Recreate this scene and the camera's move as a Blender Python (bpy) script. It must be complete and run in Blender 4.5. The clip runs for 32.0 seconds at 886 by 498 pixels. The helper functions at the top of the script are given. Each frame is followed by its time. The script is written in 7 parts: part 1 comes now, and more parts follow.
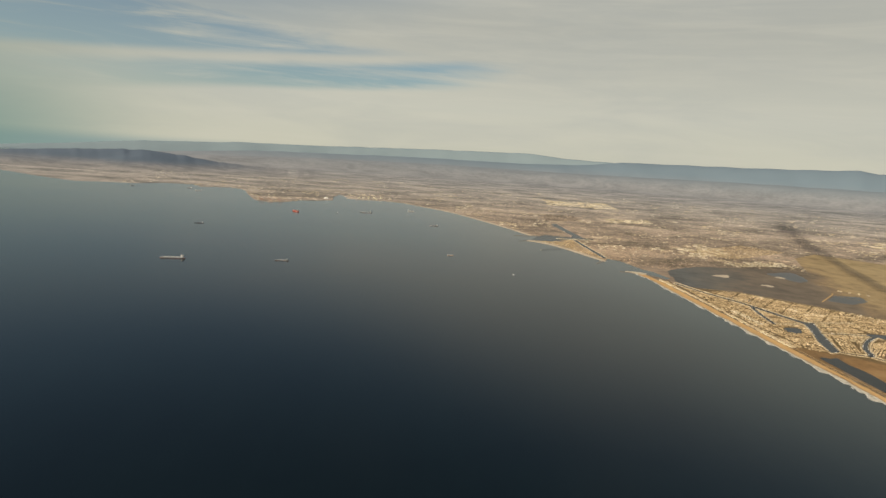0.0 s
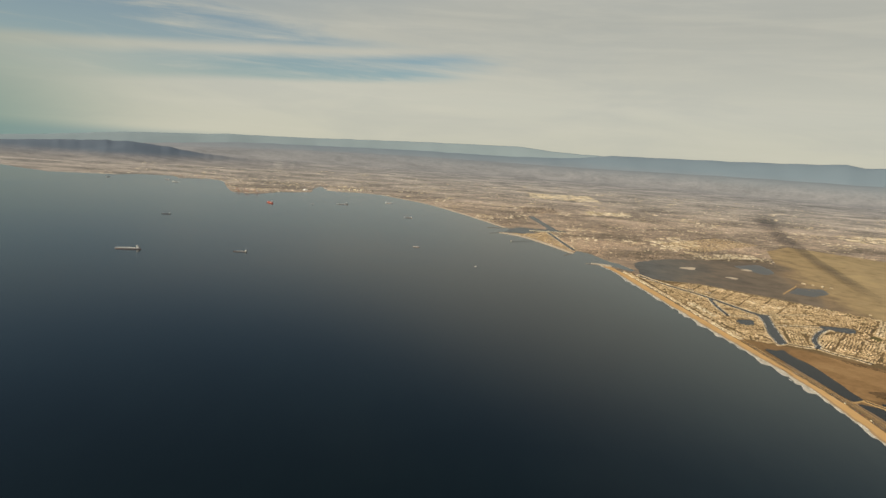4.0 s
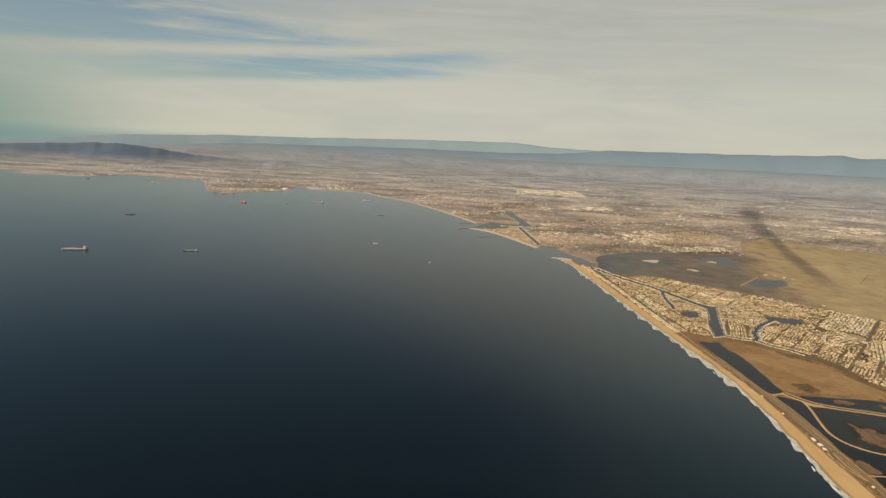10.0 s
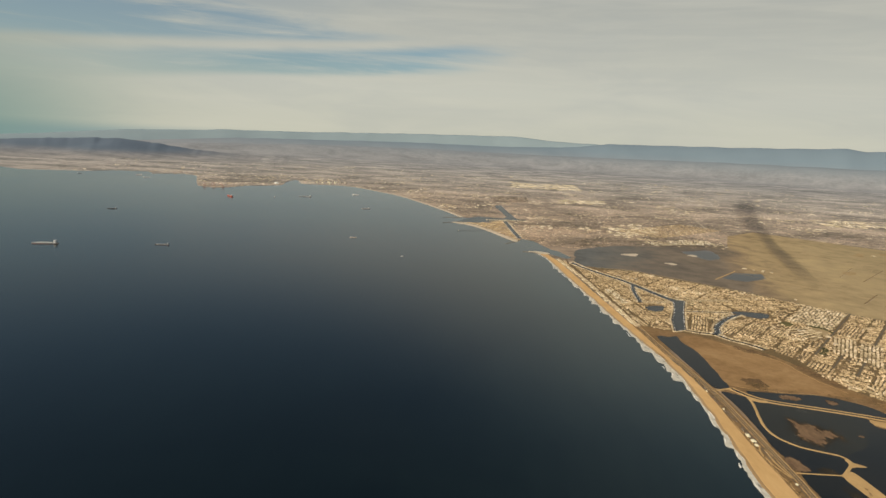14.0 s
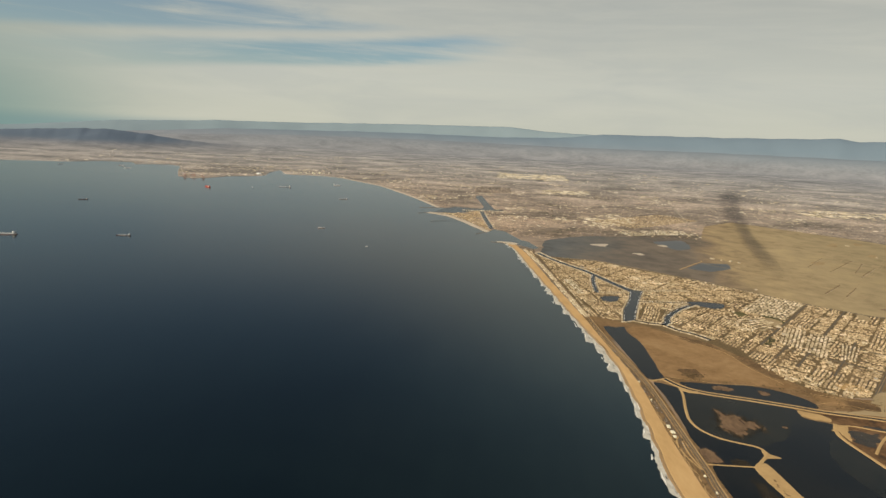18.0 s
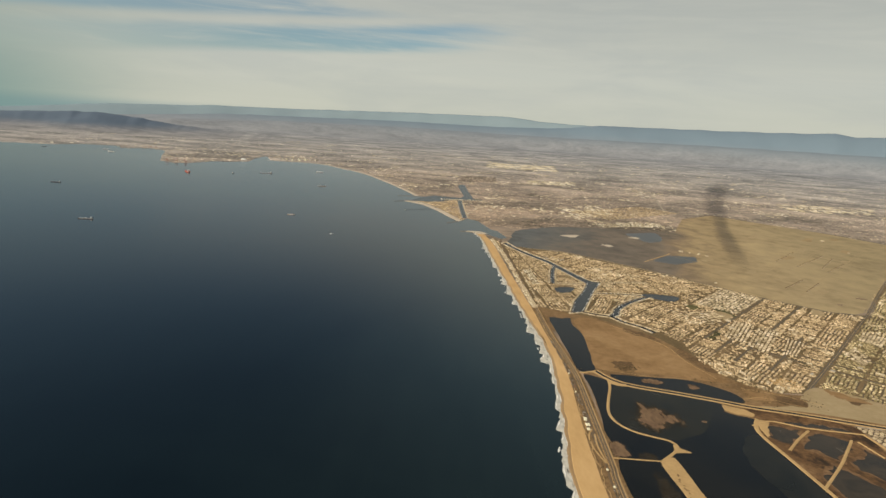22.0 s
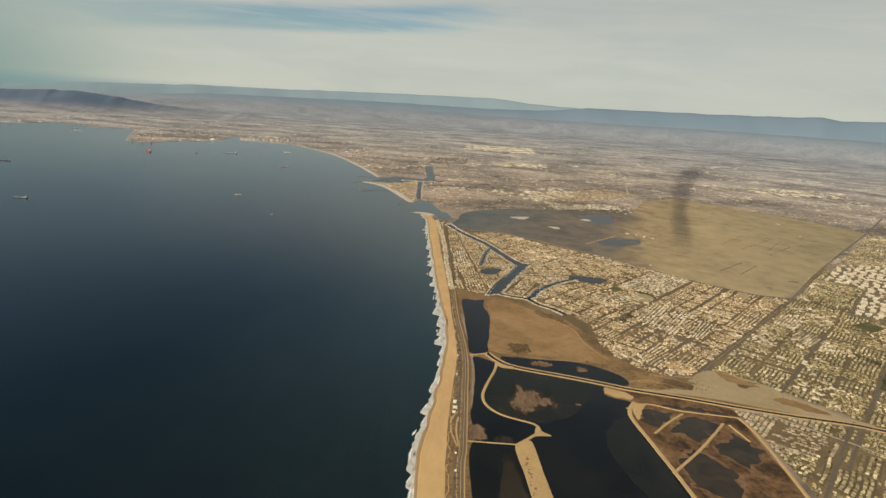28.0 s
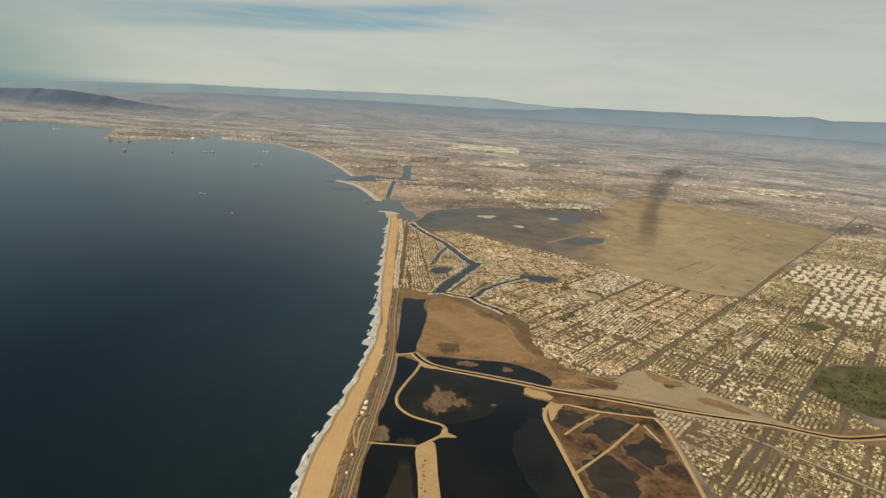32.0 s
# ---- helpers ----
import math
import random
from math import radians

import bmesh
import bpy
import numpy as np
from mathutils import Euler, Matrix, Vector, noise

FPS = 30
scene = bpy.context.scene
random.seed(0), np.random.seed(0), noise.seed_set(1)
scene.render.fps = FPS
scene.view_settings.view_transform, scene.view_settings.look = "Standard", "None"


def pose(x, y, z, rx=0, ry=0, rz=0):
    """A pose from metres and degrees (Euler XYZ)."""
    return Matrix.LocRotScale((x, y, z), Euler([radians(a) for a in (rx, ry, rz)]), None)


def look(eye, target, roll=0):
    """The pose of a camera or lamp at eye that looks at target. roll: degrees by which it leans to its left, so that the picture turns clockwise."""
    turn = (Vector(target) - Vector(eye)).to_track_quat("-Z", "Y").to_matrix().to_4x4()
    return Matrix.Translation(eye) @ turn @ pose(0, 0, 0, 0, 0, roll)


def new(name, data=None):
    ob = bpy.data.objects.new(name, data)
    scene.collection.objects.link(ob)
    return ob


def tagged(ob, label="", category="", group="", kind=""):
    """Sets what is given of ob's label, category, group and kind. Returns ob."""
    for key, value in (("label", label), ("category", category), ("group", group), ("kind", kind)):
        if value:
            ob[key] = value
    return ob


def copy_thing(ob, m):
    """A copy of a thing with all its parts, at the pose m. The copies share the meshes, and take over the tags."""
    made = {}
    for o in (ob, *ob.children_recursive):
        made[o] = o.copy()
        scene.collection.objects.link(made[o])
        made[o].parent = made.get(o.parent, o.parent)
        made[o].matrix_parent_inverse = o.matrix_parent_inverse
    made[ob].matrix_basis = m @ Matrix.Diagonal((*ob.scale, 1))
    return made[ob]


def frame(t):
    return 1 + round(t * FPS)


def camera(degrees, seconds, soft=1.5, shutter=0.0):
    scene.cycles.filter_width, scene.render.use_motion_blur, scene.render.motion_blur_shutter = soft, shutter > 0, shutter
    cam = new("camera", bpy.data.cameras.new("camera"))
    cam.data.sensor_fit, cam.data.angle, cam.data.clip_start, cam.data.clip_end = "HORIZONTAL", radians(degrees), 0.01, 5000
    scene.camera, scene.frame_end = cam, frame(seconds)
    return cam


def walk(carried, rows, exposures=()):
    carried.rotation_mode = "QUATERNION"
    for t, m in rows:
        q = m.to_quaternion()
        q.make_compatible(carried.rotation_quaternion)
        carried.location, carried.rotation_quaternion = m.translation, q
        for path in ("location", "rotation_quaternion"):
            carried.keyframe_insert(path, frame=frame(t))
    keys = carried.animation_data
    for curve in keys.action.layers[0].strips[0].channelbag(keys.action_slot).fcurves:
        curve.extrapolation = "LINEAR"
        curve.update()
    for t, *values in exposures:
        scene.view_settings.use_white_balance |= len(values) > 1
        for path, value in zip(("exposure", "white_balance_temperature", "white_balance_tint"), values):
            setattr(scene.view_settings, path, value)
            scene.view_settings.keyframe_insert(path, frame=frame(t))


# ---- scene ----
# A coast seen from an aircraft, modelled at 1:12 (one unit stands for about 12 m on the ground).
# x runs to the aircraft's starboard bow, y along the coast to the north-west, z is up, the sea lies at 0.
cam = camera(73.0, 32.0, soft=1.5)
PATH = [
    (0.0, 0.00, 0.00, 123.00, 0.157, -8.705, 4.070),
    (0.5, 4.49, 0.71, 122.96, 0.078, -8.732, 4.188),
    (1.0, 8.97, 1.42, 122.92, 0.049, -8.732, 4.144),
    (1.5, 13.46, 2.13, 122.88, -0.052, -8.734, 4.228),
    (2.0, 17.95, 2.83, 122.85, -0.089, -8.836, 4.209),
    (2.5, 22.45, 3.53, 122.82, -0.233, -8.952, 4.269),
    (3.0, 26.94, 4.23, 122.79, -0.339, -9.135, 4.214),
    (3.5, 31.44, 4.92, 122.77, -0.418, -9.246, 4.287),
    (5.5, 49.44, 7.66, 122.70, -0.628, -9.387, 4.153),
    (6.0, 53.94, 8.34, 122.69, -0.585, -9.209, 4.026),
    (6.5, 58.45, 9.02, 122.68, -0.562, -9.223, 4.266),
    (7.0, 62.96, 9.69, 122.68, -0.777, -9.144, 4.235),
    (7.5, 67.47, 10.36, 122.68, -0.635, -9.071, 3.991),
    (8.0, 71.98, 11.02, 122.69, -0.578, -9.152, 3.707),
    (8.5, 76.49, 11.69, 122.69, -0.274, -9.341, 3.598),
    (9.0, 81.00, 12.35, 122.70, 0.027, -9.557, 3.464),
    (9.5, 85.52, 13.01, 122.71, 0.036, -9.699, 3.353),
    (10.0, 90.04, 13.66, 122.73, -0.153, -9.533, 3.363),
    (10.5, 94.56, 14.31, 122.75, -0.147, -9.343, 3.108),
    (11.0, 99.08, 14.96, 122.77, -0.331, -9.152, 3.619),
    (11.5, 103.60, 15.60, 122.79, -0.598, -9.126, 3.668),
    (12.0, 108.12, 16.24, 122.82, -0.758, -9.085, 3.716),
    (12.5, 112.65, 16.88, 122.85, -0.936, -9.171, 3.752),
    (13.0, 117.18, 17.52, 122.89, -0.974, -9.321, 3.537),
    (13.5, 121.71, 18.15, 122.92, -0.573, -9.471, 3.524),
    (14.0, 126.24, 18.78, 122.96, 0.444, -10.093, 3.208),
    (14.5, 130.77, 19.41, 123.01, 0.330, -10.184, 3.527),
    (16.5, 148.91, 21.88, 123.21, 0.532, -10.402, 3.281),
    (17.0, 153.45, 22.50, 123.27, 0.462, -10.519, 3.327),
    (17.5, 158.00, 23.10, 123.33, 0.414, -10.641, 3.156),
    (18.0, 162.54, 23.71, 123.40, 0.248, -10.944, 3.164),
    (18.5, 167.09, 24.31, 123.46, 0.348, -11.071, 3.455),
    (19.0, 171.63, 24.91, 123.54, 0.530, -11.182, 3.586),
    (19.5, 176.18, 25.51, 123.61, 0.591, -11.610, 3.582),
    (20.0, 180.73, 26.10, 123.69, 0.375, -11.805, 3.562),
    (20.5, 185.29, 26.69, 123.77, 0.488, -12.002, 3.523),
    (21.0, 189.84, 27.28, 123.85, 0.159, -11.963, 3.796),
    (21.5, 194.40, 27.86, 123.94, 0.289, -12.121, 3.875),
    (22.0, 198.95, 28.44, 124.03, 0.129, -11.949, 4.073),
    (22.5, 203.51, 29.02, 124.12, 0.098, -12.205, 3.742),
    (23.0, 208.07, 29.60, 124.21, 0.036, -12.456, 3.531),
    (23.5, 212.63, 30.17, 124.31, -0.242, -12.520, 4.320),
    (24.0, 217.20, 30.74, 124.41, -0.395, -12.697, 4.776),
    (24.5, 221.76, 31.30, 124.52, -0.089, -13.030, 4.754),
    (25.0, 226.33, 31.86, 124.63, -0.041, -13.063, 4.679),
    (25.5, 230.90, 32.42, 124.74, -0.203, -13.096, 4.586),
    (27.5, 249.19, 34.63, 125.21, -0.488, -13.432, 4.323),
    (28.0, 253.77, 35.18, 125.34, -0.540, -13.564, 4.455),
    (28.5, 258.35, 35.72, 125.47, -0.651, -13.556, 4.387),
    (29.0, 262.93, 36.26, 125.60, -0.785, -13.683, 4.835),
    (29.5, 267.51, 36.79, 125.73, -0.843, -13.670, 4.638),
    (30.0, 272.09, 37.32, 125.87, -0.697, -13.655, 4.327),
    (30.5, 276.68, 37.85, 126.01, -0.492, -13.690, 4.676),
    (31.0, 281.26, 38.38, 126.16, -0.595, -13.813, 4.648),
    (31.5, 285.85, 38.90, 126.31, -0.584, -13.812, 4.552),
    (32.0, 290.44, 39.42, 126.46, -0.847, -13.570, 4.507),
]


def aim(x, y, z, yaw, pitch, roll):
    a, p = radians(yaw), radians(pitch)
    way = Vector((-math.sin(a) * math.cos(p), math.cos(a) * math.cos(p), math.sin(p)))
    eye = Vector((x, y, z))
    return look(eye, eye + way, roll)


walk(cam, [(t, aim(*row)) for t, *row in PATH], [(0.0, 0.04, 6700, 9), (12.0, 0.04, 6600, 9), (22.0, 0.05, 6360, 8), (32.0, 0.05, 6180, 7)])

# ---- light ----
SUN_TO = Vector((-0.80, -0.60, 0.72)).normalized()   # towards the sun: south to south-west
SUN_UP = math.asin(SUN_TO.z)
sun = new("sun", bpy.data.lights.new("sun", "SUN"))
sun.data.energy, sun.data.angle, sun.data.color = 4.5, radians(0.6), (1.0, 0.85, 0.64)
sun.matrix_world = look((0, 0, 400), Vector((0, 0, 400)) - SUN_TO)


class Nodes:
    """A small wrapper that makes and links shader nodes."""

    def __init__(self, tree):
        self.tree = tree
        tree.nodes.clear()

    def add(self, kind, **sets):
        n = self.tree.nodes.new(kind)
        for key, value in sets.items():
            setattr(n, key, value)
        return n

    def put(self, node, socket, value):
        if isinstance(value, bpy.types.NodeSocket):
            self.tree.links.new(value, node.inputs[socket])
        else:
            node.inputs[socket].default_value = value

    def math(self, op, a, b=0.0, c=0.0, clamp=False):
        n = self.add("ShaderNodeMath", operation=op, use_clamp=clamp)
        for i, v in enumerate((a, b, c)):
            self.put(n, i, v)
        return n.outputs[0]

    def mix(self, fac, a, b):
        n = self.add("ShaderNodeMix", data_type="RGBA")
        self.put(n, 0, fac), self.put(n, 6, a), self.put(n, 7, b)
        return n.outputs[2]

    def noise(self, vec, scale, detail=4.0, rough=0.55, warp=0.0):
        n = self.add("ShaderNodeTexNoise")
        self.put(n, "Vector", vec), self.put(n, "Scale", scale), self.put(n, "Detail", detail)
        self.put(n, "Roughness", rough), self.put(n, "Distortion", warp)
        return n.outputs[0]

    def ramp(self, fac, stops):
        n = self.add("ShaderNodeValToRGB")
        while len(n.color_ramp.elements) < len(stops):
            n.color_ramp.elements.new(0.5)
        for e, (p, c) in zip(n.color_ramp.elements, stops):
            e.position, e.color = p, (*c, 1)
        self.put(n, 0, fac)
        return n.outputs[0]

    def step(self, v, lo, hi):
        n = self.add("ShaderNodeMapRange", interpolation_type="SMOOTHSTEP")
        self.put(n, 0, v), self.put(n, 1, lo), self.put(n, 2, hi)
        return n.outputs[0]

    def scaled(self, vec, s, turn=0.0):
        n = self.add("ShaderNodeMapping")
        self.put(n, 0, vec), self.put(n, 2, (0, 0, turn)), self.put(n, 3, s)
        return n.outputs[0]


world = bpy.data.worlds.new("sky")
scene.world = world
world.use_nodes = True
W = Nodes(world.node_tree)
sky = W.add("ShaderNodeTexSky", sky_type="NISHITA", sun_disc=False)
sky.sun_elevation, sky.sun_rotation = SUN_UP, math.atan2(SUN_TO.x, SUN_TO.y)
sky.air_density, sky.dust_density, sky.altitude = 1.2, 2.5, 1400
coord = W.add("ShaderNodeTexCoord").outputs["Generated"]
xyz = W.add("ShaderNodeSeparateXYZ")
W.put(xyz, 0, coord)
up = xyz.outputs[2]
side = W.math("ARCTAN2", xyz.outputs[0], xyz.outputs[1])
rough_n = W.noise(W.scaled(coord, (3, 3, 16)), 1.0, 6, 0.6, 0.5)
fine_n = W.noise(W.scaled(coord, (4, 4, 46)), 1.0, 7, 0.62, 0.7)
broad_n = W.noise(W.scaled(coord, (1.6, 1.6, 5)), 1.0, 3, 0.5, 0.2)
# the veil of cirrus with long openings where the blue shows; bands tilt a little with the wind
lift = W.math("ADD", up, W.math("MULTIPLY", side, -0.083))
lift = W.math("ADD", lift, W.math("MULTIPLY", W.math("SUBTRACT", rough_n, 0.5), 0.022))
wide = W.math("ADD", side, W.math("MULTIPLY", W.math("SUBTRACT", rough_n, 0.5), 0.25))
band1 = W.math("MULTIPLY", W.step(lift, 0.105, 0.121), W.step(lift, 0.155, 0.141))
band1 = W.math("MULTIPLY", band1, W.math("MULTIPLY", W.step(wide, 0.10, -0.06), W.step(wide, -0.75, -0.25)))
edge = W.math("ADD", wide, W.math("MULTIPLY", W.math("SUBTRACT", lift, 0.155), 5.0))
band2 = W.math("MULTIPLY", W.step(lift, 0.156, 0.172), W.step(edge, 0.02, -0.16))
low_left = W.math("MULTIPLY", W.step(up, 0.13, -0.01), W.step(side, -0.44, -0.72))
gap = W.math("MAXIMUM", W.math("MULTIPLY", band1, 0.92), W.math("MULTIPLY", band2, 0.8))
gap = W.math("MULTIPLY", gap, W.step(fine_n, 0.85, 0.45))
# higher up the veil is torn to the west and closed to the east
# opening added mostly above the view, to dim the sea's reflection in the west
eastward = W.step(side, -0.45, 0.35)
high = W.math("MULTIPLY", W.step(W.math("SUBTRACT", up, W.math("MULTIPLY", eastward, 0.16)), 0.11, 0.31), W.step(broad_n, 0.15, 0.45))
gap = W.math("MAXIMUM", gap, W.math("MULTIPLY", high, 0.97))
cloud = W.ramp(up, [(0.0, (0.556, 0.55, 0.452)), (0.08, (0.537, 0.54, 0.472)), (0.20, (0.42, 0.43, 0.395)), (0.55, (0.41, 0.43, 0.43))])
cloud = W.mix(W.math("MULTIPLY", W.step(fine_n, 0.35, 0.75), 0.28), cloud, (0.62, 0.60, 0.51, 1))
cloud = W.mix(W.math("MULTIPLY", W.step(rough_n, 0.62, 0.30), 0.25), cloud, (0.36, 0.39, 0.39, 1))
cloud = W.mix(W.step(up, 0.006, -0.014), cloud, (0.32, 0.39, 0.385, 1))
cloud = W.mix(W.math("MULTIPLY", low_left, 0.8), cloud, (0.24, 0.36, 0.33, 1))
# the veil thins and greys towards the western edge
dim = W.add("ShaderNodeMix", data_type="RGBA", blend_type="MULTIPLY")
W.put(dim, 0, W.step(side, -0.30, -0.75)), W.put(dim, 6, cloud), W.put(dim, 7, (0.72, 0.78, 0.77, 1))
cloud = dim.outputs[2]
skybg, cloudbg = W.add("ShaderNodeBackground"), W.add("ShaderNodeBackground")
tint = W.add("ShaderNodeMix", data_type="RGBA", blend_type="MULTIPLY")
W.put(tint, 0, 1.0), W.put(tint, 6, sky.outputs[0]), W.put(tint, 7, (0.88, 0.95, 0.92, 1))
W.put(skybg, 0, tint.outputs[2]), W.put(skybg, 1, 0.08)
W.put(cloudbg, 0, cloud), W.put(cloudbg, 1, 1.0)
mixed = W.add("ShaderNodeMixShader")
W.put(mixed, 0, gap)
W.tree.links.new(cloudbg.outputs[0], mixed.inputs[1])
W.tree.links.new(skybg.outputs[0], mixed.inputs[2])
W.tree.links.new(mixed.outputs[0], W.add("ShaderNodeOutputWorld").inputs[0])


# ---- materials ----
def surface(name, stops, big=0.02, fine=0.6, rough=0.9, bump=0.0, speck=None, blend=0.5, stretch=(1, 1, 1), turn=0.0):
    """A ground-like material: two noises of different size drive a colour ramp; speck adds scattered spots (scale, threshold, colour)."""
    m = bpy.data.materials.new(name)
    m.use_nodes = True
    N = Nodes(m.node_tree)
    pos = N.add("ShaderNodeTexCoord").outputs["Object"]
    vec = N.scaled(pos, stretch, turn)
    a = N.noise(vec, big, 6, 0.6, 0.6)
    b = N.noise(vec, fine, 5, 0.65)
    v = N.math("ADD", N.math("MULTIPLY", a, 1 - blend), N.math("MULTIPLY", b, blend))
    col = N.ramp(v, stops)
    if speck:
        scale, edge, tint = speck
        vor = N.add("ShaderNodeTexVoronoi")
        N.put(vor, "Vector", vec), N.put(vor, "Scale", scale)
        sep = N.add("ShaderNodeSeparateColor")
        N.put(sep, 0, vor.outputs["Color"])
        col = N.mix(N.step(sep.outputs[0], edge, edge + 0.02), col, (*tint, 1))
    p = N.add("ShaderNodeBsdfPrincipled")
    N.put(p, "Base Color", col), N.put(p, "Roughness", rough), N.put(p, "Specular IOR Level", 0.2)
    if bump:
        bn = N.add("ShaderNodeBump")
        N.put(bn, "Height", b), N.put(bn, "Distance", bump)
        N.put(p, "Normal", bn.outputs[0])
    N.tree.links.new(p.outputs[0], N.add("ShaderNodeOutputMaterial").inputs[0])
    return m


def plain(name, colour, rough=0.7, metal=0.0, vary=0.12, scale=1.5):
    """Paint or metal with a faint mottling."""
    m = bpy.data.materials.new(name)
    m.use_nodes = True
    N = Nodes(m.node_tree)
    pos = N.add("ShaderNodeTexCoord").outputs["Object"]
    dark = tuple(c * (1 - 2 * vary) for c in colour)
    col = N.ramp(N.noise(pos, scale, 5, 0.6, 0.3), [(0.3, dark), (0.65, colour)])
    p = N.add("ShaderNodeBsdfPrincipled")
    N.put(p, "Base Color", col), N.put(p, "Roughness", rough), N.put(p, "Metallic", metal)
    N.tree.links.new(p.outputs[0], N.add("ShaderNodeOutputMaterial").inputs[0])
    return m


def scatter_paint(name, stops, rough=0.85, patch=0.05, amount=1.3, spread=1.0):
    """Each joined piece takes its own colour from the ramp."""
    m = bpy.data.materials.new(name)
    m.use_nodes = True
    N = Nodes(m.node_tree)
    geo = N.add("ShaderNodeNewGeometry")
    pos = N.add("ShaderNodeTexCoord").outputs["Object"]
    n = N.noise(pos, patch, 4, 0.6, 0.4)
    v = N.math("MULTIPLY_ADD", N.math("SUBTRACT", geo.outputs["Random Per Island"], 0.5), spread, 0.5)
    v = N.math("ADD", v, N.math("MULTIPLY", N.math("SUBTRACT", n, 0.5), amount))
    p = N.add("ShaderNodeBsdfPrincipled")
    N.put(p, "Base Color", N.ramp(v, stops)), N.put(p, "Roughness", rough), N.put(p, "Specular IOR Level", 0.25)
    N.tree.links.new(p.outputs[0], N.add("ShaderNodeOutputMaterial").inputs[0])
    return m


def water_paint(name, deep, shoal, big, rough, wave, wave_scale, amount=0.5, shelf=None):
    m = bpy.data.materials.new(name)
    m.use_nodes = True
    N = Nodes(m.node_tree)
    pos = N.add("ShaderNodeTexCoord").outputs["Object"]
    swell = N.noise(N.scaled(pos, (1, 0.35, 1), 0.3), wave_scale, 5, 0.6)
    patch = N.noise(pos, big, 5, 0.55, 0.8)
    p = N.add("ShaderNodeBsdfPrincipled")
    col = N.ramp(patch, [(0.35, deep), (0.7, shoal)])
    if shelf:
        # shallow, sandier water over the shelf beside the beach
        sx = N.add("ShaderNodeSeparateXYZ")
        N.put(sx, 0, pos)
        near = N.math("ADD", sx.outputs[0], N.math("MULTIPLY", N.math("SUBTRACT", patch, 0.5), 160))
        col = N.mix(N.math("MULTIPLY", N.step(near, 90, 280), N.math("MULTIPLY", N.step(sx.outputs[1], 1500, 500), N.step(sx.outputs[1], 40, 380))), col, (*shelf, 1))
    if shelf:
        streak = N.ramp(N.noise(N.scaled(pos, (1, 0.3, 1), 0.5), 0.05, 6, 0.65, 0.4), [(0.35, (0.90, 0.91, 0.92)), (0.5, (1.0, 1.0, 1.0)), (0.66, (1.12, 1.11, 1.09))])
        ruffled = N.add("ShaderNodeMix", data_type="RGBA", blend_type="MULTIPLY")
        N.put(ruffled, 0, 1.0), N.put(ruffled, 6, col), N.put(ruffled, 7, streak)
        col = ruffled.outputs[2]
    b = N.add("ShaderNodeBump")
    N.put(b, "Height", swell), N.put(b, "Distance", wave)
    if shelf:
        # the body of the water under a bluish mirror of the sky
        body, mirror, fres, both = N.add("ShaderNodeBsdfDiffuse"), N.add("ShaderNodeBsdfGlossy"), N.add("ShaderNodeFresnel"), N.add("ShaderNodeMixShader")
        N.put(body, "Color", col), N.put(mirror, "Color", (0.94, 0.945, 0.94, 1)), N.put(fres, "IOR", 1.33)
        N.put(mirror, "Roughness", N.math("ADD", rough, N.math("MULTIPLY", patch, 0.08)))
        for node in (mirror, fres):
            N.put(node, "Normal", b.outputs[0])
        N.put(both, 0, fres.outputs[0])
        N.tree.links.new(body.outputs[0], both.inputs[1]), N.tree.links.new(mirror.outputs[0], both.inputs[2])
        N.tree.links.new(both.outputs[0], N.add("ShaderNodeOutputMaterial").inputs[0])
        return m
    N.put(p, "Base Color", col)
    N.put(p, "Roughness", N.math("ADD", rough, N.math("MULTIPLY", patch, 0.08)))
    N.put(p, "IOR", 1.33), N.put(p, "Specular IOR Level", amount)
    N.put(p, "Normal", b.outputs[0])
    N.tree.links.new(p.outputs[0], N.add("ShaderNodeOutputMaterial").inputs[0])
    return m


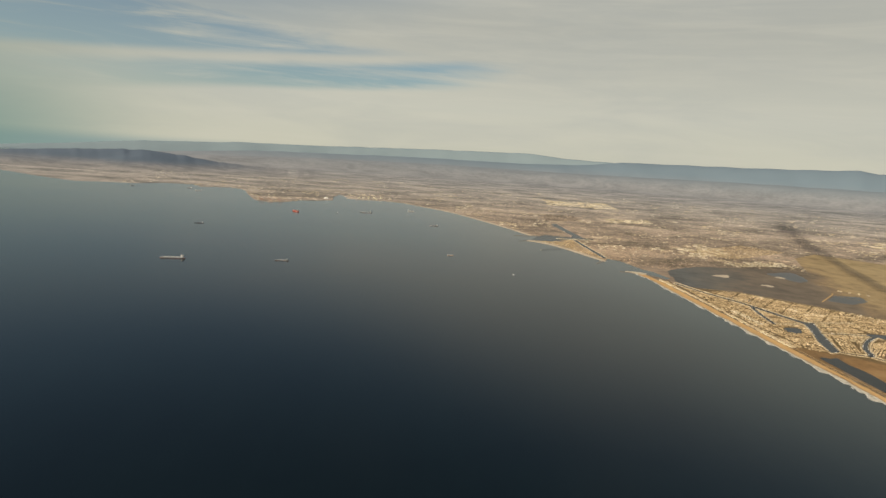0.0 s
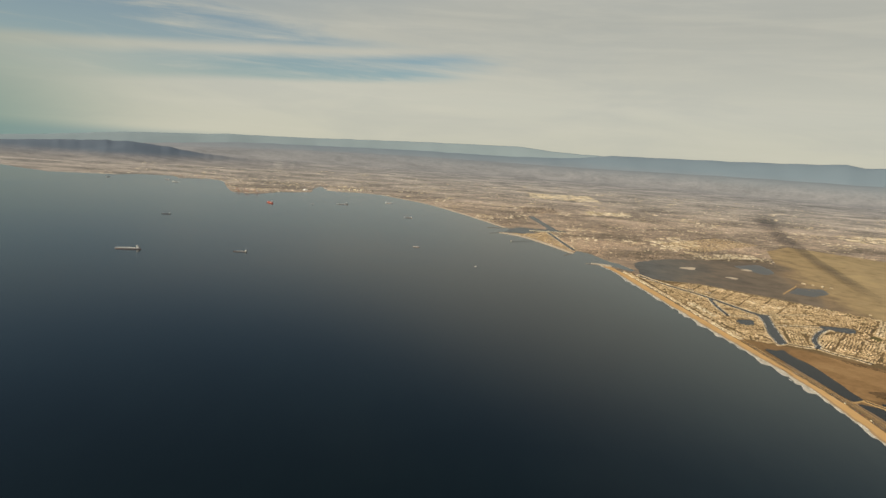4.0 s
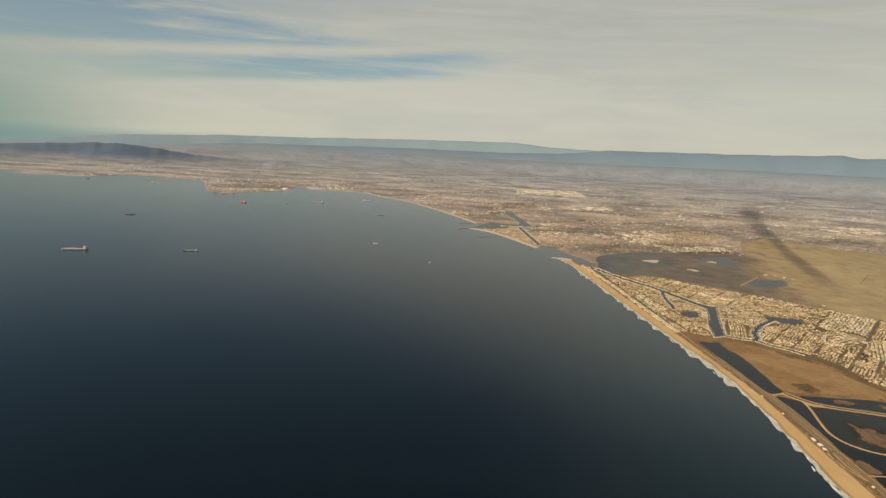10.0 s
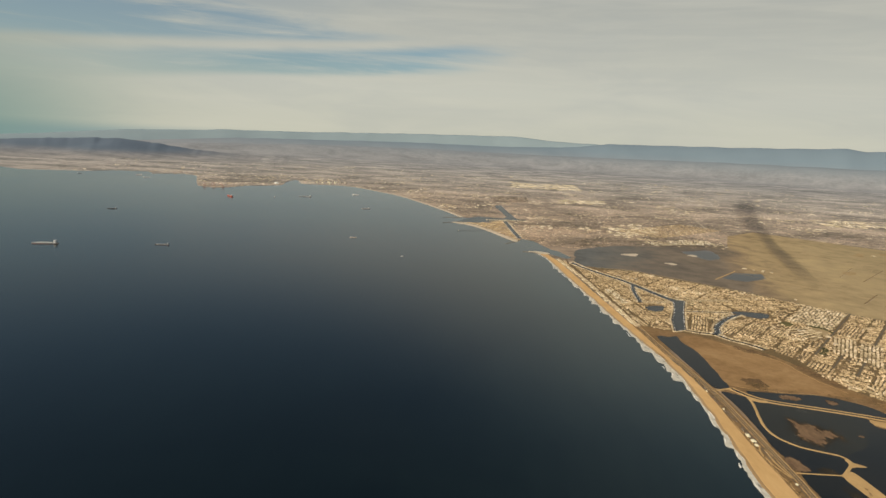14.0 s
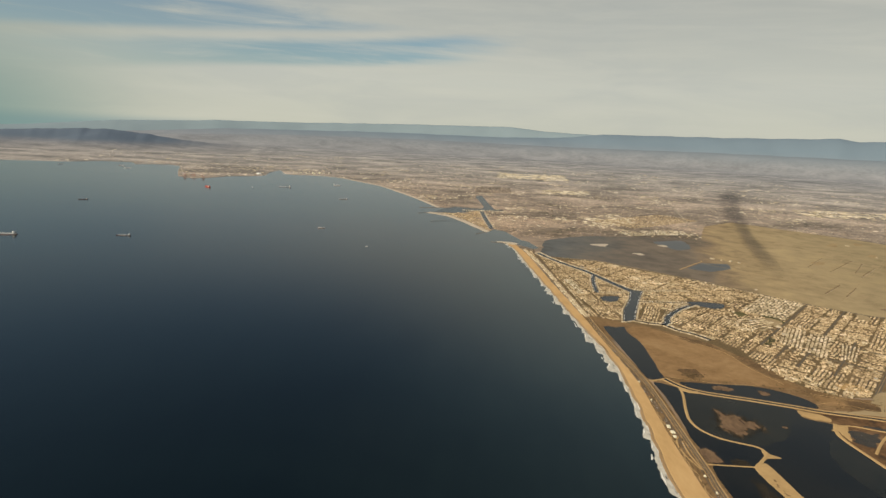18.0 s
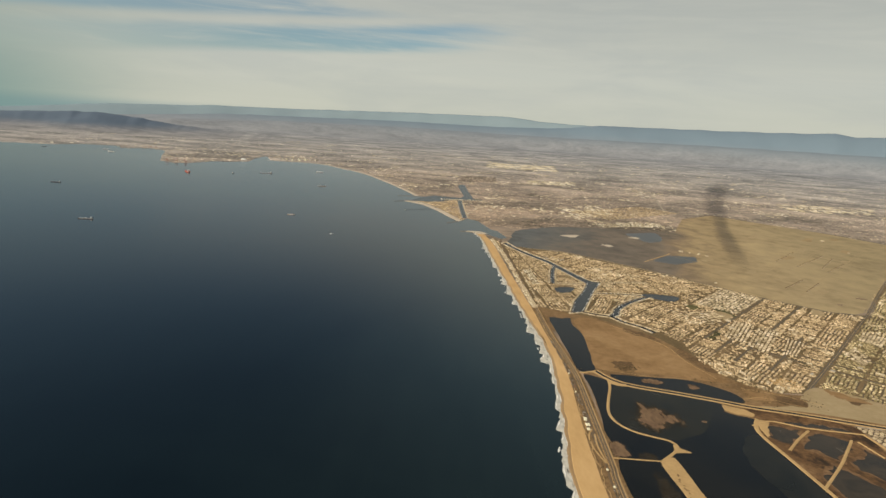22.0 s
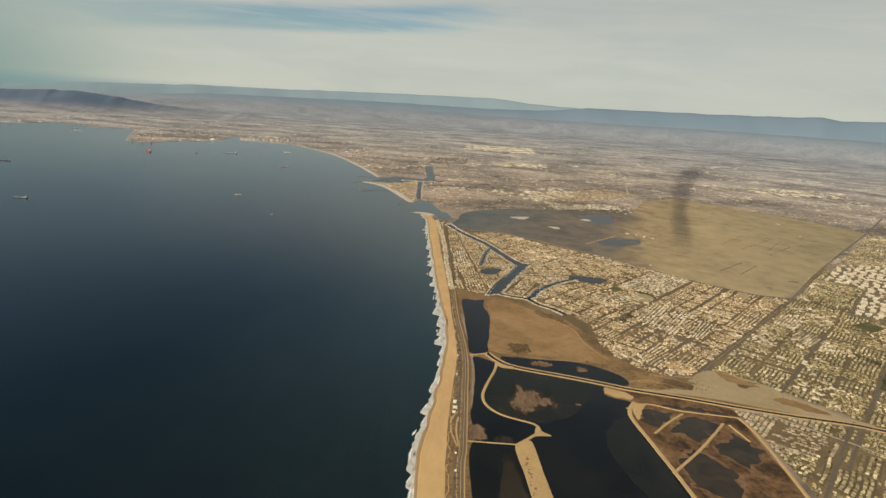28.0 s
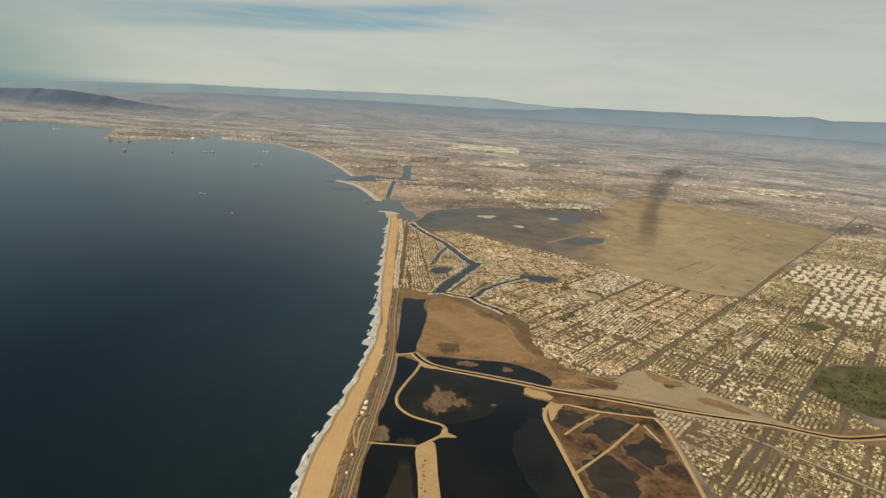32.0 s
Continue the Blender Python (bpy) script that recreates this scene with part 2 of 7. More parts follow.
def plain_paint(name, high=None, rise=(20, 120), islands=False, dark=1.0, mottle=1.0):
    """The plain: brown beside the coast, paler inland, with distance haze put into the colour; high is the haze blue of
    the upper slopes.
    """
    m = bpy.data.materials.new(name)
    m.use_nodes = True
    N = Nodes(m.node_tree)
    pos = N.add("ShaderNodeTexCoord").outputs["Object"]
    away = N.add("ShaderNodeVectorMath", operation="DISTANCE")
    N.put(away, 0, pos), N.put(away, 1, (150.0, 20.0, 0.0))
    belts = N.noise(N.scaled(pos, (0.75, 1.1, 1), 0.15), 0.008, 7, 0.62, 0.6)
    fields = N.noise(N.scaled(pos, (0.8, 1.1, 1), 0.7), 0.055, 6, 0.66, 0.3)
    # distance haze goes into the colour: paler, then bluer, farther out
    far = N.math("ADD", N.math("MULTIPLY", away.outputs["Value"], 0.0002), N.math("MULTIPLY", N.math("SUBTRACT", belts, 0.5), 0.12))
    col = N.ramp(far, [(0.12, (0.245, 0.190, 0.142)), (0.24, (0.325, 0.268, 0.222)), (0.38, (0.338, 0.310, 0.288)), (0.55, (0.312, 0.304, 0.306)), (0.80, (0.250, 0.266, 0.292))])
    tone = N.ramp(N.math("ADD", N.math("MULTIPLY", belts, 0.6), N.math("MULTIPLY", fields, 0.4)), [(0.40, (0.46 * dark, 0.48 * dark, 0.48 * dark)), (0.47, (0.78 * dark, 0.79 * dark, 0.78 * dark)), (0.53, (1.06 * dark, 1.04 * dark, 1.00 * dark)), (0.61, (1.5 * dark, 1.43 * dark, 1.33 * dark))])
    mul = N.add("ShaderNodeMix", data_type="RGBA", blend_type="MULTIPLY")
    N.put(mul, 0, mottle), N.put(mul, 6, col), N.put(mul, 7, tone)
    col = mul.outputs[2]
    if islands:
        geo = N.add("ShaderNodeNewGeometry")
        each = N.ramp(geo.outputs["Random Per Island"], [(0.0, (0.66, 0.68, 0.69)), (0.5, (0.94, 0.94, 0.94)), (0.82, (1.2, 1.19, 1.16)), (1.0, (1.85, 1.8, 1.7))])
        mul2 = N.add("ShaderNodeMix", data_type="RGBA", blend_type="MULTIPLY")
        N.put(mul2, 0, 1.0), N.put(mul2, 6, col), N.put(mul2, 7, each)
        col = mul2.outputs[2]
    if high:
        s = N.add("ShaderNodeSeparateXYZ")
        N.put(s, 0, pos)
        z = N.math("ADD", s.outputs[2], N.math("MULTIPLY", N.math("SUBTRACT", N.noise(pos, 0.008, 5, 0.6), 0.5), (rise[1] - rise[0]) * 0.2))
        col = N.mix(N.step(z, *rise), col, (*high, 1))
    p = N.add("ShaderNodeBsdfPrincipled")
    N.put(p, "Base Color", col), N.put(p, "Roughness", 0.9), N.put(p, "Specular IOR Level", 0.15)
    N.tree.links.new(p.outputs[0], N.add("ShaderNodeOutputMaterial").inputs[0])
    return m


SEA = water_paint("sea_water", (0.0018, 0.0046, 0.0056), (0.0034, 0.0080, 0.0090), 0.004, 0.12, 0.035, 0.35, 0.42, (0.0235, 0.0370, 0.0365))
POOL = water_paint("lagoon_water", (0.0078, 0.0090, 0.0088), (0.0155, 0.0150, 0.0115), 0.022, 0.2, 0.02, 1.5, 0.22)
OLIVE = water_paint("olive_shallows", (0.0135, 0.0135, 0.0090), (0.024, 0.022, 0.0140), 0.05, 0.22, 0.02, 1.5, 0.22)
MARSHWATER = water_paint("marsh_water", (0.032, 0.026, 0.017), (0.060, 0.045, 0.027), 0.12, 0.22, 0.02, 1.5, 0.24)
SHOAL = water_paint("shoal_water", (0.0125, 0.0135, 0.0105), (0.023, 0.0215, 0.0155), 0.05, 0.25, 0.02, 1.5, 0.24)
CANAL = water_paint("canal_water", (0.022, 0.025, 0.027), (0.035, 0.037, 0.036), 0.05, 0.2, 0.02, 1.5, 0.2)
def station_ground():
    """Bay shallows, salt marsh and dry fields that grade into one another with ragged, patchy margins."""
    m = bpy.data.materials.new("marsh_to_field")
    m.use_nodes = True
    N = Nodes(m.node_tree)
    pos = N.add("ShaderNodeTexCoord").outputs["Object"]
    s = N.add("ShaderNodeSeparateXYZ")
    N.put(s, 0, pos)
    inland = N.math("SUBTRACT", N.math("MULTIPLY", s.outputs[0], 0.945), N.math("MULTIPLY", s.outputs[1], 0.32))
    broad = N.noise(N.scaled(pos, (1, 0.55, 1), 0.6), 0.012, 6, 0.62, 0.7)
    fine = N.noise(N.scaled(pos, (0.8, 0.7, 1), 0.7), 0.06, 6, 0.65, 0.3)
    v = N.math("ADD", inland, N.math("MULTIPLY", N.math("SUBTRACT", broad, 0.5), 190))
    v = N.math("ADD", v, N.math("MULTIPLY", N.math("SUBTRACT", fine, 0.5), 55))
    base = N.ramp(N.math("MULTIPLY", v, 0.0025), [(0.10, (0.120, 0.122, 0.118)), (0.24, (0.130, 0.120, 0.105)), (0.32, (0.148, 0.122, 0.096)), (0.46, (0.185, 0.148, 0.110)), (0.53, (0.235, 0.172, 0.106)), (0.62, (0.330, 0.244, 0.130)), (0.80, (0.352, 0.268, 0.146)), (1.0, (0.31, 0.240, 0.130))])
    tone = N.ramp(N.math("ADD", N.math("MULTIPLY", fine, 0.6), N.math("MULTIPLY", broad, 0.4)), [(0.34, (0.66, 0.66, 0.63)), (0.5, (0.98, 0.98, 0.98)), (0.66, (1.26, 1.24, 1.18))])
    mul = N.add("ShaderNodeMix", data_type="RGBA", blend_type="MULTIPLY")
    N.put(mul, 0, 1.0), N.put(mul, 6, base), N.put(mul, 7, tone)
    p = N.add("ShaderNodeBsdfPrincipled")
    N.put(p, "Base Color", mul.outputs[2]), N.put(p, "Roughness", 0.85), N.put(p, "Specular IOR Level", 0.2)
    N.tree.links.new(p.outputs[0], N.add("ShaderNodeOutputMaterial").inputs[0])
    return m


STATION = station_ground()
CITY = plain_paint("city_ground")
STREETS = surface("suburb_ground", [(0.3, (0.085, 0.062, 0.027)), (0.45, (0.136, 0.095, 0.046)), (0.56, (0.201, 0.138, 0.070)), (0.7, (0.273, 0.186, 0.096))], 0.03, 1.4)
SAND = surface("dry_sand", [(0.3, (0.443, 0.277, 0.117)), (0.5, (0.536, 0.342, 0.149)), (0.72, (0.618, 0.406, 0.193))], 0.04, 0.16, stretch=(1.6, 0.5, 1))
WETSAND = surface("wet_sand", [(0.3, (0.270, 0.176, 0.084)), (0.7, (0.395, 0.255, 0.123))], 0.05, 0.6, rough=0.5)
BRUSHLAND = surface("dry_brush", [(0.34, (0.074, 0.045, 0.022)), (0.48, (0.131, 0.080, 0.038)), (0.66, (0.242, 0.152, 0.072))], 0.12, 0.6)
DIKE = surface("dike_sand", [(0.3, (0.367, 0.237, 0.104)), (0.6, (0.500, 0.333, 0.150)), (0.8, (0.571, 0.402, 0.202))], 0.08, 0.9)
MESA = surface("dry_mesa", [(0.3, (0.163, 0.091, 0.038)), (0.44, (0.236, 0.141, 0.061)), (0.54, (0.294, 0.179, 0.080)), (0.68, (0.352, 0.228, 0.109))], 0.03, 0.22, blend=0.4)
SCRUB = surface("scrub", [(0.3, (0.101, 0.061, 0.027)), (0.46, (0.180, 0.110, 0.050)), (0.56, (0.239, 0.149, 0.070)), (0.72, (0.339, 0.221, 0.107))], 0.06, 0.4)
FIELD = surface("dry_field", [(0.3, (0.225, 0.155, 0.076)), (0.42, (0.284, 0.198, 0.100)), (0.5, (0.324, 0.233, 0.118)), (0.6, (0.360, 0.263, 0.140)), (0.72, (0.279, 0.202, 0.102))], 0.02, 0.15, blend=0.4)
PLOT = surface("mown_plot", [(0.3, (0.28, 0.205, 0.108)), (0.5, (0.345, 0.26, 0.142)), (0.7, (0.41, 0.315, 0.18))], 0.04, 0.3)
GREEN = surface("golf_grass", [(0.32, (0.038, 0.039, 0.015)), (0.45, (0.077, 0.072, 0.027)), (0.56, (0.131, 0.113, 0.045)), (0.70, (0.203, 0.158, 0.077))], 0.06, 0.22)
CELLS = surface("diked_marsh", [(0.34, (0.026, 0.019, 0.012)), (0.43, (0.048, 0.030, 0.017)), (0.50, (0.115, 0.063, 0.028)), (0.58, (0.185, 0.106, 0.049)), (0.70, (0.320, 0.204, 0.101))], 0.06, 0.35, blend=0.4)
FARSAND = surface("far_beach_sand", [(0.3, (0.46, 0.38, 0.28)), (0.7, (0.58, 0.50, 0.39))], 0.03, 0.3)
ASPHALT = surface("worn_asphalt", [(0.3, (0.119, 0.084, 0.052)), (0.7, (0.176, 0.127, 0.080))], 0.1, 1.2)
LOT = surface("lot_paving", [(0.3, (0.115, 0.088, 0.050)), (0.5, (0.18, 0.140, 0.083)), (0.7, (0.30, 0.240, 0.150))], 0.05, 0.5)
BOULEVARD = surface("boulevard_asphalt", [(0.3, (0.098, 0.082, 0.060)), (0.7, (0.155, 0.128, 0.092))], 0.05, 0.7)
LANE = surface("street_asphalt", [(0.3, (0.099, 0.076, 0.050)), (0.7, (0.142, 0.110, 0.074))], 0.03, 0.5)
CONCRETE = surface("pale_concrete", [(0.3, (0.30, 0.26, 0.20)), (0.7, (0.44, 0.38, 0.29))], 0.1, 1.0)
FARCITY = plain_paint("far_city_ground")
# aerial haze is painted into these slopes, bluer with height
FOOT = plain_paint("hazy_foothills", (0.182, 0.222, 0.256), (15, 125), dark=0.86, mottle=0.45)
HILL = plain_paint("haze_blue_hill", (0.106, 0.138, 0.182), (-2, 32), dark=0.80, mottle=0.7)
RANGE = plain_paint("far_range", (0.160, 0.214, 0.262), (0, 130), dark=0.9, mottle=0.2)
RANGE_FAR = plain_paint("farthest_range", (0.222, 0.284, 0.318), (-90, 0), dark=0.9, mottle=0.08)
def foam_paint(name, low, high, solid):
    """White water: bubbly sheets that thin out towards their rims."""
    m = bpy.data.materials.new(name)
    m.use_nodes = True
    N = Nodes(m.node_tree)
    pos = N.add("ShaderNodeTexCoord").outputs["Object"]
    n = N.noise(N.scaled(pos, (1.0, 0.7, 1)), 0.42, 6, 0.62, 0.5)
    thin = N.add("ShaderNodeAttribute", attribute_name="thin").outputs["Fac"]
    bsdf, clear, both = N.add("ShaderNodeBsdfPrincipled"), N.add("ShaderNodeBsdfTransparent"), N.add("ShaderNodeMixShader")
    N.put(bsdf, "Base Color", N.ramp(n, [(0.3, low), (0.65, high)])), N.put(bsdf, "Roughness", 0.8)
    cover = N.step(N.math("SUBTRACT", N.math("MULTIPLY_ADD", n, 0.6, 0.28), N.math("MULTIPLY", thin, 0.64)), 0.08, 0.42)
    N.put(both, 0, N.math("MULTIPLY", cover, solid))
    N.tree.links.new(clear.outputs[0], both.inputs[1]), N.tree.links.new(bsdf.outputs[0], both.inputs[2])
    N.tree.links.new(both.outputs[0], N.add("ShaderNodeOutputMaterial").inputs[0])
    return m


def mud_paint(name, low, high, edge, solid):
    """Mud cut by branching rills, thinning out into the water at its rim."""
    m = bpy.data.materials.new(name)
    m.use_nodes = True
    N = Nodes(m.node_tree)
    pos = N.add("ShaderNodeTexCoord").outputs["Object"]
    rill = N.noise(N.scaled(pos, (1.3, 0.5, 1), -0.7), 0.26, 5, 0.55, 0.9)
    grain = N.noise(pos, 0.9, 5, 0.65)
    thin = N.add("ShaderNodeAttribute", attribute_name="thin").outputs["Fac"]
    bsdf, clear, both = N.add("ShaderNodeBsdfPrincipled"), N.add("ShaderNodeBsdfTransparent"), N.add("ShaderNodeMixShader")
    N.put(bsdf, "Base Color", N.ramp(N.math("ADD", N.math("MULTIPLY", rill, 0.65), N.math("MULTIPLY", grain, 0.35)), [(0.36, low), (0.60, high)])), N.put(bsdf, "Roughness", 0.75), N.put(bsdf, "Specular IOR Level", 0.25)
    cover = N.step(N.math("SUBTRACT", N.math("ADD", N.math("MULTIPLY", rill, 0.8), N.math("MULTIPLY", grain, 0.2)), N.math("MULTIPLY", thin, 0.42)), edge - 0.10, edge + 0.12)
    N.put(both, 0, N.math("MULTIPLY", cover, solid))
    N.tree.links.new(clear.outputs[0], both.inputs[1]), N.tree.links.new(bsdf.outputs[0], both.inputs[2])
    N.tree.links.new(both.outputs[0], N.add("ShaderNodeOutputMaterial").inputs[0])
    return m


MUDFAN = mud_paint("branching_mud", (0.085, 0.052, 0.029), (0.225, 0.142, 0.078), 0.29, 0.92)
MUDVEIL = mud_paint("sunken_mud", (0.030, 0.024, 0.015), (0.060, 0.046, 0.027), 0.30, 0.6)
FOAM = foam_paint("sea_foam", (0.48, 0.45, 0.38), (0.72, 0.68, 0.58), 0.82)
CREST = foam_paint("breaking_crest", (0.66, 0.64, 0.58), (0.84, 0.81, 0.74), 1.0)
MUD = surface("brown_mud", [(0.32, (0.053, 0.030, 0.016)), (0.48, (0.137, 0.078, 0.038)), (0.68, (0.284, 0.170, 0.084))], 0.14, 0.5)
HOUSES = scatter_paint("house_paint", [(0.0, (0.206, 0.147, 0.082)), (0.3, (0.355, 0.261, 0.148)), (0.6, (0.484, 0.366, 0.216)), (0.88, (0.628, 0.485, 0.298)), (1.0, (0.824, 0.676, 0.458))], spread=0.9)
HOUSES_INLAND = scatter_paint("inland_house_paint", [(0.0, (0.133, 0.105, 0.052)), (0.3, (0.237, 0.188, 0.093)), (0.6, (0.351, 0.277, 0.147)), (0.88, (0.492, 0.399, 0.222)), (1.0, (0.710, 0.593, 0.365))], spread=0.95)
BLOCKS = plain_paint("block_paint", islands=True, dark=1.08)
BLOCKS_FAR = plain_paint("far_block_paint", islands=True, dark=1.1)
LEAF_FAR = plain_paint("hazed_leaf", islands=True, dark=0.70)
LEAF = scatter_paint("tree_leaf", [(0.0, (0.028, 0.032, 0.014)), (0.6, (0.058, 0.056, 0.025)), (1.0, (0.095, 0.082, 0.038))])
WHITE = plain("white_roofing", (0.90, 0.83, 0.60), 0.7, 0, 0.08, 0.4)
DOCKS = plain("grey_dock_planks", (0.42, 0.37, 0.30), 0.8)
SHIPWHITE = plain("white_ship_paint", (0.78, 0.77, 0.74), 0.45)
HULLDARK = plain("dark_hull_paint", (0.035, 0.04, 0.05), 0.5)
HULLRED = plain("red_hull_paint", (0.50, 0.10, 0.06), 0.5)
HULLGREY = plain("grey_hull_paint", (0.20, 0.22, 0.24), 0.5)
DECKRED = plain("red_brown_deck", (0.22, 0.10, 0.07), 0.7)
STEEL = plain("weathered_steel", (0.30, 0.30, 0.30), 0.5, 0.3)
GLASS = plain("dark_glazing", (0.03, 0.04, 0.05), 0.15)
ROCK = plain("jetty_rock", (0.20, 0.17, 0.135), 0.9, 0, 0.25, 2.5)
TOWER = plain("tower_concrete", (0.62, 0.54, 0.44), 0.7)
TIMBER = plain("weathered_timber", (0.13, 0.10, 0.075), 0.85, 0, 0.2, 3)
RUST = plain("crane_paint", (0.36, 0.20, 0.16), 0.6)


# ---- building tools ----
def mesh_object(name, verts, faces, material, parent=None, smooth=False):
    me = bpy.data.meshes.new(name)
    me.from_pydata([tuple(v) for v in verts], [], faces)
    me.materials.append(material)
    if smooth:
        me.shade_smooth()
    me.update()
    ob = new(name, me)
    if parent is not None:
        ob.parent = parent
    return ob


def part(name, bm, material, parent, label=""):
    me = bpy.data.meshes.new(name)
    bm.normal_update()
    bm.to_mesh(me)
    bm.free()
    me.materials.append(material)
    ob = new(name, me)
    ob.parent = parent
    return tagged(ob, label)


def spline(points, step=3.0, closed=False):
    """A smooth line through the given places (Catmull-Rom)."""
    p = [np.array(q, float) for q in points]
    n = len(p)
    out = []
    for i in range(n if closed else n - 1):
        if closed:
            a, b, c, d = p[i - 1], p[i], p[(i + 1) % n], p[(i + 2) % n]
        else:
            a, b, c, d = p[max(i - 1, 0)], p[i], p[i + 1], p[min(i + 2, n - 1)]
        k = max(1, int(np.linalg.norm(c - b) / step))
        for s in range(k):
            t = s / k
            out.append(0.5 * (2 * b + (c - a) * t + (2 * a - 5 * b + 4 * c - d) * t * t + (3 * b - 3 * c + d - a) * t ** 3))
    if not closed:
        out.append(p[-1])
    return out


def ragged(points, amount, scale=0.12):
    """Moves a line's places a little, as nature does."""
    return [q + np.array([noise.noise((q[0] * scale, q[1] * scale, 3.1)), noise.noise((q[0] * scale, q[1] * scale, 9.7))]) * amount for q in points]


def slab(name, outline, top, material, depth=0.4, bevel=0.0, parent=None):
    """A sheet of ground with a given outline, a flat top and sloping edges that go down by depth."""
    n = len(outline)
    pts = np.array(outline, float)
    area = 0.5 * np.sum(pts[:, 0] * np.roll(pts[:, 1], -1) - np.roll(pts[:, 0], -1) * pts[:, 1])
    if area < 0:
        pts = pts[::-1]
    tangent = np.roll(pts, -1, 0) - np.roll(pts, 1, 0)
    out = np.stack([tangent[:, 1], -tangent[:, 0]], 1) / (np.linalg.norm(tangent, axis=1)[:, None] + 1e-9)
    low = pts + out * bevel
    verts = [(x, y, top) for x, y in pts] + [(x, y, top - depth) for x, y in low]
    faces = [list(range(n))] + [[i, n + i, n + (i + 1) % n, (i + 1) % n] for i in range(n)]
    return mesh_object(name, verts, faces, material, parent)


def ribbon(name, line, width, top, material, depth=0.4, bank=0.0, parent=None):
    """A strip that follows a line: road, dike or channel. width may be a number or a list of two (start, end)."""
    pts = np.array(line, float)
    tangent = np.gradient(pts, axis=0)
    side = np.stack([-tangent[:, 1], tangent[:, 0]], 1) / (np.linalg.norm(tangent, axis=1)[:, None] + 1e-9)
    w = np.linspace(*width, len(pts)) if isinstance(width, (tuple, list)) else np.full(len(pts), width)
    w = w[:, None] / 2
    rows = [pts + side * (w + bank), pts + side * w, pts - side * w, pts - side * (w + bank)]
    z = [top - depth, top, top, top - depth]
    n = len(pts)
    verts = [(q[0], q[1], zz) for row, zz in zip(rows, z) for q in row]
    faces = [[k * n + i, (k + 1) * n + i, (k + 1) * n + i + 1, k * n + i + 1] for k in range(3) for i in range(n - 1)]
    faces += [[0, n, 2 * n, 3 * n], [n - 1, 4 * n - 1, 3 * n - 1, 2 * n - 1]]
    return mesh_object(name, verts, faces, material, parent)


def inside(x, y, outline):
    """Which of the places lie within an outline."""
    p = np.array(outline, float)
    hit = np.zeros(len(x), bool)
    for (x0, y0), (x1, y1) in zip(p, np.roll(p, -1, 0)):
        cross = (y0 > y) != (y1 > y)
        with np.errstate(divide="ignore", invalid="ignore"):
            hit ^= cross & (x < (x1 - x0) * (y - y0) / (y1 - y0) + x0)
    return hit


def near_line(x, y, line, reach):
    """Which of the places lie closer to a line than reach."""
    p = np.array(line, float)
    hit = np.zeros(len(x), bool)
    for a, b in zip(p[:-1], p[1:]):
        d = b - a
        t = np.clip(((x - a[0]) * d[0] + (y - a[1]) * d[1]) / max(d @ d, 1e-9), 0, 1)
        hit |= np.hypot(x - a[0] - t * d[0], y - a[1] - t * d[1]) < reach
    return hit


NORTH = np.array([0.648, 0.761])
EAST = np.array([0.761, -0.648])
RNG = np.random.default_rng(7)

# ---- the land and the sea ----
COAST = [(236, -420), (243, -160), (249, 60), (252.5, 208), (253.3, 234), (256.5, 261), (259.4, 289.5), (261.7, 314.5), (263.1, 344), (262, 380), (256, 448), (252, 511), (246.4, 594), (241.5, 678), (235, 716)]
BAY = [(235, 718), (242, 720), (251.5, 706), (262, 690), (270, 700), (262, 741), (254, 750), (240, 812), (227, 824), (214, 793)]
SEAL = [(214, 793), (199, 834), (183, 879), (160, 927), (131, 953)]
ALAMITOS = [(131, 957), (154, 986), (180, 1005), (205, 1015), (205, 1024), (176, 1028), (158, 1026), (145, 1025)]
LONG_BEACH = [(145, 1025), (115, 1110), (71, 1220), (7, 1360), (-65, 1460), (-115, 1525), (-170, 1548), (-235, 1540), (-262, 1545)]
PORT = [(-290, 1640), (-302, 1662), (-300, 1560), (-282, 1470), (-310, 1420), (-345, 1400), (-362, 1325), (-385, 1300), (-430, 1330), (-480, 1440), (-545, 1600), (-600, 1650), (-640, 1620), (-660, 1590), (-700, 1660), (-780, 1640), (-815, 1560), (-870, 1540), (-945, 1500), (-1060, 1560), (-1200, 1650), (-1500, 1850), (-1900, 1900), (-2300, 2300)]
land = spline(COAST, 8)[:-1] + BAY + spline(SEAL, 8)[1:-1] + ALAMITOS + spline(LONG_BEACH, 12)[1:-1] + PORT
land = [np.array(q, float) for q in land]
RIM = 4880.0
rim = [np.array([RIM * math.sin(radians(a)), RIM * math.cos(radians(a))]) for a in range(-30, 176, 5)]
LAND = land + rim
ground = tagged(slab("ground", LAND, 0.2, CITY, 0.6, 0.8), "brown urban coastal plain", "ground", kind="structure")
sea_ring = [(4900 * math.cos(radians(a)), 4900 * math.sin(radians(a)), 0) for a in range(0, 360, 4)]
sea = tagged(mesh_object("water", sea_ring, [list(range(len(sea_ring)))], SEA), "dark slate-blue ocean with a faint swell", "sea", kind="structure")

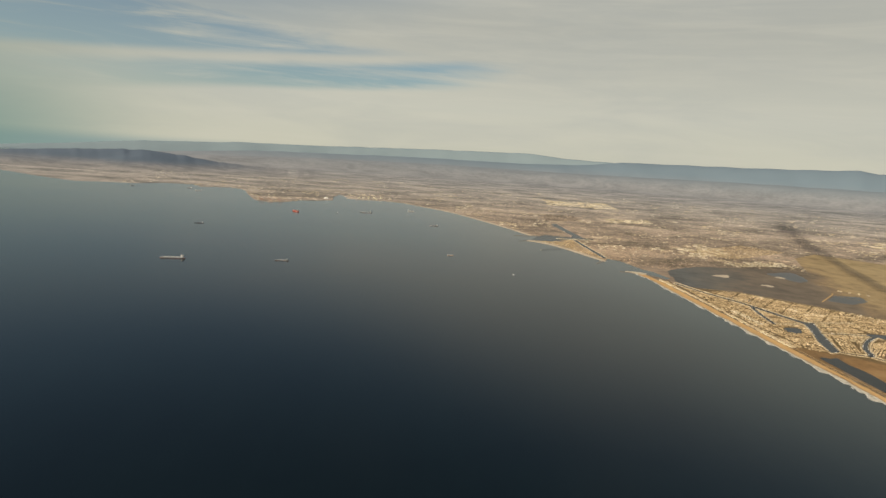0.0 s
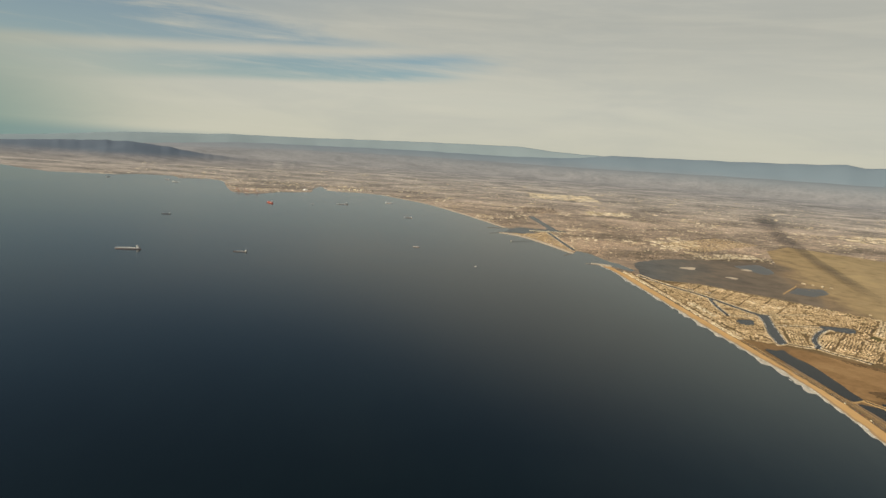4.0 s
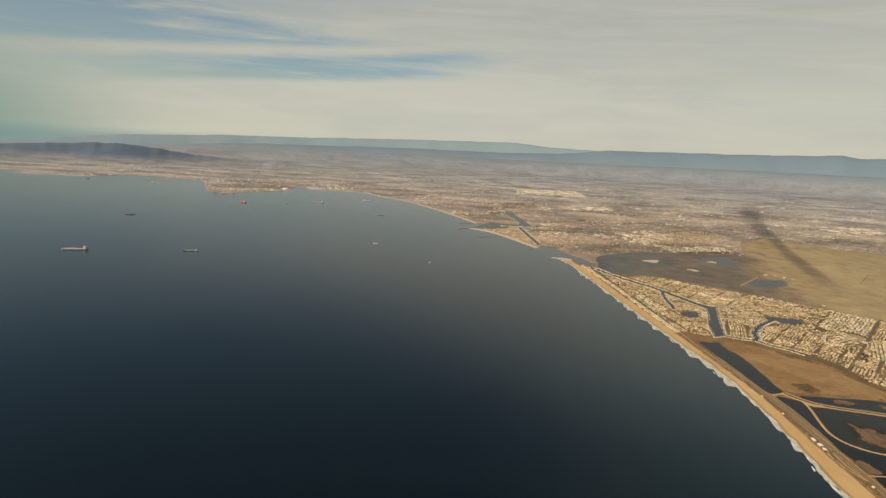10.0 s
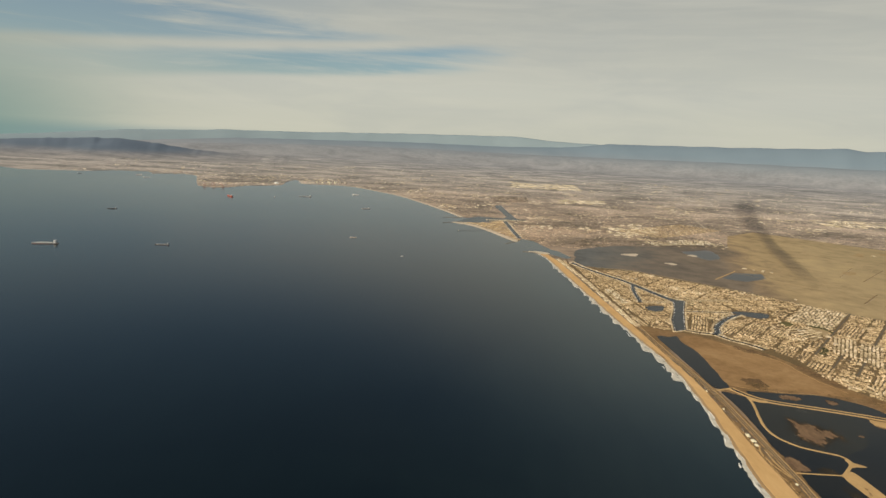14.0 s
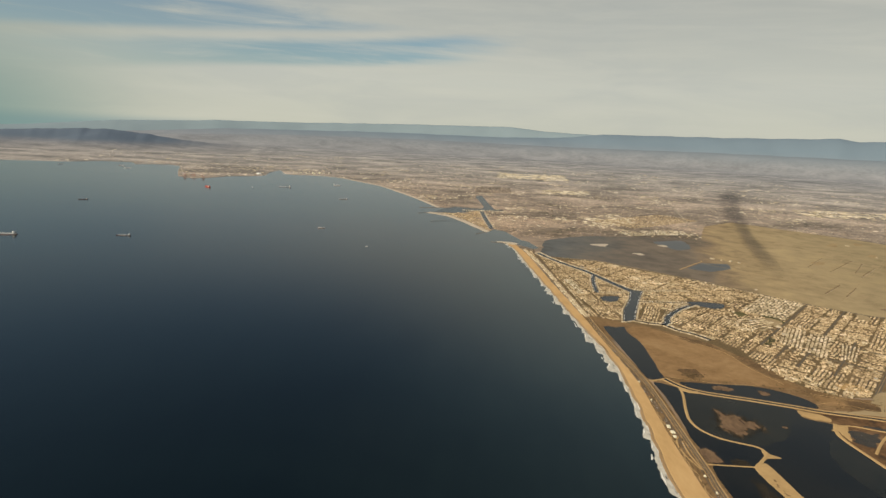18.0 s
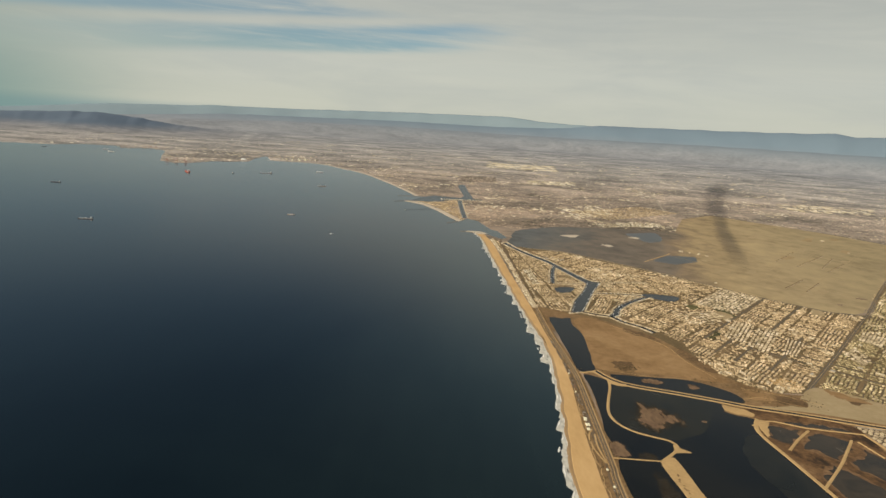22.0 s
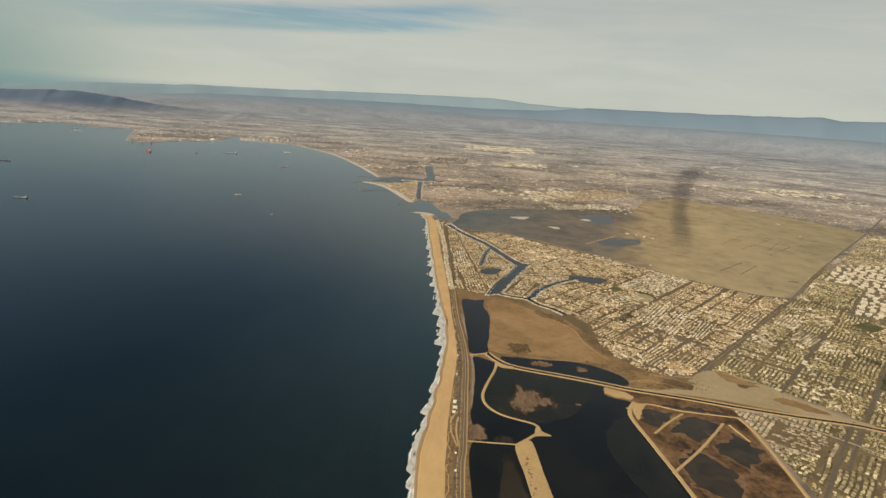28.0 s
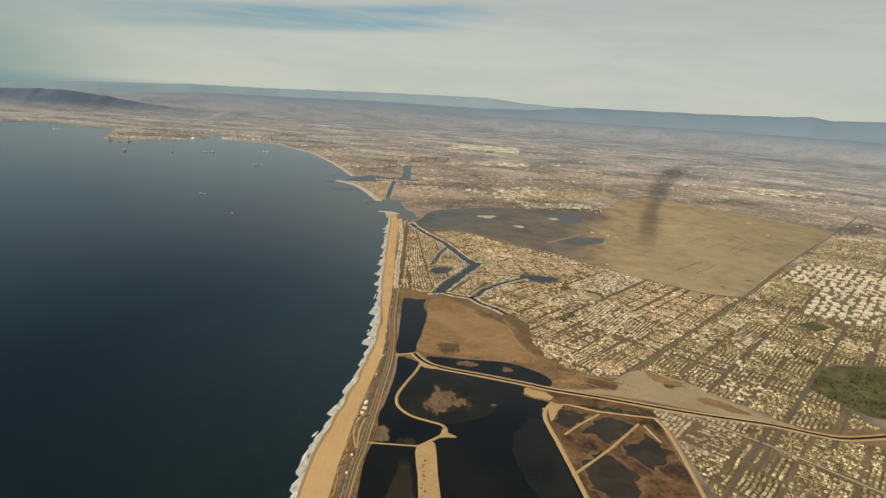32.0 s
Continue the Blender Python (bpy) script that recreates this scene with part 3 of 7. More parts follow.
# beach and its wet edge
beach_east = [(247, -420), (254, -160), (260, 60), (262.2, 208), (262.9, 243), (264.9, 280), (267.5, 316), (267.7, 362), (264, 424), (259.5, 496), (254, 597), (250, 665), (243, 716)]
west = spline(COAST, 5)
slab("wet_beach", ragged([q + np.array([-0.6, 0]) for q in west], 0.9, 0.09) + ragged([q + np.array([2.5, 0]) for q in west], 0.8)[::-1], 0.225, WETSAND, 0.3, 1.6)
slab("beach", ragged([q + np.array([0.5, 0]) for q in west], 0.9, 0.09) + ragged(spline(beach_east, 5), 0.7, 0.2)[::-1], 0.30, SAND, 0.2, 0.6)
seal_in = [(219, 800), (206, 838), (191, 884), (170, 932), (150, 962), (131, 956)]
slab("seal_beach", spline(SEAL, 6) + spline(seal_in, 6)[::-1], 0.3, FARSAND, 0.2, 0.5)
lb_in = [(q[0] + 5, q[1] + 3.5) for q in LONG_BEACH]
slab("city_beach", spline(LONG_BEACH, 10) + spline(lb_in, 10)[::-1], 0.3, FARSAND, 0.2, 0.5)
for ob, words in (("wet_beach", "damp brown sand at the waterline"), ("beach", "long pale golden sand beach"), ("seal_beach", "pale sand beach beyond the bay mouth"), ("city_beach", "thin pale city beach curving away")):
    tagged(bpy.data.objects[ob], words, "beach", kind="structure")


# ---- lowlands, ponds and fields ----
def along(points, step):
    """Straight sides, cut into short steps."""
    out = []
    for a, b in zip(points, list(points[1:]) + [points[0]]):
        a, b = np.array(a, float), np.array(b, float)
        k = max(1, int(np.linalg.norm(b - a) / step))
        out += [a + (b - a) * i / k for i in range(k)]
    return out


def sheet(name, points, top, material, label, category, rag=0.6, step=3.0, depth=0.25, scale=0.12, curved=True):
    line = ragged(spline(points, step, True) if curved else along(points, step), rag, scale)
    tagged(slab(name, line, top, material, depth, 0.25), label, category, kind="structure")
    return line


POND_GREY = water_paint("grey_pond_water", (0.045, 0.048, 0.049), (0.071, 0.068, 0.062), 0.05, 0.25, 0.02, 1.5, 0.2)
LOWLAND = [(270, -420), (272, 60), (270.5, 209), (273, 260), (276, 300), (276.5, 324), (274.5, 355), (273, 388), (262, 400), (259, 440), (274, 436), (292, 427), (303, 424), (317, 409), (337, 389), (350, 352), (358, 330), (375, 316), (400, 318), (420, 316), (452, 280), (500, 280), (500, 262), (462, 272), (400, 288), (394, 268), (392, 222), (400, 60), (420, -420)]
scrub = sheet("scrubland", LOWLAND, 0.24, SCRUB, "brown scrubby wetland margin", "scrubland", 0.8, 6)
mesa = sheet("mesa_field", [(288.5, 401), (289, 413), (300, 420.5), (315, 407.5), (329, 390), (339, 380), (339, 368), (345, 343), (354, 326), (333, 327), (318, 330), (303, 330.5), (288, 331), (284.8, 337), (287, 357), (289, 385)], 0.30, MESA, "bare tan mesa with dry grass", "field")
strip = sheet("dry_strip", [(357, 299), (375, 303), (398, 326), (418, 319), (430, 303.5), (445, 286), (455, 278), (430, 282.5), (407, 289.5), (383, 295.5)], 0.30, PLOT, "dry tan strip beside the flood channel", "field")
LAGOON = [(273, 416), (281, 415), (287, 417.5), (286, 404), (289, 387), (288, 367), (286.8, 349), (283.3, 328.5), (275, 327.5), (274.2, 355), (273, 388)]
BASIN = [(271.5, 209), (271.5, 236), (274, 245), (272.8, 261), (275.4, 286), (276.6, 310), (276.5, 323), (285, 318.8), (295, 311), (320, 304.6), (338, 298.5), (336, 291), (340.5, 287), (347.5, 284.5), (342.5, 273), (345, 250), (348, 218), (354, 150), (372, 20), (330, -60), (276, 20)]
POND = [(291, 325), (312, 325), (330, 325), (343.5, 318.5), (351, 310), (350, 301), (334, 305), (308, 310.3), (296, 316)]
waters = [sheet("lagoon", LAGOON, 0.29, POOL, "dark still lagoon behind the beach road", "lagoon", 0.5),
          sheet("tidal_basin", BASIN, 0.29, POOL, "dark tidal basin ringed by dikes", "lagoon", 0.5),
          sheet("muted_pond", POND, 0.29, POOL, "dark shallow pond below the mesa", "pond", 0.5)]
sheet("basin_shoal", [(341, 270), (331, 262), (326, 245), (329, 225), (334, 205), (336, 160), (351, 160), (346.5, 218), (343.5, 250)], 0.297, SHOAL, "olive shallows along the basin\'s bank", "lagoon", 1.2, 2.0)
MARSH_EAST = [(346, 296), (388, 287), (393, 276), (391, 250), (390, 222), (380, 150), (360, 150), (349, 218), (346, 250), (343.5, 272), (348, 284)]
sheet("marsh_cells", MARSH_EAST, 0.27, CELLS, "dark brown diked marsh cells", "marsh")
for pts in ([(356, 284), (372, 284), (385, 283), (388, 278), (370, 280)], [(351, 279), (364, 277), (357, 268), (350, 263), (347, 268)], [(371, 275), (382, 269), (367, 252), (357, 262)],
            [(352, 240), (362, 248), (372, 232), (364, 215), (352, 222)], [(384, 262), (389, 248), (378, 236), (370, 250)]):
    mid = np.mean(np.array(pts, float), axis=0)
    sheet("mud_margin", [tuple(mid + (np.array(q) - mid) * 1.14) for q in pts], 0.278, MUD, "brown mud round a marsh pool", "mudflat", 2.2, 0.8, scale=0.3, curved=False)
    waters.append(sheet("marsh_pool", pts, 0.285, MARSHWATER, "dark pool among marsh dikes", "pond", 3.0, 0.8, scale=0.25, curved=False))
sheet("basin_shoal", [(283, 296), (290, 311), (300, 308.5), (322, 302), (329, 296), (328, 286), (318, 270), (304, 261), (293, 262.5), (285, 267), (281, 275)], 0.295, OLIVE, "olive shallows round the mud island", "lagoon", 1.5, 1.5)
def soft_sheet(name, points, top, material, label, category, rings=(0.0, 0.35, 0.62, 0.82, 0.93, 1.0), rag=1.2, scale=0.3):
    """A sheet that thins out towards its rim, spread round its middle."""
    line = np.array(ragged(spline(points, 0.9, True), rag, scale))
    mid = line.mean(0)
    n = len(line)
    verts, thin, faces = [], [], []
    for r in rings[1:]:
        for q in mid + (line - mid) * r:
            verts.append((q[0], q[1], top)), thin.append(max(0.0, (r - 0.55) / 0.45))
    verts.append((mid[0], mid[1], top)), thin.append(0.0)
    for k in range(len(rings) - 2):
        for i in range(n):
            j = (i + 1) % n
            faces.append([k * n + i, (k + 1) * n + i, (k + 1) * n + j, k * n + j])
    faces += [[len(verts) - 1, i, (i + 1) % n] for i in range(n)]
    ob = mesh_object(name, verts, faces, material)
    ob.data.attributes.new("thin", "FLOAT", "POINT").data.foreach_set("value", thin)
    return tagged(ob, label, category, kind="structure")


soft_sheet("sunken_mud", [(286.5, 277), (290, 288), (295, 298), (301, 294), (306, 293), (311, 287), (314.5, 282), (314, 273), (308, 270), (303, 266), (297, 262.5), (291, 264), (287, 269)], 0.301, MUDVEIL, "mud under shallow brown water", "mudflat", rag=2.0)
soft_sheet("mud_isle", [(288.8, 275.2), (292.7, 284.5), (294.9, 295.5), (297.0, 293), (300.2, 290.7), (305.5, 290.5), (307.0, 284.4), (312.0, 283.0), (312.2, 276.0), (308.6, 272.7), (304.2, 274.0), (302.0, 269.5), (297.2, 264.7), (292.6, 267.0), (288.8, 271.6)], 0.318, MUDFAN, "brown mud island with branching rills", "mudflat", rag=1.6)
soft_sheet("mud_isle", [(270.8, 253), (274, 256), (278, 254.5), (279.2, 248), (278.8, 243.4), (271, 241.8)], 0.315, MUDFAN, "low brown mudflat beside the highway bank", "mudflat")
soft_sheet("sunken_mud", [(284.8, 240), (281.5, 228), (279.0, 210), (279, 190), (291, 190), (291, 212), (289.2, 230), (287.5, 239)], 0.312, MUDVEIL, "mud under shallow brown water", "mudflat")
soft_sheet("sunken_mud", [(281, 241.5), (288, 241.5), (290, 246), (286, 249), (281, 246)], 0.3125, MUDVEIL, "mud under shallow brown water", "mudflat")
soft_sheet("mud_isle", [(319.5, 278), (321.5, 279.6), (323.2, 278.4), (321.4, 276.8)], 0.319, MUDFAN, "small brown mud bar", "mudflat", rag=0.6)
soft_sheet("mud_isle", [(306, 322.5), (314, 323), (318, 318.5), (312, 315), (305, 318)], 0.316, MUDFAN, "brown mud bar in the pond", "mudflat")
soft_sheet("mud_isle", [(328, 320), (334, 320), (335, 314), (329, 313)], 0.317, MUDFAN, "brown mud bar in the pond", "mudflat")
sheet("sand_tip", [(223, 725), (230, 729), (240, 727), (247, 719), (240, 711), (232, 719)], 0.31, FARSAND, "low sand tip of the beach behind the jetty", "sandbank", 0.6, 2.0)
sheet("sand_isle", [(289.3, 241), (296, 245.2), (297.5, 225), (299.2, 205), (301, 170), (295, 168), (292, 205), (290.5, 225)], 0.36, DIKE, "long bare sand nesting island", "sandbank", 0.3, 2.0)
for k in range(14):
    q = (291.9 + RNG.uniform(0, 1.6), 232 - 1.9 * k + RNG.uniform(-0.8, 0.8))
    s = RNG.uniform(0.25, 0.6)
    sheet("scrub_patch", [(q[0] - s, q[1]), (q[0], q[1] + s * 1.6), (q[0] + s, q[1] + 0.1), (q[0], q[1] - s)], 0.366 + 0.0005 * k, SCRUB, "small brown patch of brush on bare sand", "scrub", 0.5, 0.3, 0.02, 0.8)
sheet("sand_spit", [(299.5, 256), (301.5, 253), (304.8, 250.1), (300, 249.6), (295.5, 248.2), (298, 250.5)], 0.36, DIKE, "small pale sand spit", "sandbank", 0.2, 1.0)
sheet("dike_pad", [(338, 297), (336.5, 292.5), (340.5, 289), (347, 287), (350, 290.5), (347.5, 294.5)], 0.345, DIKE, "pale graded pad where dikes meet", "sandbank", 1.3, 0.8, scale=0.3, curved=False)
sheet("dike_pad", [(344.5, 275), (348.5, 285), (353, 283.5), (348.5, 275), (345.5, 268)], 0.34, DIKE, "pale graded pad where dikes meet", "sandbank", 1.3, 0.8, scale=0.3, curved=False)


for k, (pts, mat_, words) in enumerate(([[(379, 331), (386, 335), (393, 333), (391.5, 325), (383, 322.5), (379.5, 325)], DIKE, "bare tan patch of graded soil"], [[(407, 314), (413, 317), (420, 316), (416, 310.5), (409, 309)], BRUSHLAND, "dark brush at the edge of the dry strip"],
                                     [[(404, 326), (412, 320), (420, 312), (412, 312), (404, 318)], MESA, "worn brown patch on the dry strip"], [[(426, 300), (440, 288), (436, 286), (420, 296)], MESA, "worn brown patch on the dry strip"],
                                     [[(358, 316), (368, 313), (366, 305), (356, 308)], MESA, "dry tan patch of the wetland margin"], [[(372, 312), (386, 310), (380, 302), (370, 304)], BRUSHLAND, "dark brush of the wetland margin"],
                                     [[(297, 343), (307, 344), (307, 333), (298, 331.5)], BRUSHLAND, "dark brush on the dry mesa"], [[(346, 372), (350, 358), (356, 340), (349, 338), (344, 352), (342, 366)], BRUSHLAND, "dark brush along the mesa\'s edge"],
                                     [[(322, 404), (334, 390), (338, 380), (332, 384), (320, 397)], BRUSHLAND, "dark brush along the mesa\'s edge"])):
    sheet("soil_patch", pts, 0.306 + 0.001 * k, mat_, words, "soil", 2.2, 0.8, 0.05, 0.35)
for k, pts in enumerate(([(288, 331), (300, 328.5), (312, 326.3), (334, 326)], [(357, 319), (368, 316), (379, 312), (392, 304)], [(374, 325), (374, 335), (372, 351), (362, 366)], [(352, 306), (362, 309), (371, 306), (384, 299)], [(349, 330), (341, 352), (338, 374), (326, 392), (312, 408)])):
    tagged(ribbon("dirt_track", ragged(spline(pts, 1.5), 0.5, 0.3), 0.34, 0.318 + 0.001 * k, DIKE, 0.03), "thin pale dirt track over the wetland margin", "track", "dirt tracks", "structure")
dike_count = [0]


def dike(points, width, label="pale packed-sand dike with a track on top"):
    dike_count[0] += 1
    ob = ribbon("dike", spline(points, 2.0), width, 0.42 + 0.004 * dike_count[0], DIKE, 0.18, 0.35)
    return tagged(ob, label, "dike", "dikes of the wetland", "structure")


CHANNEL = [(283.9, 328.5), (289.8, 318.5), (299.3, 312.6), (321, 306.8), (341.7, 300.7), (351, 297.6), (371.8, 293.4), (396, 287.6), (420, 282.6), (445, 278.5), (462, 272.8), (474, 271.2), (496, 276)]
chan = spline(CHANNEL, 2.0)
tagged(ribbon("flood_channel", chan, 1.7, 0.335, POOL, 0.1), "straight dark flood channel between dikes", "channel", kind="structure")
arr = np.array(chan)
tan_ = np.gradient(arr, axis=0)
nrm = np.stack([-tan_[:, 1], tan_[:, 0]], 1) / np.linalg.norm(tan_, axis=1)[:, None]
dike([tuple(q) for q in (arr + nrm * 1.5)[::3]], 0.75)
dike([tuple(q) for q in (arr - nrm * 1.5)[::3]], 0.75)
dike([(288, 317.5), (286.4, 308), (281.7, 292.7), (279, 281), (280, 272), (285.4, 264.8), (293.3, 261), (299, 258.6), (300.6, 254.4), (297.7, 249.7), (289.3, 241.3)], 0.85)
dike([(288.2, 316), (291, 313), (296, 312.6)], 2.6)
dike([(271, 242.2), (279.6, 242.1), (289.4, 242.1)], 0.28)
dike([(274.5, 324.2), (281.8, 327.3), (284, 328.6)], 0.8)
dike([(348.5, 285), (343, 272.5), (345.1, 250), (348.6, 218), (354, 150), (362, 80)], 1.3)
dike([(343, 278), (354, 283.9), (368.2, 279.6), (392.5, 277)], 0.5)
dike([(367.6, 277), (358, 268), (349, 258.2)], 0.5)
dike([(383, 270.8), (374, 260), (363.6, 248), (346.4, 230.2)], 0.5)
dike([(385.2, 269.7), (388, 257)], 0.5)
dike([(392.5, 277), (394, 262), (391.5, 226), (384, 150)], 1.0, "pale track on the marsh's bank")

# the marsh and the fields of the naval station
NAVY = [(411, 568), (440, 536), (468, 508), (502, 482), (522, 479), (531, 484), (552, 509), (653, 630), (824, 824), (772, 914), (647, 1044), (570, 970), (505, 824), (432, 612)]
TIDAL = [(268, 664), (284, 748), (300, 770), (346, 806), (430, 826), (505, 824), (470, 720), (432, 612), (413, 563), (384, 591), (365, 608), (345, 624), (323, 644), (309, 647), (280, 652)]
sheet("tidal_marsh", TIDAL, 0.25, STATION, "dark brown tidal salt marsh", "marsh", 3.0, 8)
sheet("naval_field", NAVY, 0.258, STATION, "wide dry tan fields of a fenced station", "field", 1.2, 6, curved=False)
waters.append(sheet("blue_pond", [(412, 629), (426, 646), (441, 662), (470, 664), (463, 640), (431, 618)], 0.31, POND_GREY, "shallow blue-grey pond in the marsh", "pond", 1.6, curved=False))
dike_line = ribbon("dike", spline([(402, 622), (424, 648), (443, 670), (446, 676)], 3), 1.0, 0.36, DIKE, 0.1, 0.2)
tagged(dike_line, "pale dirt dike across the marsh", "dike", "dikes of the wetland", "structure")
waters.append(sheet("station_pond", [(428, 786), (450, 800), (474, 808), (466, 758), (442, 736), (434, 760)], 0.312, POND_GREY, "shallow grey pond at the marsh\'s inland edge", "pond", 2.5, 3.0))
for pts in ([(338, 742), (350, 750), (362, 752), (352, 733)], [(377, 700.5), (388.6, 698.5), (385, 688), (379, 692)], [(428, 762), (436, 768), (438, 760), (432, 754)]):
    sheet("marsh_islet", pts, 0.33, FARSAND, "pale bare islet in the marsh", "sandbank", 3.0, 1.0, scale=0.3)
for k, (start, way, length) in enumerate([((470, 545), (0.66, 0.75), 330), ((500, 520), (0.66, 0.75), 360), ((560, 540), (-0.7, 0.71), 170), ((600, 590), (-0.7, 0.71), 200), ((650, 650), (-0.7, 0.71), 230), ((705, 715), (-0.7, 0.71), 230),
                                         ((760, 775), (-0.7, 0.71), 200), ((480, 566), (0.66, 0.75), 240), ((540, 620), (0.66, 0.75), 200), ((575, 600), (0.66, 0.75), 210)]):
    a_, w_ = np.array(start, float), np.array(way)
    tagged(ribbon("farm_track", [a_ + w_ * length * i / 12 + np.array([math.sin(i + k), math.cos(i * 1.3)]) * 0.8 for i in range(13)], 0.5 + 0.2 * (k % 3), 0.315 + 0.002 * k, PLOT, 0.05), "thin dirt track across the dry fields", "track", "field tracks", "structure")
for k, (c, w_, d_, m_) in enumerate([((560, 800), 26, 7, PLOT), ((590, 700), 30, 9, FIELD), ((640, 760), 34, 8, PLOT), ((505, 610), 22, 6, PLOT), ((480, 655), 26, 5, PLOT), ((700, 850), 40, 9, FIELD), ((745, 865), 22, 10, FIELD), ((620, 840), 30, 6, PLOT), ((700, 770), 26, 9, FIELD), ((655, 700), 18, 7, PLOT), ((470, 600), 16, 5, PLOT), ((535, 545), 20, 6, PLOT)]):
    c = np.array(c, float)
    box = [c + NORTH * sx * w_ / 2 + EAST * sy * d_ / 2 for sx, sy in ((-1, -1), (1, -1), (1, 1), (-1, 1))]
    sheet("field_plot", box, 0.30 + 0.0015 * k, m_, "worn plot of bare or mown ground", "field", 3.5, 2.5, 0.05, 0.1, False)
GREEN_PLOTS = [[(481, 466), (490, 484), (497, 482), (491, 468)], [(394, 449), (408, 460), (413, 449), (399, 441)]]
for plot_ in GREEN_PLOTS:
    sheet("park_plot", plot_, 0.27, PLOT, "small dry olive park among the houses", "park", 0.8, 2)
sheet("golf_course", [(486, 319), (505, 343), (521, 353), (560, 356), (600, 350), (560, 300), (507, 291), (491, 304)], 0.27, GREEN, "olive green golf course with dark trees", "park", 1.5, 5)

# ---- harbour canals ----
HARBOUR = [(266, 672), (272, 650), (281.5, 628), (300.6, 592.5), (308.5, 570), (320.5, 534), (326, 524), (333, 522.2), (326.2, 505), (318.5, 486), (309.5, 461), (300, 434), (290, 428), (298.5, 458.5), (313, 493), (319.5, 514), (314, 530), (304, 560), (297.5, 583), (279, 618), (270, 640), (261, 664)]
waters.append([np.array(q, float) for q in HARBOUR])
tagged(slab("harbour_channel", along(HARBOUR, 4), 0.27, CANAL, 0.1, 0.1), "grey-blue marina channel between waterfront houses", "channel", kind="structure")


def canal(points, width, label="narrow marina canal lined with docks"):
    line = spline(points, 3)
    tagged(ribbon("canal", line, width, 0.268, CANAL, 0.1), label, "canal", "marina canals", "structure")
    return line


canals = [(canal([(319, 486), (346, 488.7), (363, 489)], (1.8, 2.6)), 1.8), (canal([(361, 488), (370, 487.5), (378, 487), (384, 484)], (5.0, 8.0)), 4.5), (canal([(300, 433.5), (308, 429.4), (318, 427), (323.5, 417), (332.5, 409), (339, 399)], (2.0, 3.4)), 2.0),
          (canal([(363, 487), (343.5, 468.2), (328, 447), (322.5, 433), (317, 426)], (1.8, 4.6)), 2.2), (canal([(303, 575), (296, 545), (290.5, 509)], 3.0), 2.0), (canal([(290.5, 508), (303, 510), (317, 514)], 1.2), 1.1), (canal([(332, 520.5), (355.6, 527), (376, 531.5)], 1.1), 1.0)]
TURN = [(288, 491), (295.8, 498), (306.3, 498), (299.5, 483.1), (291.1, 480.7)]
waters.append(sheet("marina_basin", TURN, 0.267, CANAL, "round grey-blue marina basin", "canal", 0.3, 2))
waters.append(sheet("marina_basin", [(360.3, 494.1), (373.2, 496.1), (389.0, 492.4), (378.9, 477.2), (368.4, 480.4), (360.4, 486.9)], 0.269, CANAL, "wide grey-blue end of a marina canal", "canal", 0.4, 1.5))
# the bay arm, the river and the far marina
RIVER = spline([(223.5, 824), (220.2, 915), (218.5, 1004)], 8)
tagged(ribbon("river_mouth", RIVER, (5.5, 6.5), 0.276, POOL, 0.1), "straight dark river channel through the beach town", "channel", kind="structure")
canals.append((RIVER, 4.0))
FAR_MARINA = [(138, 962), (171, 961), (192, 985), (206, 1003), (240, 1014), (256, 1021), (256, 1034), (242, 1041), (240.6, 1068), (236, 1150), (232, 1268), (222, 1262), (217, 1243), (222, 1150), (225.8, 1072), (221, 1042), (202, 1042), (176, 1049), (158, 1022)]
waters.append(sheet("far_marina", FAR_MARINA, 0.272, CANAL, "wide grey marina water behind the beach town", "channel", 0.8, 6, curved=False))
PARKLAND = [(222, 1330), (221, 1400), (240, 1460), (264, 1482), (309, 1472), (304, 1380), (270, 1345)]
sheet("wooded_park", PARKLAND, 0.26, CITY, "dark wooded park beyond the marina", "park", 6.0, 8.0, scale=0.05)

# ---- roads ----
COAST_ROAD = [(256, -420), (263, -160), (265.5, 60), (267.6, 209), (269.2, 238), (270.8, 278), (272.2, 318), (270.8, 350), (268.4, 381), (266.8, 430), (265.8, 490), (263.5, 556), (260.5, 655), (261.5, 690), (266, 725), (276, 770), (300, 835), (330, 900)]
road_line = spline(COAST_ROAD, 3)
tagged(ribbon("coast_highway", [q for q in road_line if q[1] < 692], 1.8, 0.335, ASPHALT, 0.15, 0.2), "two-way grey coast highway behind the beach", "road", kind="structure")
tagged(ribbon("median", [q + np.array([-0.1, 0]) for q in road_line if q[1] < 560], 0.22, 0.355, DIKE, 0.1), "pale raised median of the highway", "median", kind="structure")
tagged(ribbon("east_shoulder", [q + np.array([1.25, 0]) for q in road_line if q[1] < 440], 0.42, 0.345, DIKE, 0.12), "pale dirt shoulder above the lagoon", "path", kind="structure")
tagged(ribbon("service_road", [q + np.array([-2.35, 0]) for q in road_line if 60 < q[1] < 425], 0.75, 0.33, ASPHALT, 0.1), "narrow asphalt service road beside the highway", "road", kind="structure")
for shift_ in (-0.98, 0.86):
    tagged(ribbon("edge_line", [q + np.array([shift_, 0]) for q in road_line if 60 < q[1] < 440], 0.07, 0.343, CONCRETE, 0.02), "thin pale edge line of the highway", "road marking", kind="structure")
ra = np.array([q for q in road_line if 60 < q[1] < 430])
tagged(ribbon("shoulder", ra + np.array([-1.5, 0]), 0.25, 0.34, DIKE, 0.1), "pale concrete path beside the highway", "path", kind="structure")
lot_line = spline([(264, -100), (265, 150), (265.9, 209), (266.6, 250), (267.8, 300), (268.8, 330), (267, 372)], 2)
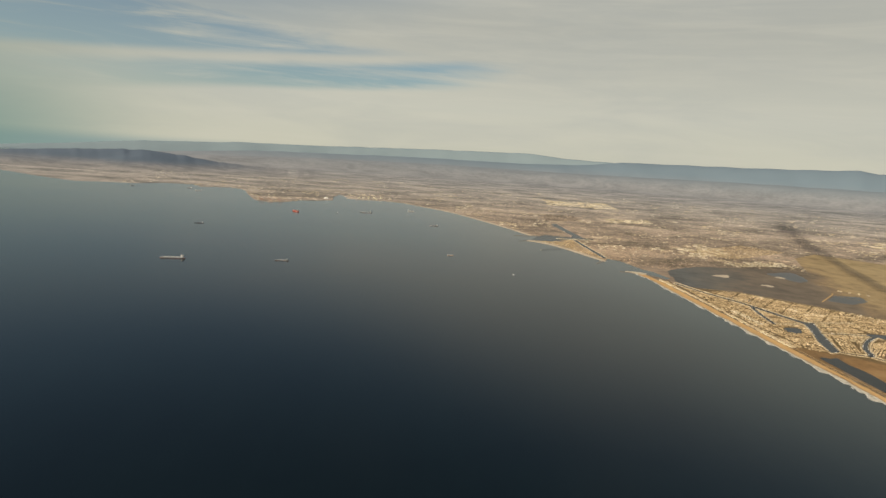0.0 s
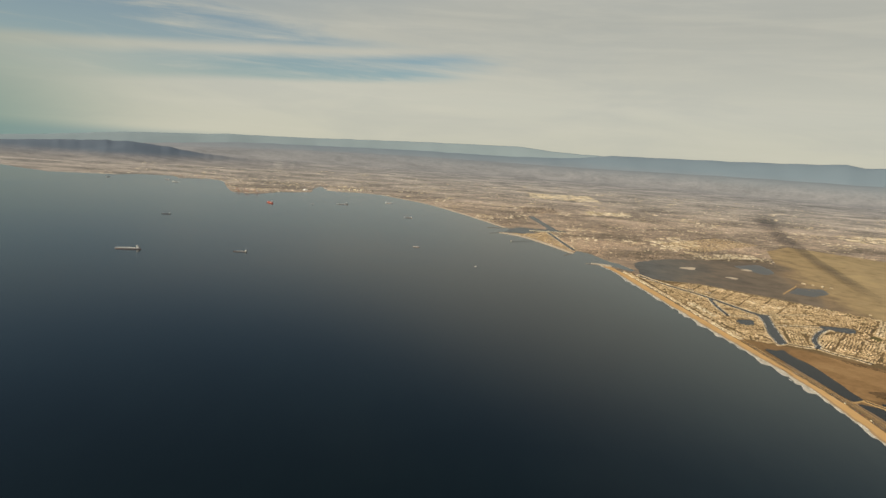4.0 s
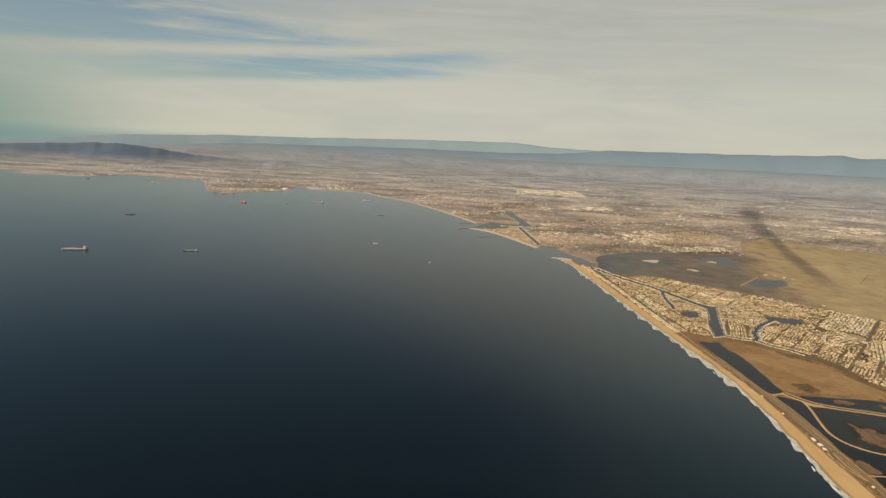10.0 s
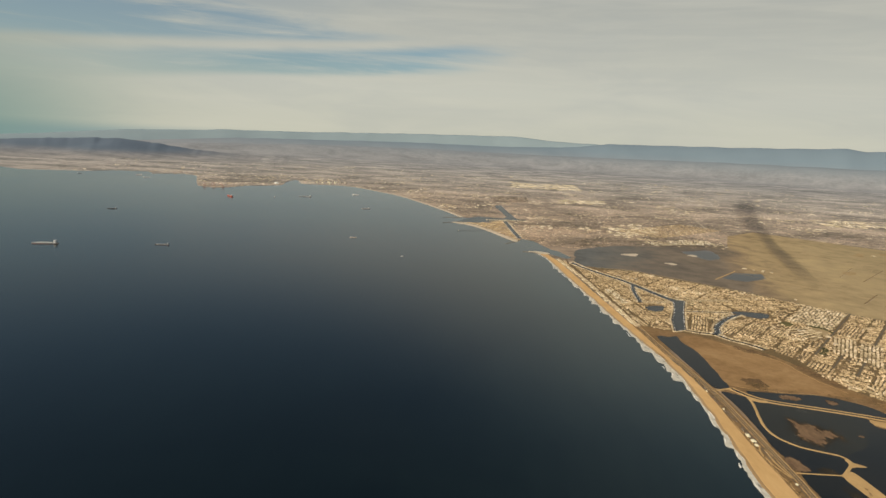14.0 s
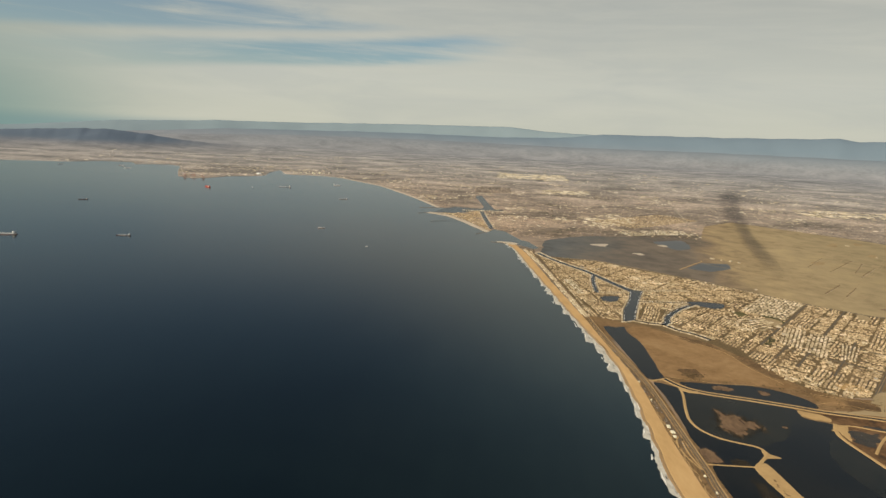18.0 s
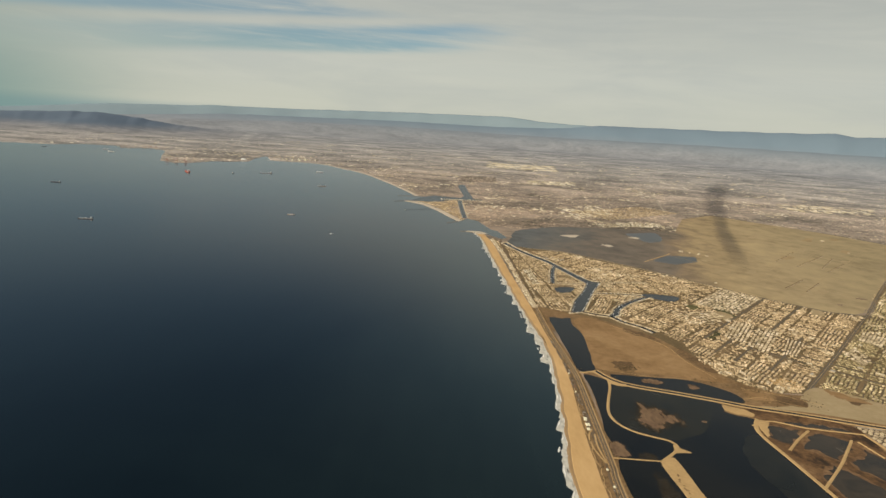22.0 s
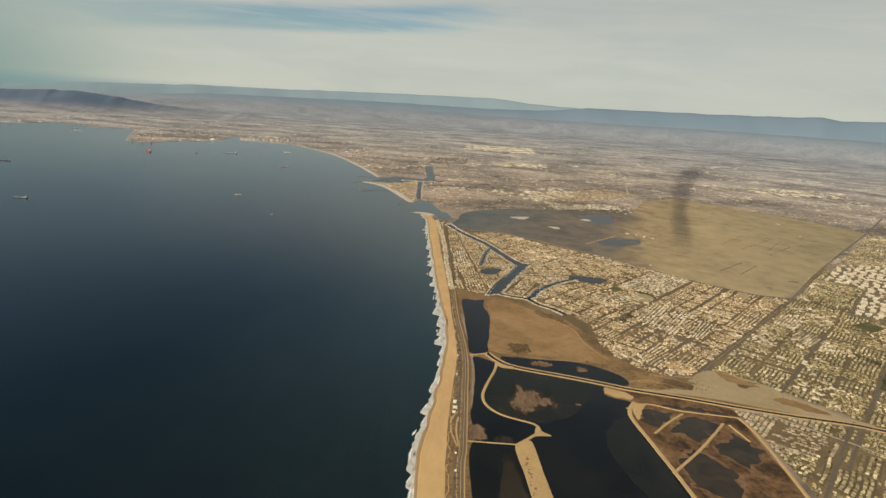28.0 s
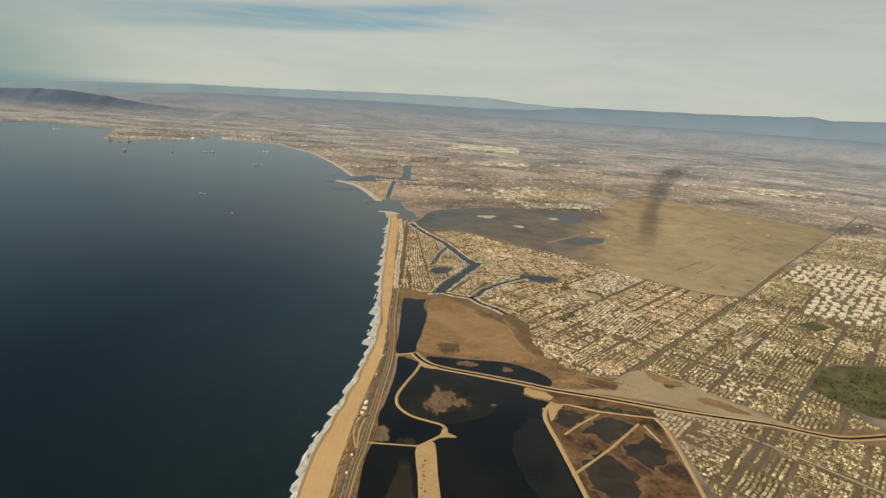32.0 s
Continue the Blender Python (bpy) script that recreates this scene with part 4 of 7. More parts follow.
for a_, b_ in ((-95, 60), (64, 160), (164, 205), (209, 226), (250, 262), (266, 283), (286, 301), (304, 319), (322, 338), (341, 356), (358, 371)):
    tagged(ribbon("parking_strip", [q for q in lot_line if a_ < q[1] < b_], 1.7, 0.325, ASPHALT, 0.1), "long beach car park strip of worn asphalt", "car park", "beach car parks", "structure")
tagged(ribbon("verge", [q + np.array([-1.9, 0]) for q in road_line if -100 < q[1] < 440], 9.6, 0.262, SCRUB, 0.1), "brown dirt verge between sand and highway", "verge", kind="structure")
tagged(ribbon("beach_path", [np.array([q[0] + 0.9 + 0.45 * math.sin(q[1] * 0.33) + 0.3 * math.sin(q[1] * 0.81), q[1]]) for q in spline(beach_east, 1.2) if 150 < q[1] < 420], 0.32, 0.318, DIKE, 0.08), "pale winding beach path beside the sand", "path", kind="structure")
arterials = []


def arterial(points, width, label="straight dark boulevard through the suburbs", material=BOULEVARD):
    line = [np.array(q, float) for q in spline(points, 25)]
    arterials.append((line, width / 2 + 0.5))
    tagged(ribbon("boulevard", line, width, 0.275 + 0.0015 * len(arterials), material, 0.1), label, "road", "boulevards", "structure")


def grid_road(start, way, length, width=1.7):
    a = np.array(start, float)
    arterial([tuple(a), tuple(a + way * length * 0.5), tuple(a + way * length)], width)


BOLSA = [(389, 317), (439, 373.5), (522, 469), (535, 484), (650, 623), (823, 822), (960, 985)]
arterial(BOLSA, 1.9, "broad dark boulevard bordering the fields")
tagged(ribbon("median", [np.array(q, float) for q in spline(BOLSA, 10)], 0.18, 0.30, DIKE, 0.05), "pale planted median of the boulevard", "median", kind="structure")
tagged(ribbon("field_verge", [np.array(q, float) + np.array([-1.5, 1.25]) for q in spline(BOLSA[3:6], 10)], 0.7, 0.285, PLOT, 0.05), "pale dirt verge between boulevard and fields", "verge", kind="structure")
arterial([(411, 566), (440, 533.5), (468, 505.5), (502, 479.5), (527, 476), (600, 415), (760, 282)], 2.2, "road along the fence of the fields")
arterial([(284, 645), (310, 644), (322, 641), (344, 622), (364, 606), (383, 589), (411, 565)], 1.0, "thin road between marina and marsh")
tagged(ribbon("marsh_berm", [np.array(q, float) + np.array([0.8, 0.9]) for q in spline([(284, 646), (310, 645), (322, 642), (344, 623), (364, 607), (383, 590), (411, 566)], 5)], 0.6, 0.40, PLOT, 0.15, 0.3), "pale dirt berm along the edge of the marsh", "berm", kind="structure")
tagged(ribbon("fence_track", [np.array(q, float) + np.array([1.0, 1.2]) for q in spline([(411, 567), (440, 533.5), (468, 505.5), (502, 479.5)], 6)], 0.7, 0.318, PLOT, 0.05), "pale dirt track inside the fence of the fields", "track", kind="structure")
for k in range(1, 6):
    grid_road(np.array([522, 469]) + EAST * 69 * k - NORTH * 240, NORTH, 900, 1.2)
for k in (-2, -1, 1, 2, 3, 4, 5):
    grid_road(np.array([522, 469]) + NORTH * 69 * k + EAST * (8 if k > 0 else -60), EAST, 480, 1.1)
grid_road((425, 303), NORTH, 130, 1.3), grid_road((462, 262), NORTH, 190, 1.1)
grid_road((370, 396), NORTH, 150, 1.1), grid_road((372, 358), NORTH, 176, 1.2), grid_road((387, 347), NORTH, 84, 1.0), grid_road((366, 371), NORTH, 78, 0.9)
grid_road((372, 400), EAST, 150, 1.4), grid_road((366, 455), EAST, 130, 1.4)
arterial([(396, 284.2), (408, 283.0), (433.5, 261.8), (447, 248), (472, 222)], 0.8, "pale road through the southern suburb", CONCRETE)
arterial([(447, 281), (419, 248), (396, 220)], 1.3, "dark street through the southern suburb")
arterial([(824, 824), (772, 916), (647, 1047), (540, 1010)], 2.4, "freeway beyond the fields")
arterial([(330, 900), (470, 950), (560, 1010), (780, 1120), (1200, 1260)], 3.0, "pale far freeway", CONCRETE)
arterial([(560, 1010), (620, 1250), (700, 1600)], 2.6, "pale far freeway", CONCRETE)


# ---- buildings of the plain, too many to count ----
HOUSE_ROW = [(266.4, 432), (263.6, 480), (261.6, 520), (258, 605), (254, 650), (250.4, 690)]
COMMERCE = [(550.7, 446.5), (614, 519), (594, 545), (606, 560), (660, 616), (730, 612), (690, 540), (616, 444), (577, 424)]


CLAIMED = [[(395.6, 476.2), (438.3, 529.2), (460.6, 504.1), (418.5, 456.0)], [(380.4, 451.8), (401, 459.2), (409.2, 441.9), (384.3, 422.8)], [(405, 465), (412.9, 467.3), (416, 449), (408, 445)], [(385.2, 402.7), (407.5, 437), (420.1, 430.9), (393, 389.3)],
           [(392.8, 387.4), (420.8, 428.4), (432, 420.8), (398.9, 373.2)], [(408.4, 375.1), (429.7, 408.2), (436.3, 398.2), (416.6, 373.4)], [(385.4, 470.9), (394, 473.1), (395, 464), (385.1, 457.9)],
           [(480.9, 414.6), (498.4, 435.1), (506.7, 421.9), (486.9, 400.4)], [(481.4, 392.8), (493.5, 403.4), (497.8, 388.2), (484.1, 375.1)], [(451.6, 383.8), (464.9, 396), (465.8, 377.5), (450.2, 363.1)], [(537.4, 421), (556.8, 432.4), (560.3, 418.7), (542.8, 408.3)], [(270.2, 548), (272.4, 500), (279.5, 503), (277.5, 549)], [(267.0, 540), (269.4, 446), (271.6, 446), (269.2, 541)]]


def free(x, y, pad=0.8):
    """Leaves out water, fields and roads."""
    ok = inside(x, y, LAND)
    for area in waters + [scrub, mesa, strip, TIDAL, NAVY, COMMERCE, PARKLAND, *GREEN_PLOTS] + CLAIMED:
        ok &= ~inside(x, y, area)
    for line, reach in canals:
        ok &= ~near_line(x, y, line, reach + 1.75)
    ok &= ~near_line(x, y, HARBOUR + HARBOUR[:1], 1.75)
    for line, reach in arterials:
        ok &= ~near_line(x, y, line, reach + pad * 0.5)
    ok &= ~near_line(x, y, road_line, 2.2)
    ok &= ~near_line(x, y, LONG_BEACH, 11.0) & ~near_line(x, y, SEAL, 8.5)
    ok &= ~near_line(x, y, HOUSE_ROW, 2.9)
    ok &= (y > 715) | (x > np.interp(y, [q[1] for q in beach_east], [q[0] for q in beach_east]) + 0.6)
    return ok


shore = along(HARBOUR, 3)


def gables(name, x, y, w, d, h, turn, rise, material, label, category, z=0.2):
    """One joined mesh of many small gabled or flat buildings."""
    n = len(x)
    c, s = np.cos(turn), np.sin(turn)
    local = [(-1, -1, 0), (1, -1, 0), (1, 1, 0), (-1, 1, 0), (-1, -1, 1), (1, -1, 1), (1, 1, 1), (-1, 1, 1), (-0.9, 0, 2), (0.9, 0, 2)]
    V = np.empty((n, 10, 3))
    for k, (lx, ly, lz) in enumerate(local):
        px, py = lx * w / 2, ly * d / 2
        V[:, k, 0], V[:, k, 1] = x + c * px - s * py, y + s * px + c * py
        V[:, k, 2] = z + (0 if lz == 0 else h if lz == 1 else h + rise)
    quads = [(0, 1, 5, 4), (2, 3, 7, 6), (4, 5, 9, 8), (6, 7, 8, 9), (1, 2, 6, 5), (3, 0, 4, 7)]
    tris = [(5, 6, 9), (7, 4, 8)]
    base = np.arange(n)[:, None, None] * 10
    faces = (base + np.array(quads)[None]).reshape(-1, 4).tolist() + (base + np.array(tris)[None]).reshape(-1, 3).tolist()
    ob = mesh_object(name, V.reshape(-1, 3).tolist(), faces, material)
    return tagged(ob, label, category, kind="stuff")


def clumped(scale, edge):
    def keep(x, y):
        return np.array([noise.noise((a * scale, b * scale, 5.0)) for a, b in zip(x, y)]) > edge
    return keep


lone_houses = []


def suburb(name, corner, along, across, nx, ny, area, label, pitch=1.5, row=2.35, keep=0.9, size=(0.95, 1.4), pad=0.8, cell=31, apart_box=None):
    """Rows of houses, back to back, with streets between; neighbourhoods turn their rows by a quarter."""
    # neighbourhoods: each has its own set of parallel streets; most follow the compass, some curve away
    seeds = np.stack([RNG.uniform(0, nx, int(nx * ny / cell ** 2)), RNG.uniform(0, ny, int(nx * ny / cell ** 2))], 1)
    us, vs, ts = [], [], []
    for s_ in seeds:
        kind = RNG.random()
        ang = (0 if kind < 0.4 else math.pi / 2) if kind < 0.8 else RNG.uniform(-0.6, 0.6)
        m = int(cell * 2.6 / pitch)
        i, j = np.meshgrid(np.arange(-m // 2, m // 2), np.arange(-int(cell * 2.6 / row) // 2, int(cell * 2.6 / row) // 2), indexing="ij")
        i, j = i.ravel().astype(float), j.ravel().astype(float)
        a_ = i * pitch
        b_ = j * row + np.where(j % 2 == 0, 0.33, -0.33) + (0.02 * a_ ** 2 / 4 if kind > 0.9 else 0)
        uu, vv = s_[0] + a_ * math.cos(ang) - b_ * math.sin(ang), s_[1] + a_ * math.sin(ang) + b_ * math.cos(ang)
        d = (uu[:, None] - seeds[None, :, 0]) ** 2 + (vv[:, None] - seeds[None, :, 1]) ** 2
        q = np.sqrt(d.min(1)) + 0.01 > np.hypot(uu - s_[0], vv - s_[1])
        us.append(uu[q]), vs.append(vv[q]), ts.append(np.full(q.sum(), ang))
    u, v, t = np.concatenate(us), np.concatenate(vs), np.concatenate(ts)
    u, v = u + RNG.normal(0, 0.15, len(u)), v + RNG.normal(0, 0.10, len(v))
    x = corner[0] + along[0] * u + across[0] * v
    y = corner[1] + along[1] * u + across[1] * v
    ok = free(x, y, pad) & (RNG.random(len(x)) < keep)
    if area is not None:
        ok &= inside(x, y, area)
    ok &= ~clumped(0.045, 0.46)(x, y)
    flip = 1 if along[0] * across[1] - along[1] * across[0] > 0 else -1
    x, y, t = x[ok], y[ok], t[ok]
    if apart_box is not None:
        ax0, ax1, ay0, ay1 = apart_box
        own = (x > ax0) & (x < ax1) & (y > ay0) & (y < ay1)
        lone_houses.extend(zip(x[own], y[own], t[own]))
        x, y, t = x[~own], y[~own], t[~own]
    n = len(x)
    turn = math.atan2(along[1], along[0]) + t * flip + RNG.normal(0, 0.1, n) + np.where(RNG.random(n) < 0.3, math.pi / 2, 0)
    w, d = RNG.uniform(*size, n), RNG.uniform(0.85, 1.25, n)
    h, rise = RNG.uniform(0.28, 0.55, n), RNG.uniform(0.1, 0.3, n)
    inland = (x - 389) * 0.761 - (y - 317) * 0.648 > 4
    for name_, pick, paint, words in ((name, ~inland, HOUSES, label), ("inland_houses", inland, HOUSES_INLAND, "dense rows of dull tan suburban houses among trees")):
        if pick.sum() > 20:
            gables(name_, x[pick], y[pick], w[pick], d[pick], h[pick], turn[pick], rise[pick], paint, words, "houses")
    return x, y


NEAR_AREA = [(291, 424), (316, 409), (337, 390), (350, 352), (358, 322), (375, 317.5), (389, 318), (398, 329), (420, 318), (454, 281), (462, 276), (474, 273), (496, 279), (492, 302), (486, 318), (506, 345), (522, 356), (562, 358), (640, 430), (620, 640), (560, 510), (533, 478), (502, 478), (466, 505), (410, 563), (362, 620), (306, 645), (283, 650), (262, 668), (254, 692), (252, 668), (256, 600), (261.5, 500), (266, 436), (269, 428)]
SOUTH_AREA = [(394, 284), (420, 279.5), (445, 275.5), (460, 269), (474, 267.5), (500, 272), (620, 330), (600, 180), (394, 180), (396, 262)]
EAST_AREA = [(540, 478), (655, 618), (826, 818), (900, 700), (760, 500), (640, 430), (600, 420)]
for k, ar in enumerate((NEAR_AREA, SOUTH_AREA)):
    tagged(slab("suburb_ground", ar, 0.213 + 0.004 * k, STREETS, 0.05), "dark olive-brown yards and streets of the suburbs", "ground", kind="structure")
rows_x, rows_y, rows_t, rows_w = [], [], [], []
lane_x, lane_y, lane_t, lane_l = [], [], [], []
yards = []


def street_rows(area, angle, period=4.6, pitch=1.5, limits=None, keep=0.93, curve=0.0, wide=1.0):
    """Parallel streets with a row of houses on both sides; limits is (origin, along, across, u0, u1, v0, v1) of a block."""
    p = np.array(area, float)
    mid = (p.min(0) + p.max(0)) / 2
    if limits is not None:
        o, e, n_, u0, u1, v0, v1 = limits
        mid = o + e * (u0 + u1) / 2 + n_ * (v0 + v1) / 2
        reach = math.hypot(u1 - u0, v1 - v0) / 2 + 2
    else:
        reach = np.linalg.norm(p.max(0) - p.min(0)) / 2
    way, off = np.array([math.cos(angle), math.sin(angle)]), np.array([-math.sin(angle), math.cos(angle)])
    shift = RNG.uniform(0, period)

    a, b = np.meshgrid(np.arange(-reach, reach, pitch), np.arange(-reach + shift, reach, period), indexing="ij")
    a, b = a.ravel(), b.ravel()

    def place(u, v):
        v = v + curve * u * u
        x, y = mid[0] + way[0] * u + off[0] * v, mid[1] + way[1] * u + off[1] * v
        ok = inside(x, y, area)
        if limits is not None:
            p_, q_ = (x - o[0]) * e[0] + (y - o[1]) * e[1], (x - o[0]) * n_[0] + (y - o[1]) * n_[1]
            ok &= (p_ > u0 + 0.85) & (p_ < u1 - 0.85) & (q_ > v0 + 0.85) & (q_ < v1 - 0.85)
        return x, y, ok
    x, y, ok = place(a, b)
    lane_x.extend(x[ok]), lane_y.extend(y[ok]), lane_t.extend(np.full(ok.sum(), angle) + np.arctan(2 * curve * a[ok])), lane_l.extend(np.full(ok.sum(), pitch * 1.04))
    for side_ in (-1, 1):
        aa = a + RNG.normal(0, 0.14, len(a)) + 0.4 * side_
        x, y, ok = place(aa, b + side_ * (period * 0.262) + RNG.normal(0, 0.14, len(a)))
        ok &= RNG.random(len(x)) < keep
        rows_x.extend(x[ok]), rows_y.extend(y[ok]), rows_w.extend(np.full(ok.sum(), pitch * 0.80 * wide))
        rows_t.extend(np.full(ok.sum(), angle) + np.arctan(2 * curve * aa[ok]))
        # trees of the back yards
        yards.append(np.stack([x[ok] + off[0] * side_ * period * 0.21, y[ok] + off[1] * side_ * period * 0.21], 1))


CROSSING = np.array([522.0, 469.0])
compass = math.atan2(EAST[1], EAST[0])


def quarters(area, step=17.25, period=4.15, pitch=1.38, origin=CROSSING, turn=None, quarter_turns=0.55, keep=0.93):
    """Blocks of streets: each block keeps its own way of streets, with a wider street around it."""
    base = compass if turn is None else turn
    e, n_ = np.array([math.cos(base), math.sin(base)]), np.array([-math.sin(base), math.cos(base)])
    p = np.array(area, float) - origin
    u, v = p @ e, p @ n_
    for i in range(int(u.min() // step), int(u.max() // step) + 1):
        for j in range(int(v.min() // step), int(v.max() // step) + 1):
            corner = origin + e * i * step + n_ * j * step
            probe = np.array([corner + e * step * f + n_ * step * g for f in (0.1, 0.5, 0.9) for g in (0.1, 0.5, 0.9)])
            if not inside(probe[:, 0], probe[:, 1], area).any():
                continue
            kind = RNG.random()
            street_rows(area, base + (math.pi / 2 if RNG.random() < quarter_turns else 0), period * (1.0 if kind < 0.8 else 1.2), pitch * (1.0 if kind < 0.75 else 1.3), (origin, e, n_, i * step, (i + 1) * step, j * step, (j + 1) * step), keep if kind < 0.9 else 0.6, float(RNG.choice([0, 0, 0, 0.006, -0.006])))


SHORE_TOWN = [(266, 436), (281, 430), (292, 432), (303, 462), (314, 496), (316, 520), (300, 570), (285, 605), (272, 640), (262, 664), (254, 690), (256, 600), (261.5, 500)]
NORTH_BANK = [(288, 634), (304, 596), (322, 540), (334, 524), (378, 533), (396, 540), (412, 558), (364, 603), (344, 619), (322, 638), (308, 641)]
MID_ISLE = [(333, 520), (324, 494), (346, 492), (362, 497), (392, 495), (420, 530), (430, 545), (412, 562), (378, 534)]
CURVE_ISLE = [(320, 484), (303, 438), (316, 430), (330, 452), (344, 471), (360, 486)]
SOUTH_ISLE = [(326, 428), (334, 410), (352, 384), (392, 430), (384, 456), (372, 478), (346, 466), (330, 446)]
for town, turn_, step_, chance in ((SHORE_TOWN, math.radians(96), 15.0, 0.45), (NORTH_BANK, math.atan2(-0.62, 0.78), 17.0, 0.25), (MID_ISLE, math.radians(12), 16.0, 0.2), (CURVE_ISLE, math.radians(66), 14.0, 0.3), (SOUTH_ISLE, math.radians(50), 14.0, 0.35)):
    quarters(town, step_, 3.9, 1.3, np.array([300.0, 500.0]), turn_, chance, 0.9)
INLAND_AREA = [(352, 384), (350, 352), (358, 322), (375, 317.5), (389, 318), (398, 329), (420, 318), (454, 281), (462, 276), (474, 273), (496, 279), (492, 302), (486, 318), (506, 345), (522, 356), (562, 358), (640, 430), (620, 640), (560, 510), (533, 478), (502, 478), (466, 505), (432, 545), (420, 530), (392, 495), (384, 488), (376, 476), (386, 456), (393, 430)]
quarters(INLAND_AREA)
quarters(SOUTH_AREA, 20.0, 4.1, 1.32)
quarters(EAST_AREA, 34.0, 5.2, 1.6)
hx, hy, ht, hw = (np.array(q) for q in (rows_x, rows_y, rows_t, rows_w))
yard_places = np.concatenate(yards)
ok_ = free(hx, hy)
hx, hy, ht, hw, yard_places = hx[ok_], hy[ok_], ht[ok_], hw[ok_], yard_places[ok_]
own = (hx > 394) & (hx < 426) & (hy > 250) & (hy < 284)
lone_houses.extend(zip(hx[own], hy[own], ht[own]))
hx, hy, ht, hw = hx[~own], hy[~own], ht[~own], hw[~own]
count = len(hx)
ht = ht + RNG.normal(0, 0.05, count) + np.where(RNG.random(count) < 0.25, math.pi / 2, 0)
hw = hw * RNG.uniform(0.75, 1.2, count)
hd, hh, hr = RNG.uniform(0.85, 1.45, count), RNG.uniform(0.28, 0.5, count), RNG.uniform(0.1, 0.26, count)
far_off = (hx - 389) * 0.761 - (hy - 317) * 0.648 > 4
for name_, pick, paint, words in (("suburb_houses", ~far_off, HOUSES, "dense rows of tan and cream suburban houses"), ("inland_houses", far_off, HOUSES_INLAND, "dense rows of dull tan suburban houses among trees")):
    gables(name_, hx[pick], hy[pick], hw[pick], hd[pick], hh[pick], ht[pick], hr[pick], paint, words, "houses")
lx_, ly_, lt_, ll_ = (np.array(q) for q in (lane_x, lane_y, lane_t, lane_l))
ok_ = free(lx_, ly_, 0.3)
lx_, ly_, lt_, ll_ = lx_[ok_], ly_[ok_], lt_[ok_], ll_[ok_]
gables("side_streets", lx_, ly_, ll_, np.full(len(lx_), 0.72), np.full(len(lx_), 0.028), lt_, np.zeros(len(lx_)), LANE, "narrow worn asphalt streets between the houses", "streets", 0.2)
suburb("seal_houses", (140, 1050), EAST, -NORTH, 240, 240, [(219, 802), (226, 824), (220, 900), (216, 1010), (205, 1012), (160, 985), (152, 962), (172, 934), (193, 886), (207, 840)], "small beach town houses in tight rows", pitch=1.8, row=3.0)


def sprinkle(name, count, area_of, low, high, height, paint, label, flat=0.0, keep=None, z=0.2, long=1.0):
    x, y = area_of(count)
    ok = free(x, y, 1.0)
    if keep is not None:
        ok &= keep(x, y)
    x, y = x[ok], y[ok]
    n = len(x)
    turn = math.atan2(EAST[1], EAST[0]) + np.where(RNG.random(n) < (0.5 if long == 1 else 0.85), 0, math.pi / 2) + RNG.normal(0, 0.05, n)
    w = long * RNG.uniform(low, high, n) * RNG.choice([1, 1, 1, 1.8], n)
    return gables(name, x, y, w, RNG.uniform(low, high, n) * 0.7, RNG.uniform(*height, n), turn, RNG.uniform(0.0, 0.25, n) * (1 - flat), paint, label, "buildings", z)


def sector(a0, a1, r0, r1, cx=150.0, cy=20.0):
    """Places spread over a part of a ring round the flight path, denser near."""
    def places(count):
        a = np.radians(RNG.uniform(a0, a1, count))
        r = r0 * (r1 / r0) ** RNG.random(count)
        return cx + r * np.sin(a), cy + r * np.cos(a)
    return places


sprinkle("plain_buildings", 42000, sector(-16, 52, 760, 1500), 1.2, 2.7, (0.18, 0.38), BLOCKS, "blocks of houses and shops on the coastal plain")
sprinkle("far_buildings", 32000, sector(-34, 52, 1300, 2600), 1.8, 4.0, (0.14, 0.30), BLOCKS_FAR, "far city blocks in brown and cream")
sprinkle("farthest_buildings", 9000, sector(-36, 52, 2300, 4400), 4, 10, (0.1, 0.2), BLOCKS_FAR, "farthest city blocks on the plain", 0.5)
sprinkle("port_sheds", 1100, sector(-36, -14, 1380, 1850), 3, 9, (0.2, 0.5), BLOCKS_FAR, "port sheds and stacks of containers", 0.6)
BRIGHT = scatter_paint("bright_roof_paint", [(0.0, (0.40, 0.33, 0.21)), (0.5, (0.60, 0.51, 0.35)), (1.0, (0.84, 0.76, 0.60))])
sprinkle("pale_roofs", 9000, sector(-30, 50, 850, 2700), 1.8, 6.5, (0.4, 0.8), BRIGHT, "large pale warehouse roofs on the plain", 1.0, clumped(0.012, 0.24), long=1.2)
sprinkle("port_roofs", 420, sector(-34, -12, 1360, 1900), 3, 9, (0.25, 0.5), BRIGHT, "pale shed roofs about the port", 1.0)
sprinkle("scattered_roofs", 2600, sector(-30, 50, 800, 2500), 1.5, 4.0, (0.3, 0.6), BRIGHT, "single pale roofs scattered over the plain", 1.0)


tagged(slab("business_park_paving", COMMERCE, 0.222, LOT, 0.05), "grey-tan paved lots of a business park", "pavement", kind="structure")


